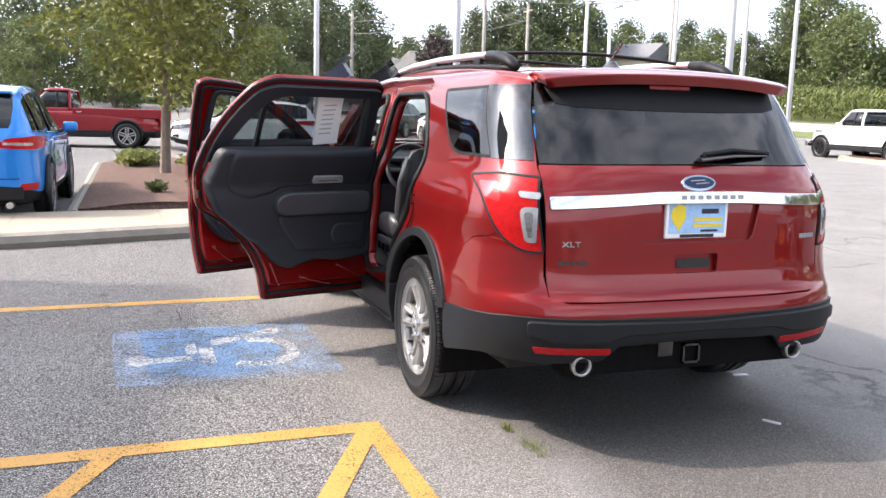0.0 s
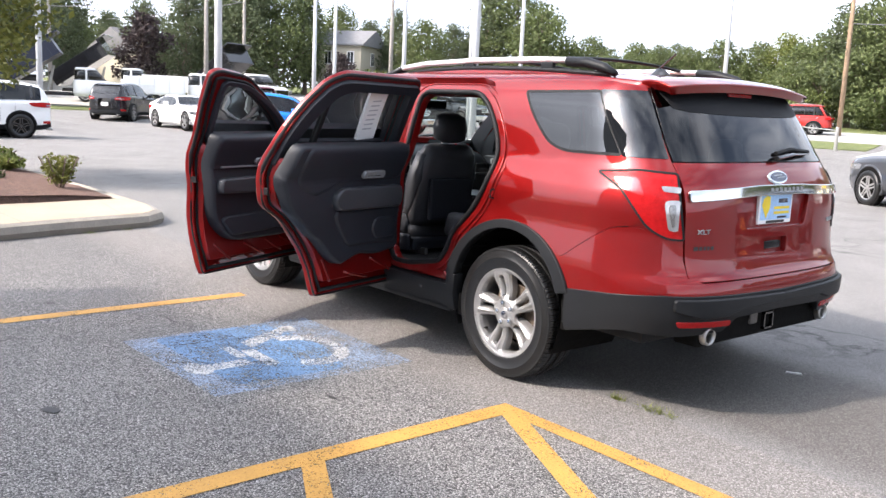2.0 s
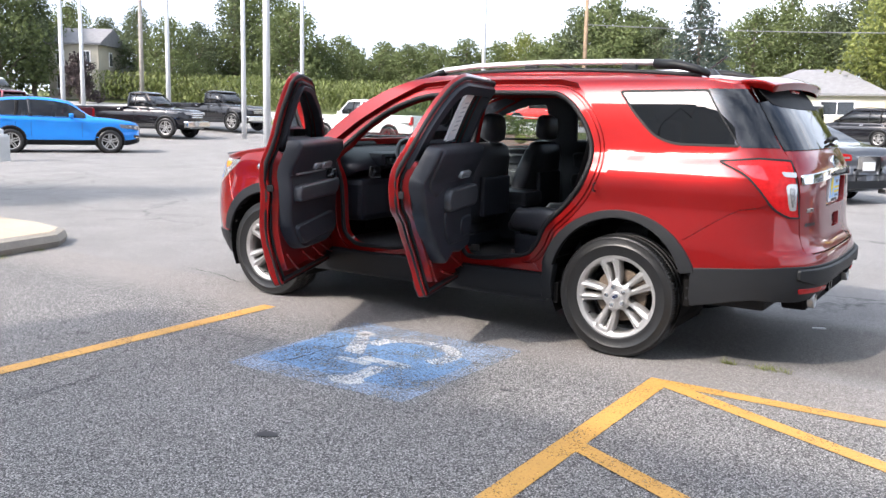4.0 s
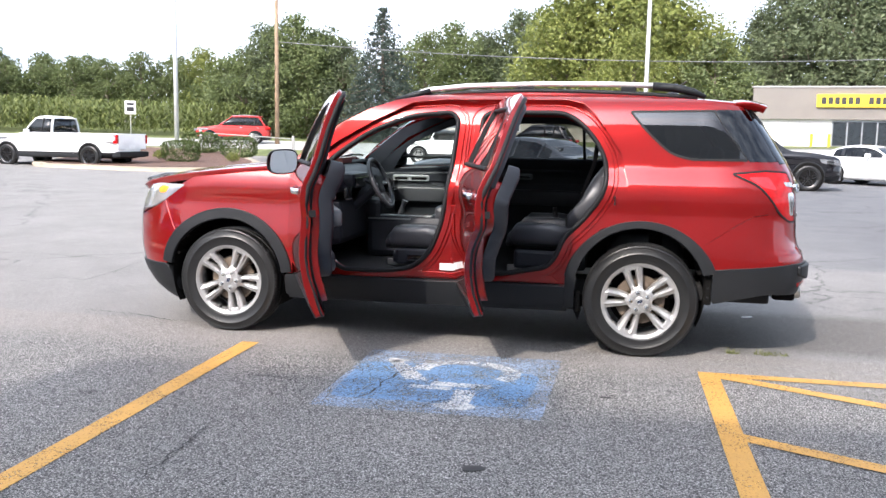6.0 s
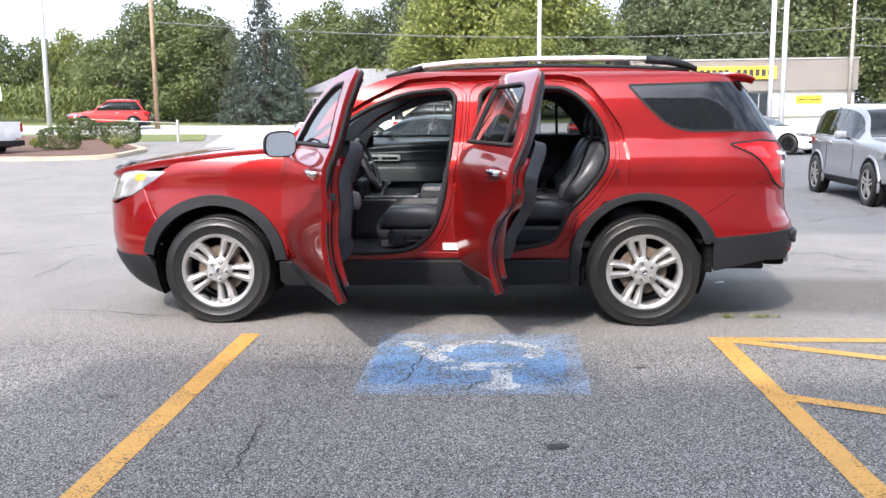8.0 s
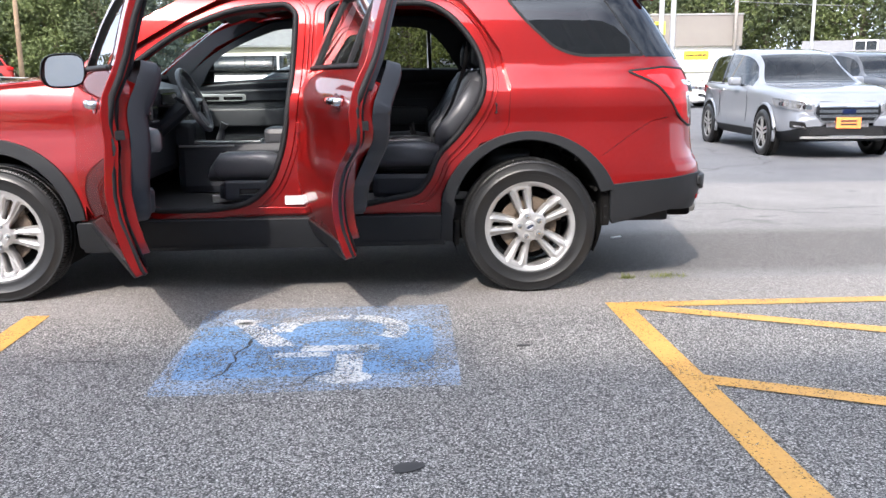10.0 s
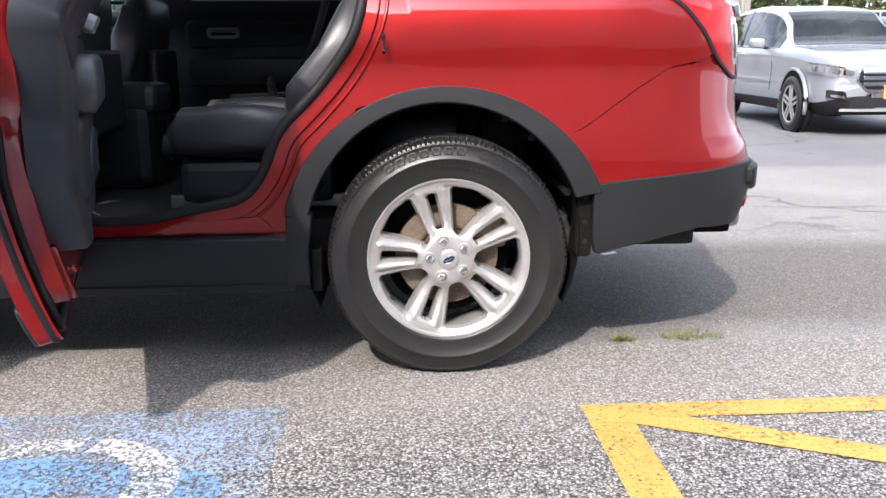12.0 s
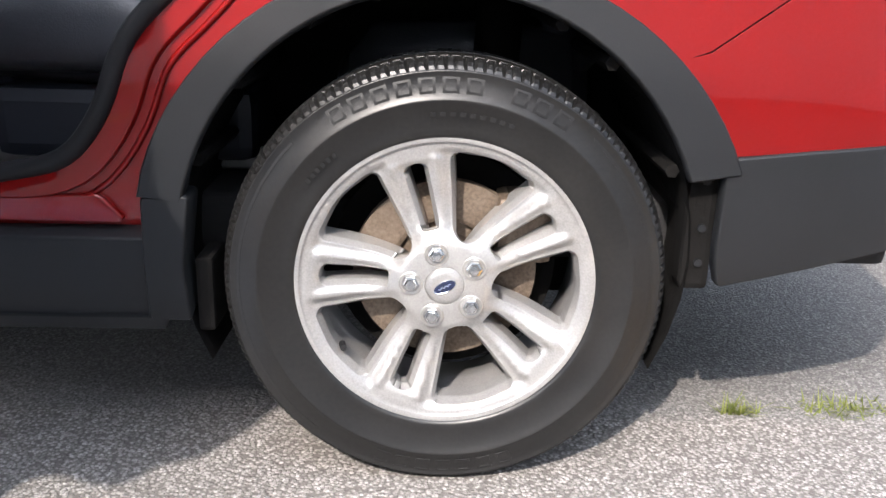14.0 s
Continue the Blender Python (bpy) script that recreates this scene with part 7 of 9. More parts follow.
TREES = [
    (0, -65.0, -16.3, 0.68), (1, -71.5, -13.8, 0.74), (3, -64.0, -9.2, 0.59), (0, -74.2, -6.4, 0.78), (1, -68.3, -2.0, 0.86), (0, -74.2, 2.5, 0.83), (3, -65.9, 5.8, 0.71), (1, -71.3, 10.2, 0.88),
    (0, -64.9, 12.2, 0.75), (0, -71.9, 17.2, 0.74), (4, -56.1, -7.9, 0.67), (4, -58.3, -3.2, 0.71), (4, -55.7, 6.5, 0.72), (1, -79.6, 20.6, 0.52), (0, -82.4, 24.9, 0.54), (0, -73.8, 25.3, 0.59),
    (3, -67.1, 26.0, 0.67), (0, -67.8, 29.2, 0.79), (0, -65.0, 30.4, 0.79), (1, -65.5, 33.7, 0.89), (3, -65.9, 37.0, 0.72), (1, -67.8, 41.5, 0.73), (0, -67.7, 45.3, 0.58), (3, -62.9, 45.2, 0.59),
    (1, -58.2, 44.8, 0.64), (0, -59.7, 49.3, 0.58), (3, -59.2, 52.9, 0.78), (1, -57.1, 55.1, 0.94), (4, -51.5, 52.2, 1.02), (4, -50.8, 58.4, 0.76), (4, -48.8, 62.7, 0.7), (4, -45.8, 64.9, 0.68),
    (4, -50.1, 54.7, 0.65), (4, -47.9, 56.4, 0.61), (4, -45.9, 57.9, 0.57), (1, -43.8, 59.4, 0.45), (4, -41.6, 60.9, 0.68), (4, -39.3, 62.3, 0.74), (4, -36.9, 63.6, 0.71), (2, -34.8, 64.7, 0.55),
    (4, -28.8, 56.5, 0.7), (4, -26.5, 55.4, 0.77), (0, -24.9, 56.1, 0.63), (1, -23.2, 56.8, 0.73), (0, -22.1, 59.3, 0.66), (4, -21.7, 55.2, 0.85), (0, -19.2, 56.1, 0.56), (5, -17.4, 58.7, 0.84),
    (1, -17.4, 75.2, 0.77), (1, -14.9, 77.8, 0.85), (0, -12.5, 80.2, 0.74), (0, -9.0, 80.7, 0.87), (0, -5.1, 73.1, 0.89), (2, -3.1, 63.2, 0.97), (2, -0.1, 63.3, 1.11), (2, 3.3, 65.3, 1.05),
    (2, 6.0, 63.2, 0.85), (2, 1.9, 57.3, 0.65), (4, 7.6, 61.0, 0.9), (3, 12.0, 72.6, 0.72), (3, 13.9, 70.3, 0.93), (0, 16.4, 69.9, 1.06), (3, 18.5, 67.3, 0.92), (0, 21.3, 66.6, 0.98),
    (3, 24.2, 65.8, 0.89), (1, 27.2, 64.8, 1.02), (0, 30.1, 63.7, 0.89), (3, 33.0, 62.4, 0.81), (1, 35.3, 59.0, 0.9), (0, 36.6, 53.8, 0.77), (3, 40.1, 51.6, 0.68)]
for i, (k, x, y, s) in enumerate(TREES):
    if k == 5:
        x, y, s = x * 0.90, y * 0.92, s * 0.95
    if x < -55 and y > 22:
        s *= 0.94
    set_tree((KINDS + [SPRUCE])[k], x, y, s * (0.97 + 0.02 * (i % 4)), i * 67.0)
set_tree(PURPLE, -66, 22, 0.8)
set_tree(PURPLE, -57.5, 35.5, 0.5, 70)


def far_woods():
    """The continuous wood behind everything: clumps of leaves along a belt with an uneven top."""
    line = [(-88.6, -20.6, 8.9), (-89.7, -13.8, 8.4), (-90.3, 1.8, 10.1), (-88.0, 18.8, 9.8), (-86.6, 24.1, 7.1), (-87.6, 21.9, 5.6), (-85.2, 29.1, 6.7), (-82.1, 36.5, 9.6), (-76.6, 46.4, 7.6), (-69.6, 56.1, 7.0), (-63.6, 62.8, 9.2), (-60.4, 65.9, 6.0), (-52.1, 72.7, 5.7), (-54.1, 71.7, 5.2), (-45.0, 77.4, 6.3), (-37.3, 81.2, 7.7), (-31.3, 83.6, 9.1), (-23.3, 86.1, 8.4), (-11.4, 88.5, 9.5), (-5.5, 89.1, 11.3), (9.0, 89.0, 11.2), (14.0, 88.5, 10.8), (19.6, 87.6, 12.0), (26.8, 85.9, 12.2), (39.3, 81.5, 11.9), (52.1, 74.8, 10.6)]
    rng = random.Random(303)
    pts = []
    for a, b in zip(line, line[1:]):
        a, b = Vector(a), Vector(b)
        if (b - a).xy.length < 0.5:
            continue
        for _ in range(max(2, int((b - a).xy.length * 1.5))):
            q = a.lerp(b, rng.random())
            top = q.z * rng.uniform(0.72, 1.02)
            k = 1.0 + rng.uniform(0, 0.07)
            r = rng.uniform(1.0, 1.9)
            c = Vector((q.x * k, q.y * k, 0))
            g = land(c.x, c.y)
            zc = g + (top - r if rng.random() < 0.45 else rng.uniform(0.4, max(0.6, top - r)))
            for _ in range(64):
                d = Vector((rng.gauss(0, 1), rng.gauss(0, 1), rng.gauss(0, 1))).normalized() * (r * rng.uniform(0.6, 1.15))
                pts.append(c + Vector((0, 0, zc)) + d)
    o = leaves("far_woods", pts, 0.62, LEAF_W, None, rng)
    tagged(o, "continuous dull green wood behind the fields", "wood", kind="stuff")


far_woods()


def corn_field():
    """Rows of corn in leaf, one mass."""
    rng = random.Random(77)
    pts = []
    V, F = [], []
    a, b = Vector((-64, 37.5)), Vector((-24.5, 52.5))
    d = (b - a).normalized()
    n = Vector((-d.y, d.x))
    L = (b - a).length
    for row in range(9):
        for i in range(int(L / 0.32)):
            q = a + d * (i * 0.32 + rng.uniform(-0.08, 0.08)) + n * (row * 0.75 + rng.uniform(-0.1, 0.1))
            z0 = land(q.x, q.y)
            h = rng.uniform(2.1, 2.55)
            for j in range(7):
                az = rng.uniform(0, 2 * math.pi)
                zb = z0 + h * (0.12 + 0.13 * j)
                o = Vector((math.cos(az), math.sin(az), 0))
                w = Vector((-o.y, o.x, 0)) * 0.05
                l = rng.uniform(0.35, 0.6)
                p0 = Vector((q.x, q.y, zb))
                p1 = p0 + o * l * 0.55 + Vector((0, 0, 0.28))
                p2 = p0 + o * l + Vector((0, 0, 0.10))
                k = len(V)
                V += [tuple(p0 - w), tuple(p0 + w), tuple(p1 + w), tuple(p1 - w), tuple(p2)]
                F += [(k, k + 1, k + 2, k + 3), (k + 3, k + 2, k + 4)]
    me = bpy.data.meshes.new("corn_field")
    me.from_pydata(V, [], F)
    me.materials.append(STRAW)
    tagged(new("corn_field", me), "dense green standing corn behind the road", "corn", kind="stuff")


corn_field()


def weed_tufts():
    rng = random.Random(9)
    for i, (x, y, r) in enumerate(((2.30, -0.68, 0.085), (2.05, -0.70, 0.03), (-4.62, -1.35, 0.12), (-4.70, -0.9, 0.10))):
        V, F = [], []
        for _ in range(int(60 + 700 * r)):
            a, q = rng.uniform(0, 6.28), r * rng.random() ** 0.7
            p = Vector((x + q * math.cos(a) * 1.6, y + q * math.sin(a) * 0.6, 0))
            o = Vector((rng.gauss(0, 1), rng.gauss(0, 1), rng.uniform(0.3, 1.4))).normalized() * rng.uniform(0.02, 0.055)
            w = Vector((-o.y, o.x, 0)).normalized() * 0.0022
            k = len(V)
            V += [tuple(p - w), tuple(p + w), tuple(p + o)]
            F.append((k, k + 1, k + 2))
        me = bpy.data.meshes.new("weed_tuft")
        me.from_pydata(V, [], F)
        me.materials.append(LEAF_C)
        tagged(new("weed_tuft", me), "thin green weeds in a pavement crack", "weeds", kind="stuff")


weed_tufts()
TAR = mat("dark_crack", (0.025, 0.024, 0.023), rough=0.95, var=0.3, scale=20)


def asphalt_crack(seed, pts, w):
    """A dark crack that wanders along a few points, thinning towards its ends."""
    rng = random.Random(seed)
    line = []
    for (ax, ay), (bx, by) in zip(pts, pts[1:]):
        k = max(3, int(math.hypot(bx - ax, by - ay) / 0.035))
        for q in range(k):
            f = q / k
            line.append((ax + (bx - ax) * f + rng.gauss(0, 0.008), ay + (by - ay) * f + rng.gauss(0, 0.008)))
    V, F = [], []
    n = len(line)
    for q, (x, y) in enumerate(line):
        x2, y2 = line[min(q + 1, n - 1)]
        x1, y1 = line[max(q - 1, 0)]
        d = max(1e-5, math.hypot(x2 - x1, y2 - y1))
        h = w * math.sin(math.pi * (q + 0.5) / n) ** 0.5 * rng.uniform(0.4, 1.0) / 2
        V += [(x - (y2 - y1) / d * h, y + (x2 - x1) / d * h, 0.0085), (x + (y2 - y1) / d * h, y - (x2 - x1) / d * h, 0.0085)]
    F = [(2 * q, 2 * q + 1, 2 * q + 3, 2 * q + 2) for q in range(n - 1)]
    me = bpy.data.meshes.new("asphalt_crack")
    me.from_pydata(V, [], F)
    me.materials.append(TAR)
    tagged(new("asphalt_crack", me), "thin dark crack in the worn asphalt", "crack", group="asphalt cracks")


for k, (w, pts) in enumerate(((0.016, ((-0.06, -2.36), (-0.01, -2.18), (0.0, -2.02), (0.02, -1.88), (0.05, -1.66))), (0.012, ((0.30, -2.42), (0.37, -2.29), (0.43, -2.21))), (0.014, ((-0.57, -3.6), (-0.59, -3.2), (-0.61, -3.04), (-0.60, -2.8))),
                              (0.014, ((-4.6, 0.1), (-4.27, 0.26), (-3.94, 0.70), (-3.65, 0.63), (-3.67, 1.13), (-3.82, 1.97))), (0.016, ((-2.9, -0.6), (-2.34, -0.67), (-1.99, -0.79), (-1.6, -0.78))), (0.010, ((-0.80, -2.06), (-0.50, -2.04), (-0.28, -1.97))),
                              (0.02, ((2.6, 1.9), (4.2, 1.75), (6.0, 1.95), (8.5, 1.7))), (0.02, ((5.2, 3.6), (7.0, 3.3), (9.5, 3.7))), (0.018, ((-9.5, 2.2), (-7.2, 1.6), (-5.4, 2.1), (-3.8, 1.97))), (0.02, ((-10.0, 6.5), (-6.0, 5.8), (-2.0, 6.4), (2.0, 5.9))))):
    asphalt_crack(60 + k, pts, w)
FLECK = mat("pale_litter", (0.6, 0.6, 0.58), rough=0.7, var=0.1)
for i, (x, y, sx, sy, r) in enumerate(((0.72, -3.16, 0.055, 0.035, 20), (1.25, -1.96, 0.035, 0.012, 10))):
    o = panel("tar_spot", rounded([(-sx, -sy * 0.6), (-sx * 0.2, -sy), (sx, -sy * 0.5), (sx * 0.8, sy * 0.6), (0, sy), (-sx * 0.8, sy * 0.7)], 0.03), [], lambda u, v, e=0.0: (Vector((u, v, 0.004 + e)), Vector((0, 0, 1))), BLACKBAR, None, rings=((0, 0.004),), step=0.1)
    o.matrix_world = pose(x, y, 0.002, 0, 0, r)
    tagged(o, "small dark tar spot on asphalt", "tar spot", group="tar spots")
for i, (x, y, r) in enumerate(((2.315, 0.605, 30), (1.603, 0.976, 80))):
    b = bm_box((-0.045, -0.012, 0), (0.045, 0.012, 0.008), 0.003)
    tagged(obj("litter_scrap", b, FLECK), "small pale scrap of litter on asphalt", "litter", group="litter").matrix_world = pose(x, y, 0, 0, 0, r)

# ---- poles and wires ----
POLEW = mat("white_painted_pole", (0.50, 0.51, 0.52), rough=0.45, var=0.08, scale=3, fine=40)
BASEW = mat("pale_base_concrete", (0.44, 0.44, 0.43), rough=0.85, var=0.18, scale=4, fine=60, bump=0.3)
WOOD = mat("weathered_pole_wood", (0.24, 0.17, 0.11), rough=0.9, var=0.3, scale=4, fine=60, bump=0.4, bscale=30)
GREYW = mat("grey_wood", (0.26, 0.24, 0.22), rough=0.9, var=0.3, scale=4, fine=60)
WIRE = mat("grey_cable", (0.16, 0.16, 0.17), rough=0.6, var=0.1)


def light_pole(x, y, h=9.0, r=0.085, base=True, head=None):
    e = empty("light_pole", "tall white light pole on a concrete base" if base else "slender white light pole", "light pole", group="light poles")
    part("pole", bm_tube([(0, 0, 0.0), (0, 0, h * 0.5), (0, 0, h)], r, 10, taper=[1.15, 1.0, 0.8]), POLEW, e, smooth=True)
    if base:
        part("concrete_base", bm_lathe([(0.32, 0), (0.32, 0.62), (0.29, 0.68), (0.0, 0.68)], 24), BASEW, e, "round pale concrete pole base")
        part("base_cover", bm_lathe([(0.19, 0.68), (0.19, 0.79), (0.10, 0.84)], 16), POLEW, e)
    if head == "T":
        part("lamp_arm", bm_box((-1.1, -0.12, h - 0.05), (1.1, 0.12, h + 0.08), 0.03), POLEW, e)
    elif head:
        part("lamp_arm", bm_tube([(0, 0, h - 0.1), (head * 0.9, 0, h + 0.08)], 0.05, 6), POLEW, e)
        part("lamp_head", bm_box((head * 0.8 - 0.35, -0.15, h), (head * 0.8 + 0.35, 0.15, h + 0.14), 0.04), POLEW, e)
    else:
        for s in (-1, 1):
            part("lamp_head", bm_box((s * 0.55 - 0.28, -0.17, h - 0.02), (s * 0.55 + 0.28, 0.17, h + 0.13), 0.04), POLEW, e)
        part("lamp_arm", bm_tube([(-0.4, 0, h), (0.4, 0, h)], 0.04, 6), POLEW, e)
    e.location = (x, y, land(x, y))
    return e


for x, y, h, r, b, hd in ((-18.55, 6.60, 9.5, 0.10, True, None), (-17.7, 15.4, 10, 0.11, False, None), (-21.0, 20.7, 10, 0.075, True, None), (-22.6, 37.4, 12.5, 0.11, False, None), (2.0, 27.0, 10, 0.075, False, None),
                          (11.3, 29.4, 11, 0.095, True, None), (12.4, 31.4, 11, 0.10, True, None), (-38.0, 21.3, 7.2, 0.11, False, 1), (-31.3, 22.5, 9, 0.10, False, None), (-28.84, 4.58, 9.5, 0.10, True, None), (-46, 3.2, 6.0, 0.12, False, "T"),
                          (-41, 24.5, 7.0, 0.11, False, 1), (-26.5, 22.8, 10, 0.10, False, None), (22.5, 40, 9.5, 0.08, False, "T")):
    light_pole(x, y, h, r, b, hd)
UTIL = [(-20.2, 45.7, 11, WOOD), (-45.2, 18.2, 9.5, GREYW), (-58, 27, 8.5, GREYW), (-44, 30.8, 9.5, GREYW), (-62, 14, 7.5, GREYW), (25, 57, 10, GREYW)]
for x, y, h, m in UTIL:
    e = empty("utility_pole", "weathered wooden utility pole with crossarm", "utility pole", group="utility poles")
    part("pole", bm_tube([(0, 0, -0.2), (0, 0, h)], 0.14, 8, taper=[1.1, 0.75]), m, e, smooth=True)
    part("crossarm", bm_box((-0.8, -0.06, h - 0.6), (0.8, 0.06, h - 0.48), 0.01), m, e)
    e.location = (x, y, land(x, y))


def cable(a, b, sag, r=0.025):
    pts = []
    for i in range(15):
        t = i / 14
        p = Vector(a).lerp(Vector(b), t)
        p.z -= sag * 4 * t * (1 - t)
        pts.append(p)
    tagged(obj("overhead_cable", bm_tube(pts, r, 4), WIRE), "thin grey overhead cable between poles", "cable", group="cables")


for dz in (0.0, 0.9):
    cable((-110, 22, 10.5 - dz), (-58, 27, 9.6 - dz), 0.8)
    cable((-58, 27, 9.6 - dz), (-45.2, 18.2, 9.4 - dz), 0.5)
    cable((-45.2, 18.2, 9.4 - dz), (-44, 30.8, 10.2 - dz), 0.5)
    cable((-62, 14, 8.2 - dz), (-45.2, 18.2, 9.4 - dz), 0.6)
cable((-44, 30.8, 10.4), (-20.2, 45.7, 11.6), 0.5)
cable((-20.2, 45.7, 11.6), (25, 57, 11.8), 0.8)
cable((-20.2, 45.7, 7.2), (25, 57, 7.4), 0.8)
cable((25, 57, 8.0), (70, 52, 8.5), 0.8)
cable((25, 57, 6.2), (70, 52, 6.5), 0.8)

# ---- the other vehicles ----
DARKGLASS = glass("dark_car_glass", (0.10, 0.115, 0.12), ior=1.55, dust=0.02)
P_BLUE = paint("bright_blue_paint", (0.012, 0.20, 0.62), metal=0.25)
P_RED = paint("dark_red_paint", (0.22, 0.010, 0.014), metal=0.35)
P_WHITE = paint("white_paint", (0.78, 0.78, 0.77), metal=0.0)
P_BLACK = paint("black_paint", (0.010, 0.010, 0.012), metal=0.2)
P_GREY = paint("dark_grey_paint", (0.060, 0.064, 0.072), metal=0.4)
P_SILVER = paint("silver_paint", (0.225, 0.238, 0.262), metal=0.45, rough=0.36)
P_MAROON = paint("maroon_paint", (0.13, 0.02, 0.03), metal=0.3)
P_BRICKRED = paint("faded_red_paint", (0.42, 0.035, 0.03), metal=0.1)
HEADLENS = mat("clear_headlight", (0.16, 0.165, 0.175), rough=0.06, metal=0.0, var=0.25, scale=30, fine=150, coat=1.0)
ORANGE = mat("orange_card", (0.80, 0.22, 0.05), rough=0.6, var=0.08)


def ring_at(bm, x0, x1, w, z, n=4.5, seg=40, crown=0.0):
    cx, a = (x0 + x1) / 2, (x1 - x0) / 2
    out = []
    for i in range(seg):
        t = 2 * math.pi * i / seg
        c, s = math.cos(t), math.sin(t)
        q = (abs(c) ** n + abs(s) ** n) ** (-1 / n)
        out.append(bm.verts.new((cx + a * q * c, w * q * s, z)))
    return out


def stack(levels, n=4.5, seg=40, cap=True):
    """A closed body from level outlines (front x, rear x, half width, z)."""
    bm = bmesh.new()
    rings = [ring_at(bm, *lv, n=n, seg=seg) for lv in levels]
    for a, b in zip(rings, rings[1:]):
        for i in range(seg):
            j = (i + 1) % seg
            bm.faces.new((a[i], a[j], b[j], b[i]))
    bm.faces.new(rings[0][::-1])
    bm.faces.new(rings[-1])
    bmesh.ops.recalc_face_normals(bm, faces=bm.faces[:])
    return bm


WHEELS = {}


def small_wheel(parent, x, s, y, R, material):
    key = (round(R, 3), material.name)
    if key not in WHEELS:
        t = bm_lathe([(R * 0.66, -0.09), (R * 0.69, -0.108), (R * 0.86, -0.115), (R * 0.965, -0.098), (R, -0.06), (R, 0.08), (R * 0.9, 0.11), (R * 0.66, 0.10)], 32)
        t.transform(Matrix.Rotation(radians(90), 4, "X") @ Matrix.Diagonal((1, 1, -1, 1)))
        bmesh.ops.recalc_face_normals(t, faces=t.faces[:])
        me = bpy.data.meshes.new("wheel")
        for f in t.faces:
            f.smooth = True
        t.to_mesh(me)
        t.free()
        me.materials.append(RUBBER)
        d = bmesh.new()
        bm_lathe([(R * 0.62, -0.095), (R * 0.68, -0.103), (R * 0.68, -0.06), (R * 0.60, 0.02)], 32, bm=d)
        bm_lathe([(0.0, -0.092), (R * 0.14, -0.092), (R * 0.16, -0.07)], 16, bm=d)
        d.transform(Matrix.Rotation(radians(90), 4, "X") @ Matrix.Diagonal((1, 1, -1, 1)))
        for k in range(5):
            for off in (-0.16, 0.16):
                a = 2 * math.pi * k / 5 + 0.3
                ca, sa = math.cos(a), math.sin(a)
                m = Matrix(((ca, 0, -sa, 0), (0, 1, 0, 0), (sa, 0, ca, 0), (0, 0, 0, 1)))
                bm_box((R * 0.10, -0.098, R * off * 0.55 - R * 0.045), (R * 0.655, -0.070, R * off * 0.55 + R * 0.045), 0.0, bm=d, m=m)
        bmesh.ops.recalc_face_normals(d, faces=d.faces[:])
        rm = bpy.data.meshes.new("rim")
        d.to_mesh(rm)
        d.free()
        rm.materials.append(material)
        k = bm_cyl(R * 0.64, R * 0.64, 0.02, pose(0, 0.0, 0, 90), 24)
        dm = bpy.data.meshes.new("brake_disc")
        k.to_mesh(dm)
        k.free()
        dm.materials.append(LINER)
        WHEELS[key] = (me, rm, dm)
    me, rm, dm = WHEELS[key]
    w = new("wheel", me)
    w.parent = parent
    for nm, q in (("rim", rm), ("brake_disc", dm)):
        o = new(nm, q)
        o.parent = w
    w.matrix_basis = pose(x, s * y, R * 0.985, 0, 0, 0 if s < 0 else 180)
    return w


def box_part(name, a, b, material, parent, bevel=0.015, label=""):
    a2 = [min(p, q) for p, q in zip(a, b)]
    b2 = [max(p, q) for p, q in zip(a, b)]
    return part(name, bm_box(a2, b2, bevel), material, parent, label)


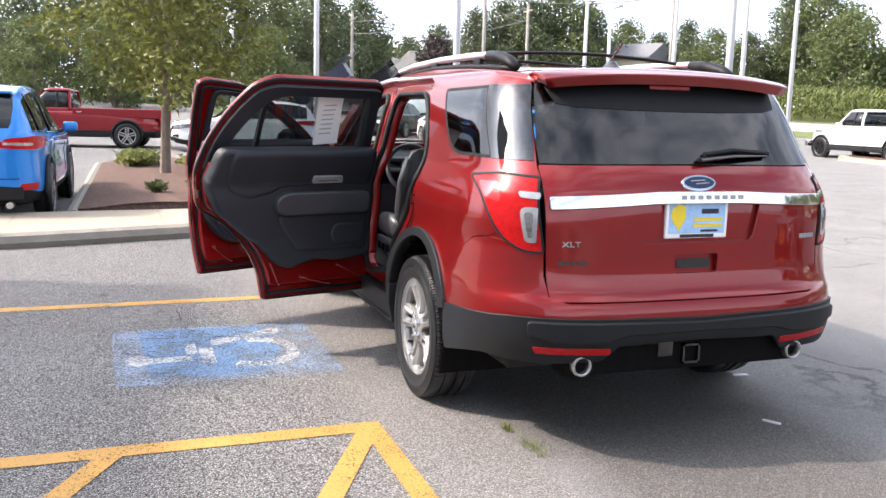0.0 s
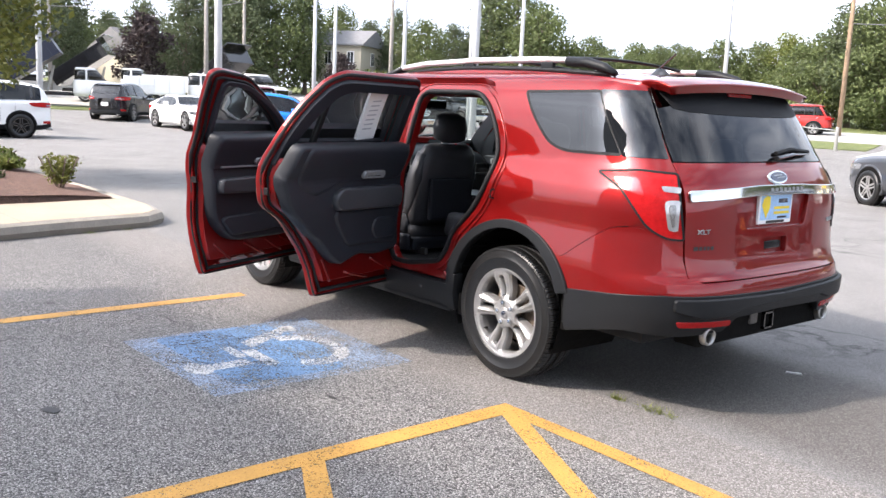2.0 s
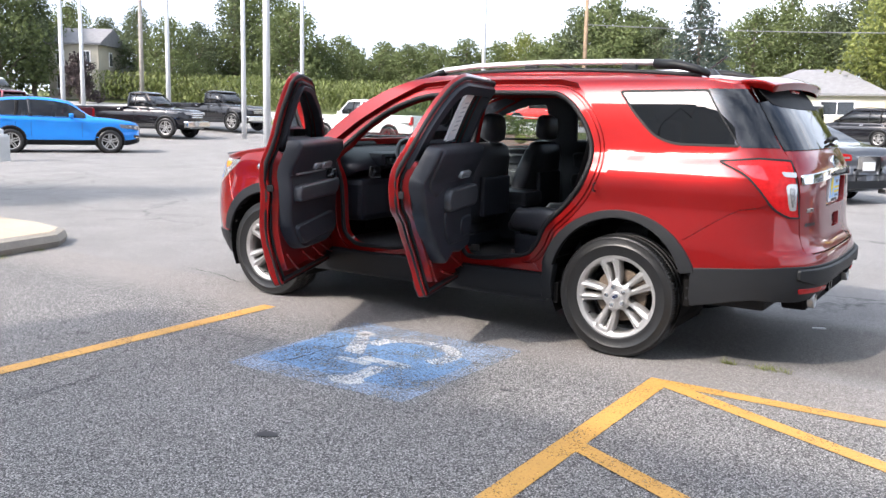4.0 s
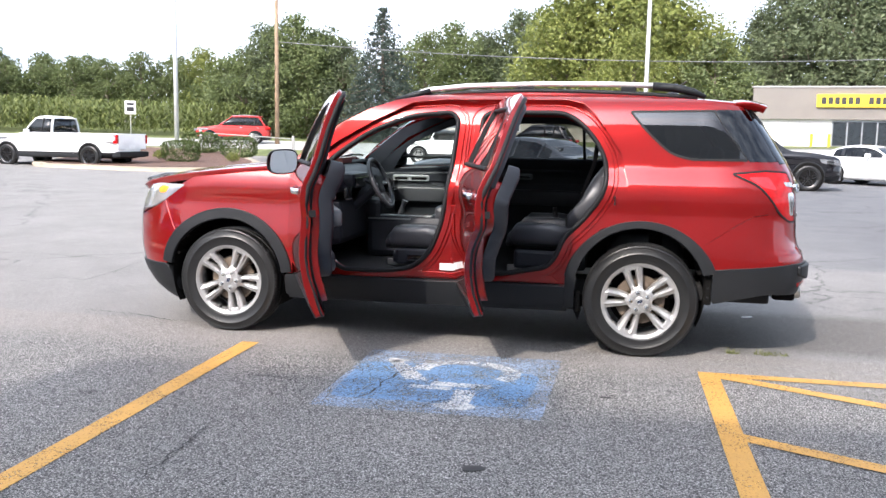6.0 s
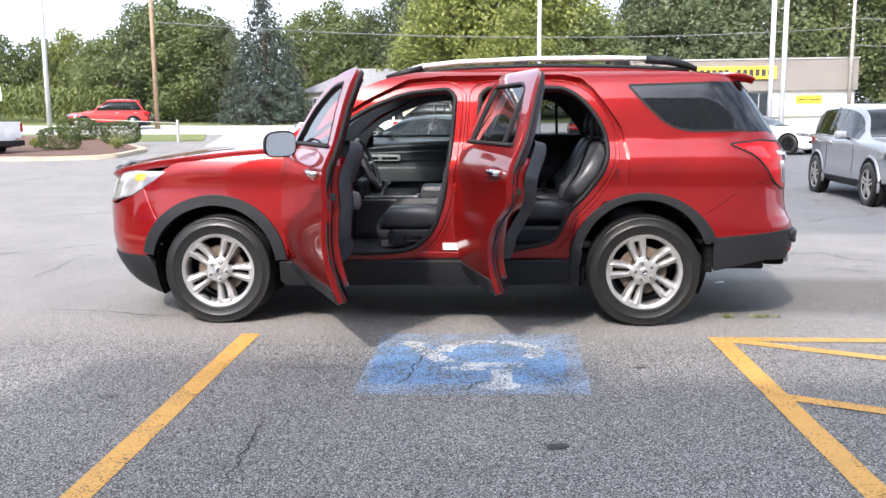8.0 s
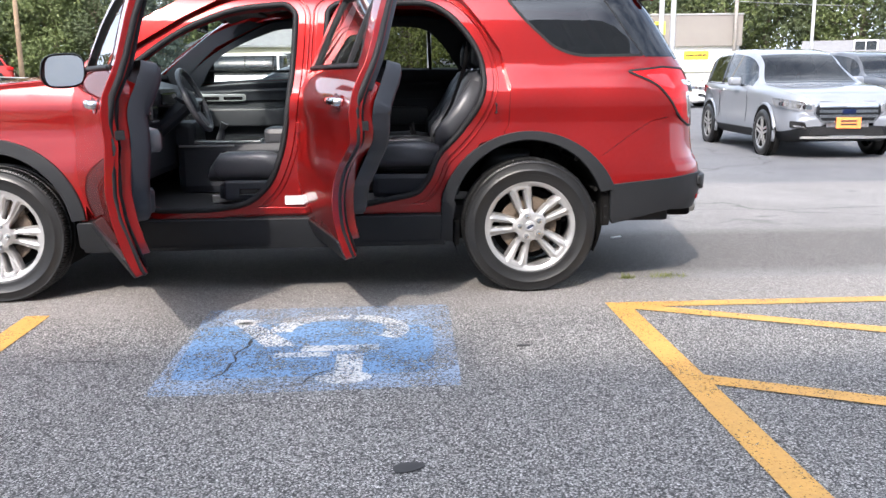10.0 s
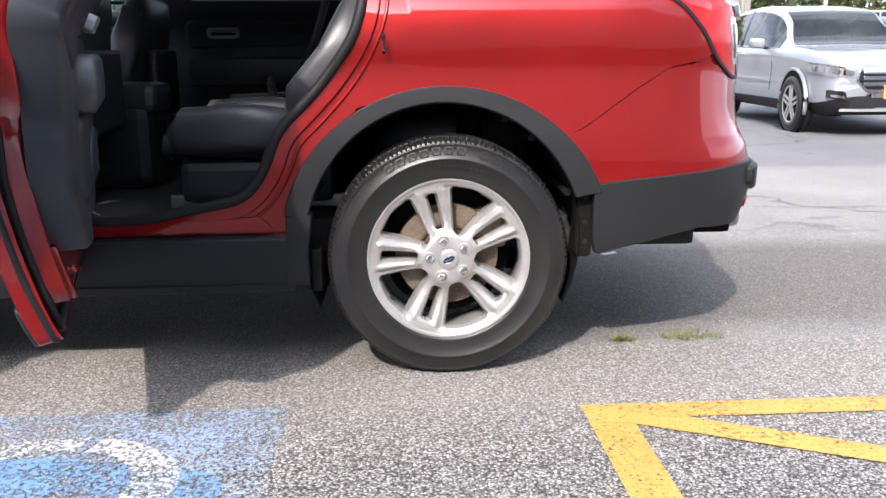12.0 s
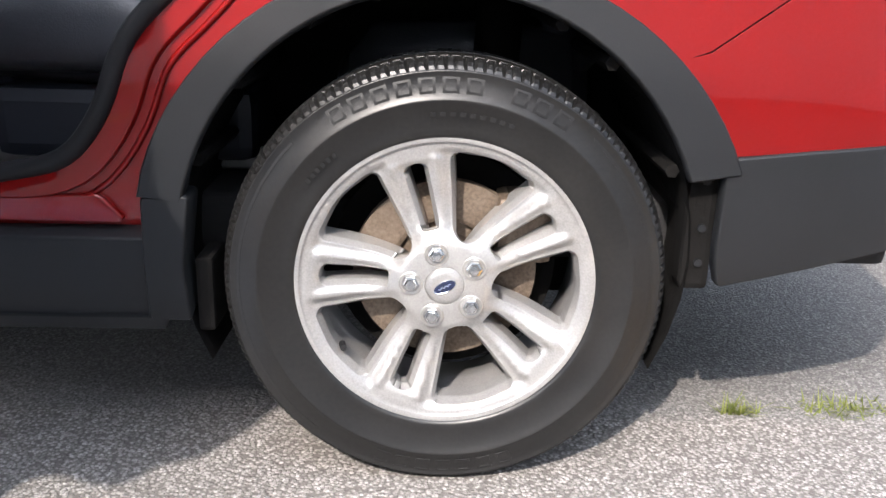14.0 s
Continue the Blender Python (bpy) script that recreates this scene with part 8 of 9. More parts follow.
def passenger_car(kind, coat, label, rear_xy, heading, wheels=ALLOY, clad=True, front_card=None, scale=1.0):
    """A parked car, nose towards negative x, origin under the rear axle: one lofted shell cut into body, glass and cladding, with lamps, grille, mirrors, doors and wheels laid on it."""
    T = {"suv": dict(wb=2.80, fo=0.92, ro=0.98, w=0.93, R=0.365, gc=0.24, belt=1.03, tip=0.10, hood=((-3.72, 0.80), (-3.60, 0.935), (-3.30, 1.01), (-2.85, 1.07), (-2.36, 1.115)), rear=((0.52, 1.60), (0.70, 1.50), (0.90, 1.13), (0.98, 0.98)),
                     top=((-1.62, 1.585), (-1.20, 1.665), (-0.70, 1.70), (-0.10, 1.685)), tw=0.63, side=(-2.12, 0.62), cowl=-2.36, head=-1.62, back=(0.56, 0.88)),
         "sedan": dict(wb=2.85, fo=0.98, ro=1.22, w=0.93, R=0.335, gc=0.19, belt=0.95, tip=0.03, hood=((-3.83, 0.66), (-3.70, 0.80), (-3.35, 0.88), (-2.85, 0.94), (-2.30, 0.985)), rear=((0.05, 1.30), (0.52, 1.08), (0.78, 1.03), (1.12, 1.01), (1.22, 0.86)),
                       top=((-1.55, 1.36), (-1.20, 1.43), (-0.70, 1.455), (-0.30, 1.425)), tw=0.58, side=(-2.05, 0.20), cowl=-2.30, head=-1.55, back=(-0.18, 0.50)),
         "coupe": dict(wb=2.72, fo=0.88, ro=1.10, w=0.94, R=0.35, gc=0.16, belt=0.93, tip=0.05, hood=((-3.60, 0.66), (-3.48, 0.80), (-3.10, 0.90), (-2.60, 0.955), (-1.95, 0.985)), rear=((0.10, 1.26), (0.70, 1.05), (0.95, 1.04), (1.10, 0.88)),
                       top=((-1.25, 1.31), (-0.95, 1.37), (-0.55, 1.385), (-0.20, 1.35)), tw=0.55, side=(-1.70, 0.12), cowl=-1.95, head=-1.25, back=(-0.05, 0.64))}[kind]
    wb, w, R, gc = T["wb"], T["w"], T["R"], T["gc"]
    xf, xr = -wb - T["fo"], T["ro"]
    xc, ax_f, ax_r = (xf + xr) / 2, (xf + xr) / 2 - xf, xr - (xf + xr) / 2
    zt = spline(T["hood"] + T["top"] + T["rear"])
    n = 5.5

    def half(x):
        q = min(0.9995, abs(x - xc) / ax_f)
        return w * (1 - q ** n) ** (1 / n)

    def belt(x):
        return min(T["belt"] + T["tip"] * (x - xf) / (xr - xf), zt(x) - 0.028)

    def ring(x):
        h, b, t, z0 = half(x), belt(x), zt(x), gc + 0.10 * min(1.0, max(0.0, (abs(x - xc) / ax_f - 0.8) / 0.2)) ** 2
        up = min(1.0, max(0.0, (t - b - 0.03) / 0.35))
        tw = h * 0.90 * (1 - up) + min(h * 0.90, T["tw"] + 0.04) * up
        pts = [(0, z0), (h * 0.80, z0), (h * 0.93, z0 + 0.05), (h * 0.985, z0 + 0.16), (h, z0 + 0.24), (h * 0.992, z0 + 0.36), (h * 0.978, b - 0.24), (h, b - 0.13), (h * 0.985, b - 0.05), (h * 0.945, b)]
        for k in (0.04, 0.35, 0.68, 0.93):
            pts.append((h * 0.935 + (tw - h * 0.935) * k ** 1.15, b + (t - 0.05 * up - b) * k))
        return pts + [(tw * 0.955, t - 0.028 * up - 0.004), (tw * 0.90, t - 0.012 * up - 0.001), (tw * 0.55, t), (0, t + 0.008)]

    dense = [xf + 0.001, xf + 0.01, xf + 0.03, xf + 0.07, xf + 0.13, xf + 0.22]
    xs = sorted(set([round(q, 4) for q in dense + [xf + xr - q for q in dense] + list(np.linspace(xf + 0.32, xr - 0.32, 46)) + [T["cowl"], T["head"], T["side"][0], T["side"][1], T["back"][0], T["back"][1]]]))
    grid = [ring(x) for x in xs]
    m = len(grid[0])
    bins = {"body": [], "cladding": [], "side_window": [], "side_window_rear": [], "windscreen": [], "rear_window": []}
    for i in range(len(xs) - 1):
        x = (xs[i] + xs[i + 1]) / 2
        for j in range(m - 1):
            k = "body"
            if clad and j < 3:
                k = "cladding"
            elif 10 <= j < 13 and T["side"][0] < x < T["side"][1] and zt(x) - belt(x) > 0.09:
                k = "side_window" if x < (T["side"][0] + T["side"][1]) / 2 + 0.18 else "side_window_rear"
            elif j >= 15 and T["cowl"] < x < T["head"]:
                k = "windscreen"
            elif j >= 15 and T["back"][0] < x < T["back"][1]:
                k = "rear_window"
            bins[k].append((i, j))
    e = empty({"suv": "parked_suv", "sedan": "parked_sedan", "coupe": "parked_coupe"}[kind], label, "car")
    for k, cells in bins.items():
        for sides in (((-1,), (1,)) if k.startswith("side") else ((-1, 1),)):
            if not cells:
                continue
            V, F, at = [], [], {}

            def vid(i, j, s):
                if (i, j, s) not in at:
                    y, z = grid[i][j]
                    at[(i, j, s)] = len(V)
                    V.append((xs[i], s * y, z))
                return at[(i, j, s)]

            for s in sides:
                for i, j in cells:
                    q = (vid(i, j, s), vid(i + 1, j, s), vid(i + 1, j + 1, s), vid(i, j + 1, s))
                    F.append(q if s < 0 else q[::-1])
            if k == "body":
                for i in (0, len(xs) - 1):
                    q = [vid(i, j, -1) for j in range(m)] + [vid(i, j, 1) for j in range(m - 1, -1, -1)]
                    F.append(q if i else q[::-1])
            nm = "side_window" if k.startswith("side") else k
            me = bpy.data.meshes.new(nm)
            me.from_pydata(V, [], F)
            me.polygons.foreach_set("use_smooth", [True] * len(F))
            me.materials.append({"body": coat, "cladding": CLAD}.get(k, DARKGLASS))
            o = new(nm, me)
            o.parent = e
            if k != "body":
                o["label"] = {"cladding": "black lower cladding", "side_window": "dark side window glass"}.get(nm, "dark window glass")
    # added dark box fills the cabin below the belt in place of its shade
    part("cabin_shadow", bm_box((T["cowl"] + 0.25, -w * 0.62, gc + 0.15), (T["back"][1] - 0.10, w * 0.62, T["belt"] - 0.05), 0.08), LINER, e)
    for sx in (T["cowl"] + 1.15, T["cowl"] + 2.0):
        for sy in (-0.38, 0.38):
            part("headrest", bm_box((sx - 0.06, sy - 0.13, T["belt"] - 0.1), (sx + 0.06, sy + 0.13, T["belt"] + 0.24), 0.05), LEATHER, e)

    def skin(s, off):
        def f(x, z):
            g = ring(x)
            for (ya, za), (yb, zb) in zip(g, g[1:]):
                if za <= z <= zb and zb > za:
                    return Vector((x, s * (ya + (yb - ya) * (z - za) / (zb - za)), z))
            return Vector((x, s * g[9][0], z))
        return lambda x, z, d=0.0: (f(x, z) + Vector((0, s * (off + d), 0)), Vector((0, s, 0.0)))

    def end(sgn, off):
        """The nose (sgn -1) or tail (sgn 1), over y and z."""
        def f(y, z):
            q = min(0.995, abs(y) / (w * 0.998))
            a = ax_f * (1 - q ** n) ** (1 / n)
            x = xf if sgn < 0 else xr
            while zt(x) < z + 0.012 and abs(x - xc) > 1.0:
                x -= sgn * 0.012
            return Vector((xc + sgn * min(a, abs(x - xc)), y, z))
        return surface(f, off if sgn > 0 else -off)

    def lay(name, poly, srf, material, label="", flip=False, r=0.015):
        return panel(name, rounded(poly, r), [], srf, material, e, rings=((0, 0.02),), step=0.03, label=label, flip=flip)

    zh = T["hood"][1][1]
    for s in (-1, 1):
        for ax in (0.0, -wb):
            arc = [(ax + (R + 0.065) * math.cos(a), s * (half(ax) - 0.012), R + 0.01 + (R + 0.065) * math.sin(a)) for a in np.linspace(-0.30, math.pi + 0.30, 22)]
            part("wheel_arch", bm_tube(arc, 0.028, 6), CLAD if clad and coat is not P_SILVER else coat, e, smooth=True)
            # solid dark disc stands in for the shaded hollow behind the wheel
            part("arch_opening", bm_cyl(R + 0.060, R + 0.060, 0.06, pose(ax, s * (half(ax) - 0.022), R + 0.012, 90), 32), LINER, e)
            small_wheel(e, ax, s, w - 0.090, R, wheels)
        # shut lines, pillars, handles, mirror
        x0, x1 = T["side"]
        mid = (x0 + x1) / 2 + 0.18
        for dx in (x0 + 0.12, mid, min(x1 + 0.02, -R + 0.22)) if kind != "coupe" else (x0 + 0.12, x1 - 0.25):
            pts = [skin(s, 0.001)(dx, z)[0] for z in np.linspace(gc + 0.26, belt(dx) - 0.02, 9)]
            part("shut_line", bm_tube(pts, 0.0045, 4), SEAL, e)
        for dx, wd in ((mid, 0.045), (x1 - 0.30, 0.035)) if kind != "coupe" else ((x1 - 0.35, 0.06),):
            pts = [skin(s, 0.004)(dx + 0.10 * (z - belt(dx)), z)[0] for z in np.linspace(belt(dx) + 0.02, zt(dx) - 0.06, 6)]
            part("pillar", bm_tube(pts, wd, 6, squash=0.25), GLOSSBLACK, e, smooth=True)
        part("belt_trim", bm_tube([skin(s, 0.004)(x, belt(x) + 0.004)[0] for x in np.linspace(x0 + 0.05, x1, 16)], 0.010, 5), CHROME if clad and coat is not P_BLUE else GLOSSBLACK, e, "belt trim under windows")
        for hx in ((mid - 0.22, mid + 0.72) if kind != "coupe" else (mid,)):
            p = skin(s, 0.012)(hx, belt(hx) - 0.10)[0]
            part("door_handle", bm_box((hx - 0.09, p.y - 0.014, p.z - 0.014), (hx + 0.09, p.y + 0.014, p.z + 0.014), 0.010), coat if coat is not P_SILVER else CHROME, e)
        mx = x0 + 0.42
        p = skin(s, 0.0)(mx, belt(mx) - 0.01)[0]
        part("door_mirror", bm_box((mx - 0.07, min(p.y + s * 0.05, p.y + s * 0.25), p.z + 0.01), (mx + 0.07, max(p.y + s * 0.05, p.y + s * 0.25), p.z + 0.15), 0.045, 3), coat, e, smooth=True)
        part("mirror_arm", bm_tube([p + Vector((0, -s * 0.04, 0.0)), p + Vector((0, s * 0.10, 0.04))], 0.025, 6), GLOSSBLACK, e)
        # lamps
        ny = lambda a, b: [(s * u * w, v) for u, v in a] if s > 0 else [(s * u * w, v) for u, v in a][::-1]
        hl = [(0.50, zh - 0.235), (0.80, zh - 0.205), (0.955, zh - 0.15), (0.965, zh - 0.035), (0.80, zh - 0.065), (0.54, zh - 0.110)]
        lay("headlight", ny(hl, 0), end(-1, 0.006), HEADLENS, "clear swept headlight", flip=True)
        for u0, u1, dz in ((0.58, 0.70, -0.015), (0.73, 0.83, 0.005), (0.86, 0.93, 0.03)):
            lay("lamp_core", ny([(u0, zh - 0.185 + dz), (u1, zh - 0.175 + dz), (u1, zh - 0.105 + dz), (u0, zh - 0.120 + dz)], 0), end(-1, 0.012), CHROME, flip=True, r=0.02)
        lay("lamp_edge", ny([(0.53, zh - 0.128), (0.80, zh - 0.088), (0.955, zh - 0.045), (0.955, zh - 0.038), (0.80, zh - 0.078), (0.53, zh - 0.117)], 0), end(-1, 0.012), CHROME, flip=True, r=0.003)
        lay("fog_recess", ny([(0.62, gc + 0.20), (0.84, gc + 0.23), (0.84, gc + 0.33), (0.66, gc + 0.31)], 0), end(-1, 0.006), GLOSSBLACK, flip=True)
        lay("fog_trim", ny([(0.66, gc + 0.225), (0.80, gc + 0.245), (0.80, gc + 0.27), (0.67, gc + 0.255)], 0), end(-1, 0.012), CHROME, flip=True)
        tz = T["belt"] + T["tip"] - 0.06
        tl = [(0.50, tz - 0.13), (0.90, tz - 0.15), (0.965, tz - 0.12), (0.975, tz - 0.01), (0.90, tz + 0.01), (0.50, tz - 0.03)]
        lay("tail_lamp", ny(tl, 0), end(1, 0.008), LAMPRED, "red tail lamp")
        lay("lamp_strip", ny([(0.55, tz - 0.095), (0.86, tz - 0.105), (0.86, tz - 0.07), (0.55, tz - 0.062)], 0), end(1, 0.012), LAMPCLEAR)
        lay("reflector", ny([(0.70, gc + 0.20), (0.90, gc + 0.20), (0.90, gc + 0.28), (0.74, gc + 0.28)], 0), end(1, 0.008), LAMPRED)
        part("exhaust_tip", bm_cyl(0.04, 0.04, 0.16, pose(xr - 0.08, s * w * 0.60, gc + 0.03, 0, 90), 16), STEEL, e)
    gw = 0.50 * w
    lay("grille_surround", [(-gw * 1.06, zh - 0.12), (-gw * 1.10, zh - 0.25), (-gw * 0.84, zh - 0.39), (gw * 0.84, zh - 0.39), (gw * 1.10, zh - 0.25), (gw * 1.06, zh - 0.12), (gw * 0.94, zh - 0.065), (-gw * 0.94, zh - 0.065)], end(-1, 0.006), CHROME, "chrome grille surround", flip=True)
    lay("grille", [(-gw, zh - 0.13), (-gw * 1.04, zh - 0.25), (-gw * 0.80, zh - 0.36), (gw * 0.80, zh - 0.36), (gw * 1.04, zh - 0.25), (gw, zh - 0.13), (gw * 0.9, zh - 0.085), (-gw * 0.9, zh - 0.085)], end(-1, 0.010), GLOSSBLACK, "dark six-sided grille", flip=True)
    for k in range(3):
        z = zh - 0.150 - 0.072 * k
        lay("grille_bar", [(-gw * 0.92, z - 0.021), (gw * 0.92, z - 0.021), (gw * 0.92, z + 0.021), (-gw * 0.92, z + 0.021)], end(-1, 0.024), CHROME, "chrome grille bar", flip=True, r=0.006)
    lay("grille_badge", [(-0.10, zh - 0.19), (0.10, zh - 0.19), (0.10, zh - 0.255), (-0.10, zh - 0.255)], end(-1, 0.034), EMBLEM, "dark oval badge", flip=True, r=0.03)
    lay("air_intake", [(-w * 0.60, gc + 0.12), (w * 0.60, gc + 0.12), (w * 0.55, gc + 0.24), (-w * 0.55, gc + 0.24)], end(-1, 0.008), GLOSSBLACK, flip=True)
    lay("skid_strip", [(-w * 0.72, gc + 0.070), (w * 0.72, gc + 0.070), (w * 0.70, gc + 0.105), (-w * 0.70, gc + 0.105)], end(-1, 0.014), STEEL, flip=True)
    lay("rear_plate", [(-0.16, gc + 0.42), (0.16, gc + 0.42), (0.16, gc + 0.57), (-0.16, gc + 0.57)], end(1, 0.010), PAPER, r=0.005)
    lay("rear_valance", [(-w * 0.75, gc + 0.10), (w * 0.75, gc + 0.10), (w * 0.75, gc + 0.24), (-w * 0.75, gc + 0.24)], end(1, 0.010), CLAD)
    lay("gate_line", [(-w * 0.72, gc + 0.335), (w * 0.72, gc + 0.335), (w * 0.72, gc + 0.345), (-w * 0.72, gc + 0.345)], end(1, 0.003), SEAL, r=0.002)
    if front_card:
        lay("front_card", [(-0.18, gc + 0.225), (0.18, gc + 0.225), (0.18, gc + 0.385), (-0.18, gc + 0.385)], end(-1, 0.040), ORANGE, "orange card where a plate goes", flip=True, r=0.006)
        for k in range(2):
            lay("card_bar", [(-0.12, gc + 0.27 + 0.05 * k), (0.12, gc + 0.27 + 0.05 * k), (0.12, gc + 0.295 + 0.05 * k), (-0.12, gc + 0.295 + 0.05 * k)], end(-1, 0.044), BLACKBAR, flip=True, r=0.003)
    if kind == "suv":
        part("roof_spoiler", bm_box((T["back"][0] - 0.12, -T["tw"] * 0.92, zt(T["back"][0]) - 0.015), (T["back"][0] + 0.10, T["tw"] * 0.92, zt(T["back"][0]) + 0.015), 0.012), coat, e)
        part("rear_wiper", bm_tube([(T["back"][1] - 0.02, 0, zt(T["back"][1]) + 0.02), (T["back"][1] - 0.08, 0.36, zt(T["back"][1] - 0.06) + 0.02)], 0.012, 5), GLOSSBLACK, e)
    hx, hy = Vector(heading).normalized()
    x, y = rear_xy
    e.matrix_world = pose(x, y, land(x, y), 0, 0, math.degrees(math.atan2(-hy, -hx))) @ Matrix.Scale(scale, 4)
    return e


def vehicle(kind, coat, label, rear_xy, heading, wheels=ALLOY, clad=True, height=None, name=None, front_card=None, near=False):
    """A parked vehicle: its nose towards negative x in its own frame, origin on the ground under the middle of the rear axle."""
    suv, sedan, pick = kind == "suv", kind in ("sedan", "coupe"), kind == "pickup"
    wb = {"suv": 2.75, "sedan": 2.80, "coupe": 2.70, "pickup": 3.75, "van": 3.3}[kind]
    fo, ro = {"suv": (0.90, 0.95), "sedan": (0.95, 1.10), "coupe": (0.90, 1.05), "pickup": (0.95, 1.20), "van": (0.9, 1.1)}[kind]
    w = {"suv": 0.93, "sedan": 0.92, "coupe": 0.92, "pickup": 1.01, "van": 1.0}[kind]
    H = height or {"suv": 1.70, "sedan": 1.46, "coupe": 1.38, "pickup": 1.95, "van": 2.1}[kind]
    R = {"suv": 0.36, "sedan": 0.335, "coupe": 0.345, "pickup": 0.42, "van": 0.37}[kind]
    gc = {"suv": 0.22, "sedan": 0.17, "coupe": 0.15, "pickup": 0.36, "van": 0.25}[kind]
    belt = {"suv": 1.09, "sedan": 0.93, "coupe": 0.90, "pickup": 1.28, "van": 1.1}[kind]
    hoodz = {"suv": 1.00, "sedan": 0.84, "coupe": 0.83, "pickup": 1.20, "van": 1.05}[kind]
    xf, xr = -wb - fo, ro
    category = {"suv": "car", "sedan": "car", "coupe": "car", "pickup": "pickup truck", "van": "van"}[kind]
    e = empty(name or {"suv": "parked_suv", "sedan": "parked_sedan", "coupe": "parked_coupe", "pickup": "pickup_truck", "van": "parked_van"}[kind], label, category)
    bodyend = xr
    bedfront = None
    if pick:
        bedfront = -wb + 2.05
    lv = [(xf + 0.25, xr - 0.18, w * 0.90, gc), (xf + 0.08, xr - 0.04, w * 0.965, gc + 0.10), (xf + 0.02, xr, w * 0.995, gc + 0.28), (xf, xr - 0.01, w, (gc + belt) / 2 + 0.03), (xf + 0.05, xr - 0.03, w * 0.985, hoodz - 0.12),
          (xf + 0.16, xr - 0.05, w * 0.955, hoodz - 0.03), (xf + 0.40, xr - 0.08, w * 0.90, hoodz)]
    b = part("body", stack(lv, 5.0, 56), coat, e, smooth=True)
    # scuttle and shoulder up to the belt
    cab0 = -wb + (0.30 if not pick else 0.55)
    cab1 = {"suv": xr - 0.10, "sedan": xr - 0.62, "coupe": xr - 0.45, "pickup": (bedfront or 0) + 0.02, "van": xr - 0.05}[kind]
    part("shoulder", stack([(xf + 0.55, cab1 + 0.02, w * 0.93, hoodz - 0.04), (cab0 - 0.42, cab1, w * 0.93, hoodz + 0.02), (cab0 - 0.12, cab1 - 0.02, w * 0.915, belt), (cab0 - 0.02, cab1 - 0.03, w * 0.90, belt + 0.02)], 5.0, 48), coat, e, smooth=True)
    rake_f = {"suv": 0.95, "sedan": 0.78, "coupe": 0.85, "pickup": 0.55, "van": 0.5}[kind]
    rake_r = {"suv": 0.50, "sedan": 0.62, "coupe": 0.95, "pickup": 0.10, "van": 0.12}[kind]
    tw = w * 0.70
    g0, g1 = cab0, cab1 - 0.04
    top = H - 0.10
    part("window_band", stack([(g0, g1, w * 0.885, belt - 0.01), (g0 + rake_f * 0.55, g1 - rake_r * 0.5, w * 0.80, (belt + top) / 2 + 0.02), (g0 + rake_f, g1 - rake_r, tw + 0.015, top)], 5.5, 48), DARKGLASS, e, "dark window glass", smooth=True)
    part("roof", stack([(g0 + rake_f - 0.05, g1 - rake_r + 0.06, tw + 0.030, top - 0.015), (g0 + rake_f - 0.01, g1 - rake_r + 0.04, tw + 0.020, top + 0.03), (g0 + rake_f + 0.12, g1 - rake_r - 0.08, tw - 0.04, top + 0.075), (g0 + rake_f + 0.4, g1 - rake_r - 0.3, tw - 0.16, H)], 5.0, 48), coat, e, smooth=True)
    # pillars
    ga, gb = (g1 - g0) / 2 * 0.118, (g1 - rake_r - g0 - rake_f) / 2 * 0.118
    posts = [(g0 + ga - 0.01, g0 + rake_f + gb - 0.02, 0.024), (g1 - ga, g1 - rake_r - gb + 0.03, 0.050)]
    mid = (g0 + rake_f + g1 - rake_r) / 2
    posts.append((mid + 0.02, mid + 0.05, 0.028))
    if kind in ("suv", "sedan", "van"):
        posts.append((g1 - rake_r * 0.9 - 0.42, g1 - rake_r * 0.9 - 0.38, 0.040))
    for s in (-1, 1):
        for xa, xb, r in posts:
            ka = 0.79 if xa in (g0 + ga - 0.01, g1 - ga) else 0.888
            part("pillar", bm_tube([(xa, s * w * ka, belt - 0.02), ((xa + xb) / 2, s * (w * ka * 0.48 + tw * 0.5 + 0.014), (belt + top) / 2), (xb, s * (tw * (0.89 if ka == 0.79 else 1.0) + 0.012), top + 0.01)], r, 6), coat if ka == 0.79 else SEAL, e)
        for ax in (0.0, -wb):
            # arch: a black lip round a dark disc that stands for the shaded opening
            arc = [(ax + (R + 0.075) * math.cos(a), s * (w * 0.985), R + (R + 0.075) * math.sin(a)) for a in np.linspace(-0.25, math.pi + 0.25, 16)]
            part("wheel_arch", bm_tube(arc, 0.040, 6), CLAD if clad else coat, e)
            part("arch_shadow", bm_cyl(R + 0.065, R + 0.065, 0.05, pose(ax, s * (w * 0.975), R + 0.01, 90), 28), LINER, e)
            small_wheel(e, ax, s, w - 0.085, R, wheels)
        box_part("sill", (-wb + R + 0.06, s * w * 0.93, gc + 0.01), (-R - 0.06, s * w * 1.0, gc + 0.16), CLAD if clad else coat, e, 0.03)
        # mirror, handles, door lines
        box_part("door_mirror", (g0 + 0.38, s * (w * 0.90), belt + 0.02), (g0 + 0.48, s * (w + 0.17), belt + 0.14), coat, e, 0.035)
        for hx in ((mid - 0.25, mid + 0.75) if kind != "coupe" else (mid,)):
            box_part("door_handle", (hx - 0.08, s * w * 0.985, belt - 0.12), (hx + 0.08, s * (w * 0.985 + 0.025), belt - 0.09), CHROME if kind != "coupe" else coat, e, 0.008)
        for dx in (g0 + 0.10, mid + 0.04, g1 - 0.55):
            box_part("door_gap", (dx - 0.004, s * w * 0.99, gc + 0.18), (dx + 0.004, s * (w * 0.999 + 0.002), belt - 0.06), SEAL, e, 0)
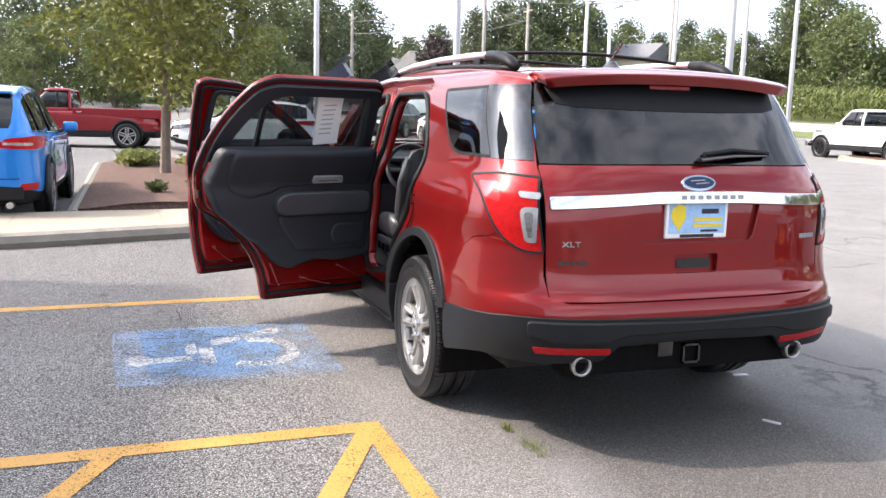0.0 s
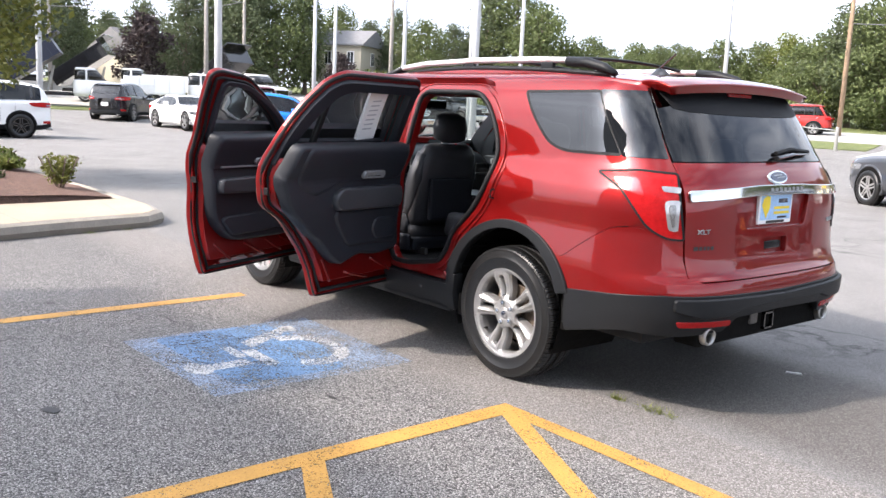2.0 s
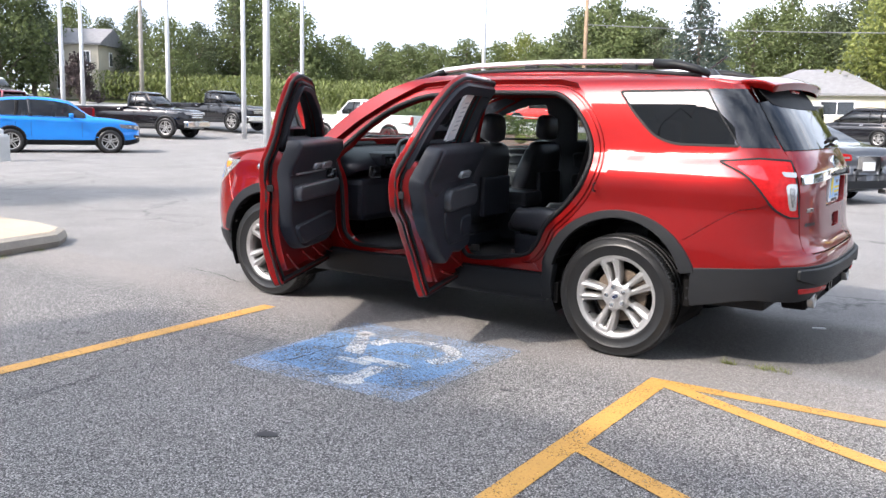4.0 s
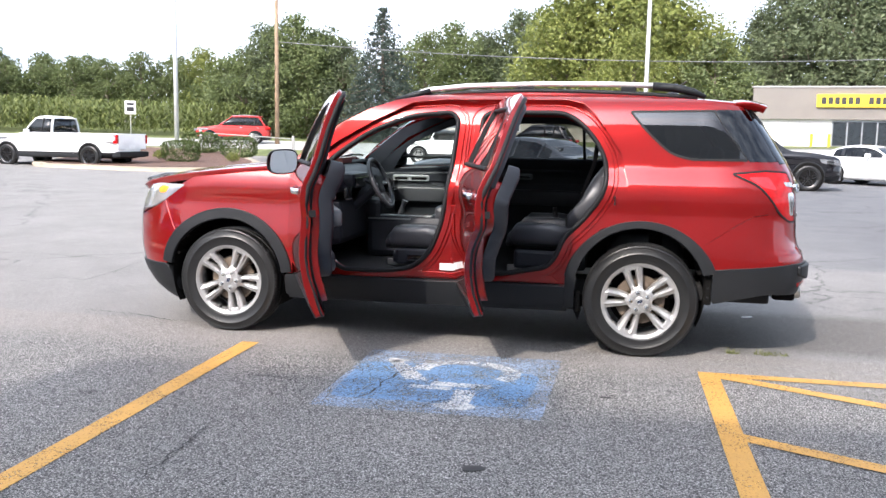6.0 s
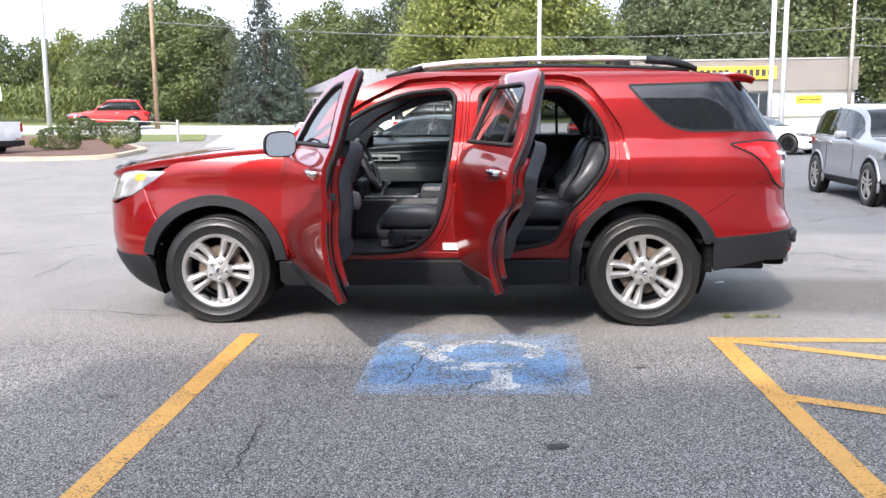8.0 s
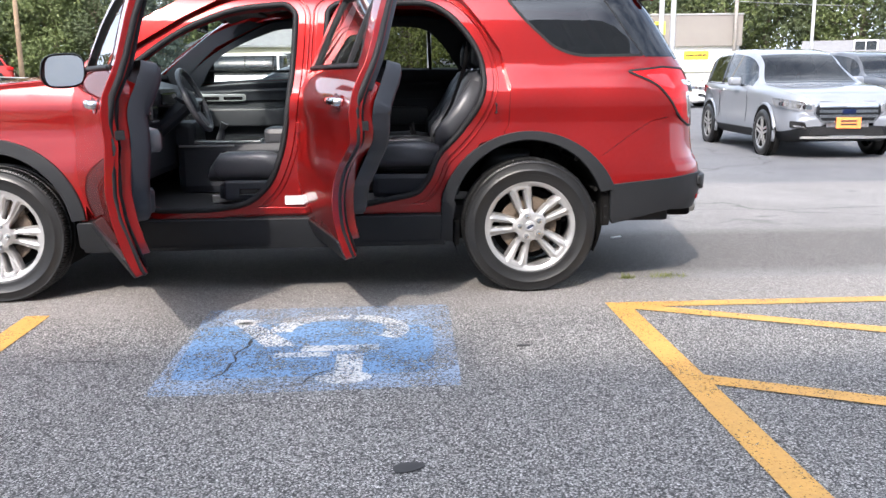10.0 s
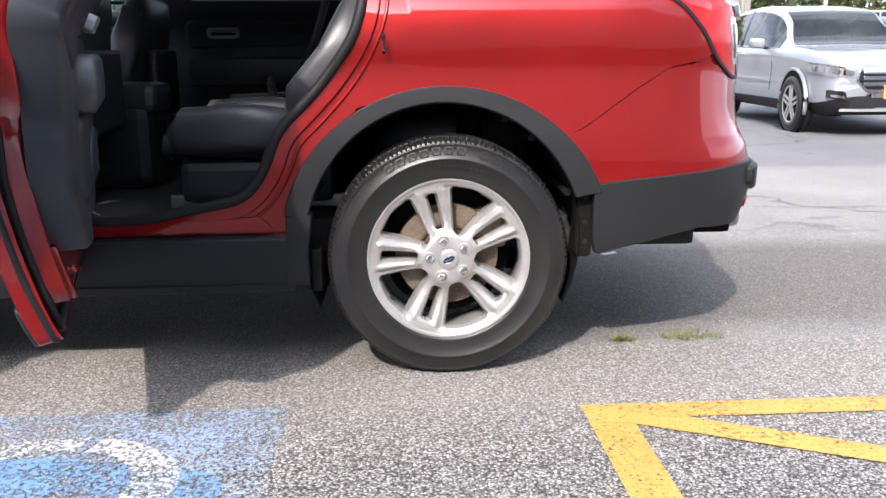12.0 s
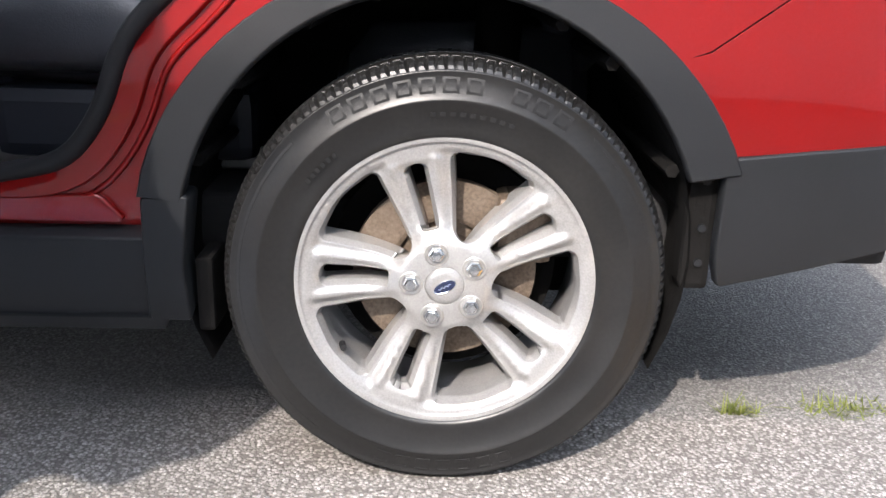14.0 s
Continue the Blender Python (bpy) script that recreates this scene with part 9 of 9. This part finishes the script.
        # lamps
        hl = bm_box((xf - 0.01, 0, hoodz - 0.235), (xf + 0.24, w * 0.42, hoodz - 0.115), 0.03)
        for v in hl.verts:
            t = v.co.y / (w * 0.42)
            v.co = Vector((v.co.x - 0.09 + (xr - xf) / 2 * (1 - (1 - min(0.97, 0.54 + v.co.y / w) ** 5) ** 0.2) + 0.02 * t, s * (w * 0.54 + v.co.y), v.co.z + 0.05 * t))
        bmesh.ops.recalc_face_normals(hl, faces=hl.faces[:])
        part("headlight", hl, HEADLENS, e, "clear headlight")
        if pick:
            box_part("tail_lamp", (xr - 0.16, s * w * 0.86, belt - 0.36), (xr + 0.012, s * w * 0.985, belt - 0.02), LAMPRED, e, 0.02, "red tail lamp")
        else:
            box_part("tail_lamp", (xr - 0.34, s * w * 0.56, belt - 0.20), (xr - 0.015, s * w * 0.972, belt - 0.05), LAMPRED, e, 0.04, "red tail lamp")
        box_part("fog_lamp", (xf + 0.09, s * w * 0.60, gc + 0.24), (xf + 0.25, s * w * 0.80, gc + 0.33), GLOSSBLACK, e, 0.03)
    # nose and tail
    box_part("grille", (xf - 0.012, -w * 0.54, hoodz - 0.40), (xf + 0.10, w * 0.54, hoodz - 0.10), GLOSSBLACK, e, 0.05)
    for k in range(3):
        box_part("grille_bar", (xf - 0.03, -w * (0.44 + 0.04 * k), hoodz - 0.365 + k * 0.085), (xf + 0.02, w * (0.44 + 0.04 * k), hoodz - 0.315 + k * 0.085), CHROME, e, 0.015)
    if clad:
        part("lower_skirt", stack([(xf + 0.23, xr - 0.16, w * 0.91, gc - 0.01), (xf + 0.065, xr - 0.03, w * 0.972, gc + 0.10), (xf + 0.012, xr + 0.004, w * 1.0, gc + 0.20), (xf + 0.012, xr + 0.004, w * 1.0, gc + 0.215)], 5.0, 56), CLAD, e, "black lower cladding", smooth=True)
    box_part("air_intake", (xf - 0.004, -w * 0.45, gc + 0.05), (xf + 0.30, w * 0.45, gc + 0.19), GLOSSBLACK, e, 0.04)
    box_part("skid_strip", (xf - 0.01, -w * 0.55, gc + 0.02), (xf + 0.05, w * 0.55, gc + 0.06), SATIN, e, 0.01)
    box_part("rear_valance", (xr - 0.30, -w * 0.86, gc + 0.03), (xr + 0.012, w * 0.86, gc + 0.20), CLAD, e, 0.04)
    box_part("plate", (xr - 0.01, -0.16, gc + 0.36), (xr + 0.016, 0.16, gc + 0.50), PAPER, e, 0.004)
    if front_card:
        box_part("front_card", (xf - 0.045, -0.17, gc + 0.24), (xf - 0.02, 0.17, gc + 0.40), ORANGE, e, 0.003, "orange card where a plate goes")
        for k in range(2):
            box_part("card_bar", (xf - 0.05, -0.11, gc + 0.285 + 0.05 * k), (xf - 0.046, 0.11, gc + 0.31 + 0.05 * k), BLACKBAR, e, 0)
    if suv and not near:
        for s in (-1, 1):
            part("roof_rail", bm_tube([(g0 + rake_f + 0.1, s * (tw - 0.08), H - 0.03), (mid, s * (tw - 0.06), H + 0.035), (g1 - rake_r - 0.1, s * (tw - 0.08), H - 0.02)], 0.016, 6), SATIN if coat is not P_BLACK else CLAD, e)
        box_part("spoiler", (g1 - rake_r - 0.02, -tw, H - 0.10), (g1 - rake_r + 0.16, tw, H - 0.06), coat, e, 0.015)
    if pick:
        # load bed: walls, floor and tailgate
        for s in (-1, 1):
            box_part("bed_side", (bedfront, s * w * 0.90, hoodz - 0.2), (xr - 0.03, s * w * 0.985, belt + 0.02), coat, e, 0.03)
        box_part("tailgate", (xr - 0.09, -w * 0.9, hoodz - 0.5), (xr - 0.01, w * 0.9, belt + 0.02), coat, e, 0.02)
        box_part("bed_front", (bedfront, -w * 0.9, hoodz - 0.2), (bedfront + 0.05, w * 0.9, belt + 0.02), coat, e, 0.01)
        box_part("bed_cover", (bedfront + 0.05, -w * 0.89, belt - 0.05), (xr - 0.1, w * 0.89, belt - 0.03), CLAD, e, 0.005)
        box_part("rear_bumper", (xr - 0.10, -w * 0.92, gc + 0.06), (xr + 0.10, w * 0.92, gc + 0.26), CHROME if coat is not P_WHITE else CLAD, e, 0.03)
        box_part("front_bumper", (xf - 0.09, -w * 0.93, gc + 0.08), (xf + 0.12, w * 0.93, gc + 0.34), CHROME, e, 0.04)
    hx, hy = Vector(heading).normalized()
    ang = math.degrees(math.atan2(-hy, -hx))
    x, y = rear_xy
    e.matrix_world = pose(x, y, land(x, y) + 0.0, 0, 0, ang)
    return e


passenger_car("suv", P_BLUE, "bright blue compact SUV parked beside the bed", (-6.55, -4.22), (-1, 0.02), scale=0.99)
vehicle("pickup", P_RED, "dark red crew cab pickup truck parked", (-26.5, -2.3), (-0.15, -0.99))
passenger_car("suv", P_WHITE, "white crossover SUV with dark wheels", (-24.4, 2.6), (0.02, -1), wheels=GLOSSBLACK)
vehicle("pickup", P_WHITE, "white work pickup facing the lane", (-33.0, 3.0), (0.96, -0.2), wheels=STEEL)
passenger_car("suv", P_BLACK, "black compact SUV on the lot", (-36.0, 9.6), (-0.75, 0.66))
passenger_car("coupe", P_WHITE, "white sports coupe on the lot", (-32.0, 10.9), (1, 0.06), clad=False)
passenger_car("suv", P_BLUE, "bright blue compact SUV with silver wheels", (-22.9, 9.6), (0.54, 0.84))
vehicle("pickup", P_BLACK, "black pickup truck on the lot", (-31.5, 19.0), (0.85, 0.3))
vehicle("pickup", P_MAROON, "maroon pickup truck on the lot", (-30.0, 15.6), (-0.9, -0.35))
vehicle("pickup", P_WHITE, "white lifted crew cab pickup truck with black wheels", (-18.6, 24.4), (-1, 0.06), wheels=GLOSSBLACK)
vehicle("pickup", P_BLACK, "black pickup truck parked by the verge", (-33.5, 25.6), (0.95, 0.1))
vehicle("suv", P_BRICKRED, "faded red estate SUV on the road", (-21.6, 45.6), (-0.93, -0.36), height=1.75)
passenger_car("sedan", P_GREY, "dark grey saloon car with price sticker", (0.05, 11.95), (-0.87, 0.49), clad=False)
passenger_car("suv", P_BLACK, "large black SUV on the lot", (3.8, 22.6), (1, -0.05), wheels=GLOSSBLACK, scale=1.08)
passenger_car("suv", P_SILVER, "silver crossover SUV with orange card", (7.10, 9.60), (-0.05, -1), front_card=True, scale=0.93)
passenger_car("coupe", P_WHITE, "white sports coupe with dark wheels", (9.3, 27.4), (0.72, -0.70), wheels=GLOSSBLACK, clad=False)
passenger_car("suv", P_GREY, "dark grey SUV parked behind silver crossover", (12.4, 17.0), (0.05, -1))
vehicle("van", P_WHITE, "white van across the lot", (-5.2, 36.0), (-1, 0.1))
vehicle("suv", P_BLACK, "black off-road SUV by the building", (-2.2, 41.0), (-0.9, 0.2), height=1.8)


def work_truck(label, x, y, heading, body):
    """A white chassis-cab truck with a service body, or with a raised tipping bed."""
    e = empty("work_truck", label, "truck")
    part("cab", stack([(-4.4, -1.9, 0.98, 0.55), (-4.5, -1.85, 1.02, 0.85), (-4.45, -1.85, 1.02, 1.15), (-4.25, -1.85, 0.98, 1.32), (-3.5, -1.86, 0.98, 1.40)], 5, 40), P_WHITE, e, "white truck cab", smooth=True)
    part("cab_glass", stack([(-3.55, -1.9, 0.94, 1.38), (-3.05, -1.95, 0.80, 1.95)], 5, 40), DARKGLASS, e, smooth=True)
    part("cab_roof", stack([(-3.08, -1.92, 0.83, 1.93), (-2.95, -2.0, 0.74, 2.05)], 5, 40), P_WHITE, e, smooth=True)
    box_part("frame", (-4.2, -0.45, 0.55), (1.4, 0.45, 0.75), GLOSSBLACK, e)
    for s in (-1, 1):
        for ax in (-3.7, 0.0):
            small_wheel(e, ax, s, 0.92, 0.42, STEEL)
        box_part("headlight", (-4.52, s * 0.6, 0.95), (-4.3, s * 0.98, 1.15), LAMPCLEAR, e, 0.03)
        box_part("cab_pillar", (-2.6, s * 0.86, 1.36), (-2.5, s * 0.95, 1.95), P_WHITE, e, 0.01)
    box_part("grille", (-4.53, -0.55, 0.75), (-4.4, 0.55, 1.15), GLOSSBLACK, e, 0.03)
    if body == "service":
        for s in (-1, 1):
            bx = box_part("service_side", (-1.7, s * 0.62, 0.80), (1.5, s * 1.08, 1.75), P_WHITE, e, 0.03)
            for k in range(4):
                box_part("locker_door", (-1.62 + k * 0.78, s * 1.075, 0.9 if k != 2 else 1.3), (-0.92 + k * 0.78, s * 1.095, 1.68), WHITEPLASTIC, e, 0.008)
        box_part("bed_floor", (-1.7, -0.62, 0.8), (1.5, 0.62, 0.9), STEEL, e)
    else:
        m = Matrix.Translation((1.5, 0, 0.85)) @ Matrix.Rotation(radians(34), 4, "Y")
        for a, b in (((-3.3, -1.1, 0), (0.0, 1.1, 0.10)), ((-3.3, -1.15, 0), (0.0, -1.05, 0.85)), ((-3.3, 1.05, 0), (0.0, 1.15, 0.85)), ((-3.4, -1.15, 0), (-3.3, 1.15, 1.05)), ((-3.9, -1.15, 0.98), (-3.3, 1.15, 1.05))):
            part("bed_panel", bm_box(a, b, 0.01, m=m), body, e, "raised dark tipping bed panel")
        for k in range(5):
            part("bed_rib", bm_box((-3.0 + k * 0.65, -1.19, 0.02), (-2.9 + k * 0.65, 1.19, 0.80), 0.01, m=m), body, e)
        part("hoist_ram", bm_tube([(-0.6, 0, 0.7), (-0.9, 0, 2.1)], 0.07, 8), STEEL, e)
    hx, hy = Vector(heading).normalized()
    e.matrix_world = pose(x, y, land(x, y), 0, 0, math.degrees(math.atan2(-hy, -hx)))
    return e


NAVY = mat("dark_navy_steel", (0.018, 0.022, 0.040), rough=0.4, metal=0.2, var=0.2, scale=3)
work_truck("white truck with raised dark tipping bed", -45.0, 8.6, (0.35, 0.94), NAVY)
work_truck("white truck with raised black tipping bed", -49.0, 12.6, (0.5, 0.86), GLOSSBLACK)
work_truck("white truck with raised black tipping bed", -47.5, 20.5, (0.9, 0.4), GLOSSBLACK)
work_truck("white service truck with locker body", -43.8, 14.4, (0.35, 0.94), "service")
work_truck("white service truck with locker body", -47.0, 16.6, (0.35, 0.94), "service")
work_truck("white service truck with locker body", -58.0, 9.5, (0.9, 0.2), "service")

# ---- buildings ----
SIDING = mat("cream_siding", (0.42, 0.385, 0.31), rough=0.8, var=0.08, scale=2, fine=30)
SIDING2 = mat("pale_grey_siding", (0.42, 0.42, 0.40), rough=0.8, var=0.08, scale=2, fine=30)
SHINGLE = mat("grey_shingles", (0.17, 0.17, 0.175), rough=0.95, var=0.25, scale=3, fine=40, bump=0.4, bscale=20)
STOREW = mat("white_store_wall", (0.72, 0.71, 0.68), rough=0.8, var=0.06, scale=1, fine=20)
FASCIA = mat("brown_fascia", (0.16, 0.145, 0.130), rough=0.8, var=0.12, scale=1, fine=20)
SIGNY = mat("yellow_sign_board", (0.85, 0.58, 0.02), rough=0.45, var=0.04)
PANELW = mat("grey_wall_panel", (0.56, 0.56, 0.55), rough=0.6, var=0.07, scale=1, fine=20)
SHOPGLASS = mat("dark_shop_glass", (0.02, 0.024, 0.028), rough=0.06, var=0.2, spec=0.8)


def house(name, label, x, y, turn, w, d, h, roof_h, wall, windows, hip=False, eave=0.35, boards=True):
    """A small house: walls with lap boards, pitched roof with eaves, framed windows and a door."""
    e = empty(name, label, "house")
    t = bm_box((-w / 2, -d / 2, -0.5), (w / 2, d / 2, h))
    if boards:
        for k in range(int(h / 0.25)):
            z = 0.1 + k * 0.25
            box_part("lap_board", (-w / 2 - 0.012, -d / 2 - 0.012, z), (w / 2 + 0.012, d / 2 + 0.012, z + 0.03), wall, e, 0)
    part("wall", t, wall, e)
    r = bmesh.new()
    W, D = w / 2 + eave, d / 2 + eave
    base = [(-W, -D), (W, -D), (W, D), (-W, D)]
    k = (W - D * 0.9) if hip else W
    lo = [r.verts.new((a, b, h - 0.02)) for a, b in base]
    lo2 = [r.verts.new((a, b, h + 0.12)) for a, b in base]
    top = [r.verts.new((-k, 0, h + roof_h)), r.verts.new((k, 0, h + roof_h))]
    for i in range(4):
        r.faces.new((lo[i], lo[(i + 1) % 4], lo2[(i + 1) % 4], lo2[i]))
    r.faces.new((lo2[0], lo2[1], top[1], top[0]))
    r.faces.new((lo2[2], lo2[3], top[0], top[1]))
    r.faces.new((lo2[1], lo2[2], top[1]))
    r.faces.new((lo2[3], lo2[0], top[0]))
    r.faces.new(lo[::-1])
    part("roof", r, SHINGLE, e, "grey shingle roof")
    for face, u, z, ww, hh in windows:
        dy = -d / 2 if face == "f" else 0
        if face == "f":
            a, b = (u - ww / 2, -d / 2 - 0.05, z), (u + ww / 2, -d / 2 + 0.02, z + hh)
            ia, ib = (u - ww / 2 + 0.07, -d / 2 - 0.055, z + 0.07), (u + ww / 2 - 0.07, -d / 2 - 0.04, z + hh - 0.07)
            bar = (u - 0.02, -d / 2 - 0.06, z), (u + 0.02, -d / 2 - 0.04, z + hh)
        else:
            s = 1 if face == "r" else -1
            X = s * w / 2
            a, b = (X - 0.03, u - ww / 2, z), (X + s * 0.05, u + ww / 2, z + hh)
            ia, ib = (X + s * 0.03, u - ww / 2 + 0.07, z + 0.07), (X + s * 0.056, u + ww / 2 - 0.07, z + hh - 0.07)
            bar = (X + s * 0.03, u - 0.02, z), (X + s * 0.06, u + 0.02, z + hh)
        f = box_part("window", a, b, WHITEPLASTIC, e, 0)
        box_part("pane", ia, ib, SHOPGLASS, f, 0)
        box_part("glazing_bar", bar[0], bar[1], WHITEPLASTIC, f, 0)
    e.matrix_world = pose(x, y, land(x, y), 0, 0, turn)
    return e


house("garage_house", "cream-sided garage with grey hip roof", -9.2, 61.5, 4, 9.0, 7.0, 1.95, 1.9, SIDING, [("f", -3.9, 0.7, 0.5, 0.9), ("f", 1.6, 0.6, 2.2, 1.0)], hip=True)
house("garden_shed", "small cream garden shed with grey roof", -2.4, 62.0, 4, 3.4, 3.0, 1.3, 0.8, SIDING, [("f", 0.8, 0.5, 0.6, 0.5)])
house("farmhouse", "two-storey pale house with dark roof", -64.5, 41.0, 32, 4.2, 5.0, 4.4, 1.5, SIDING, [("f", -1.1, 2.7, 0.7, 1.2), ("f", 1.1, 2.7, 0.7, 1.2), ("f", -1.1, 0.7, 0.7, 1.3), ("f", 1.1, 0.7, 0.7, 1.3), ("r", 0, 2.7, 0.7, 1.2)])
house("annex", "small pale side house with dark roof", -62.5, 45.5, 32, 3.2, 3.6, 1.8, 1.2, SIDING2, [("f", 0, 0.5, 0.8, 0.9)])
house("shed_house", "pale low house behind the trees", -72.0, 10.0, -80, 9.0, 6.0, 2.6, 1.6, SIDING2, [("f", -2, 0.9, 1.2, 1.2)])
house("shed_house", "pale low house behind the trees", -76.0, 27.0, -70, 9.0, 6.0, 2.8, 2.0, SIDING, [("f", -2, 0.9, 1.2, 1.2)])
house("low_building", "low tan building with grey roof", 34.5, 50.5, -28, 13.0, 6.0, 1.1, 0.9, SIDING, [("f", -3, 0.9, 1.4, 1.0)])


def store():
    """A single-storey shop: white lower wall, brown fascia, glazed doors, a yellow sign and a banner."""
    e = empty("shop_building", "single-storey shop with brown fascia and yellow sign", "shop")
    W = 15.5
    box_part("wall", (-W / 2, 0, -0.6), (W / 2, 14, 3.0), STOREW, e, 0)
    box_part("fascia", (-W / 2 - 0.1, -0.35, 2.30), (W / 2 + 0.1, 14.1, 5.05), FASCIA, e, 0.03, "brown flat fascia")
    box_part("coping", (-W / 2 - 0.16, -0.42, 5.03), (W / 2 + 0.16, 14.16, 5.15), STEEL, e, 0.01)
    sg = box_part("sign_board", (-3.7, -0.55, 3.35), (2.3, -0.36, 4.45), SIGNY, e, 0.02, "yellow sign board with black bars")
    x = -3.4
    for k in range(13):
        if k != 6:
            box_part("sign_bar", (x, -0.58, 3.60), (x + 0.30, -0.54, 4.20), BLACKBAR, sg, 0)
        x += 0.425
    bn = box_part("banner", (3.8, -0.06, 1.15), (5.6, 0.02, 1.90), SIGNY, e, 0.005, "yellow banner with black lettering")
    c = bpy.data.curves.new("banner_text", "FONT")
    c.body = "REMODELED"
    c.size = 0.28
    c.offset = 0.012
    c.extrude = 0.01
    tmp = new("banner_text", c)
    me = bpy.data.meshes.new_from_object(tmp.evaluated_get(bpy.context.evaluated_depsgraph_get()))
    bpy.data.objects.remove(tmp)
    me.materials.append(BLACKBAR)
    me.transform(Matrix.Translation((3.92, -0.075, 1.42)) @ Matrix.Rotation(radians(90), 4, "X"))
    o = new("banner_letters", me)
    o.parent = bn
    dr = box_part("shop_front", (-2.6, -0.08, 0.0), (2.2, 0.05, 2.2), SATIN, e, 0.01, "glazed shop entrance")
    for k in range(5):
        box_part("pane", (-2.5 + k * 0.95, -0.12, 0.08), (-1.65 + k * 0.95, -0.07, 2.1), SHOPGLASS, dr, 0)
    for xx in (-4.0, -2.9, 2.6):
        part("bollard", bm_cyl(0.10, 0.10, 1.1, pose(xx, -1.6, 0.5), 12), SIGNY, e, "yellow bollard")
    for k in range(6):
        box_part("parapet_panel", (-7.5 + k * 0.7, -0.05, 0.2), (-7.48 + k * 0.7, -0.01, 2.2), PANELW, e, 0)
    e.matrix_world = pose(17.9, 58.4, land(17.9, 58.4), 0, 0, -5) @ Matrix.Diagonal((1, 1, 0.8, 1))


store()


def showroom():
    """The plain building behind the camera that shades the stalls: a long wall and a taller end."""
    e = tagged(empty("showroom", "plain pale grey showroom wall facing the stalls", "building"), kind="structure")
    y0 = -14.5
    box_part("wall", (-3.2, y0 - 16, -0.2), (34, y0 - 0.02, 11.3), PANELW, e, 0)
    box_part("tower", (-6.06, y0 - 5, -0.2), (-3.22, y0 + 0.02, 11.6), PANELW, e, 0)


showroom()
# fence rail by the entrance and the small road sign
for i, (x, y) in enumerate(((-15.2, 35.6), (-18.0, 36.9), (-21.5, 38.0))):
    tagged(obj("fence_post", bm_box((x - 0.06, y - 0.06, land(x, y)), (x + 0.06, y + 0.06, land(x, y) + 1.1), 0.01), STEEL), "grey steel fence post at the entrance", "fence post", group="fence posts")
tagged(obj("fence_rail", bm_tube([(-15.2, 35.6, 0.95 + land(-15.2, 35.6)), (-18.0, 36.9, 0.95 + land(-18.0, 36.9)), (-21.5, 38.0, 0.95 + land(-21.5, 38.0))], 0.03, 6), STEEL), "grey steel pipe fence rail", "fence rail")
sg = empty("road_sign", "small white road sign on a post", "road sign")
part("post", bm_tube([(0, 0, 0), (0, 0, 2.5)], 0.03, 6), STEEL, sg)
part("sign_plate", bm_box((-0.3, -0.02, 1.75), (0.3, 0.0, 2.5), 0.004), WHITEPLASTIC, sg)
part("sign_bar", bm_box((-0.2, -0.03, 1.9), (0.2, -0.018, 2.15), 0), BLACKBAR, sg)
part("sign_bar", bm_box((-0.2, -0.03, 2.25), (0.2, -0.018, 2.38), 0), BLACKBAR, sg)
sg.matrix_world = pose(-26.5, 39.3, land(-26.5, 39.3), 0, 0, 35)
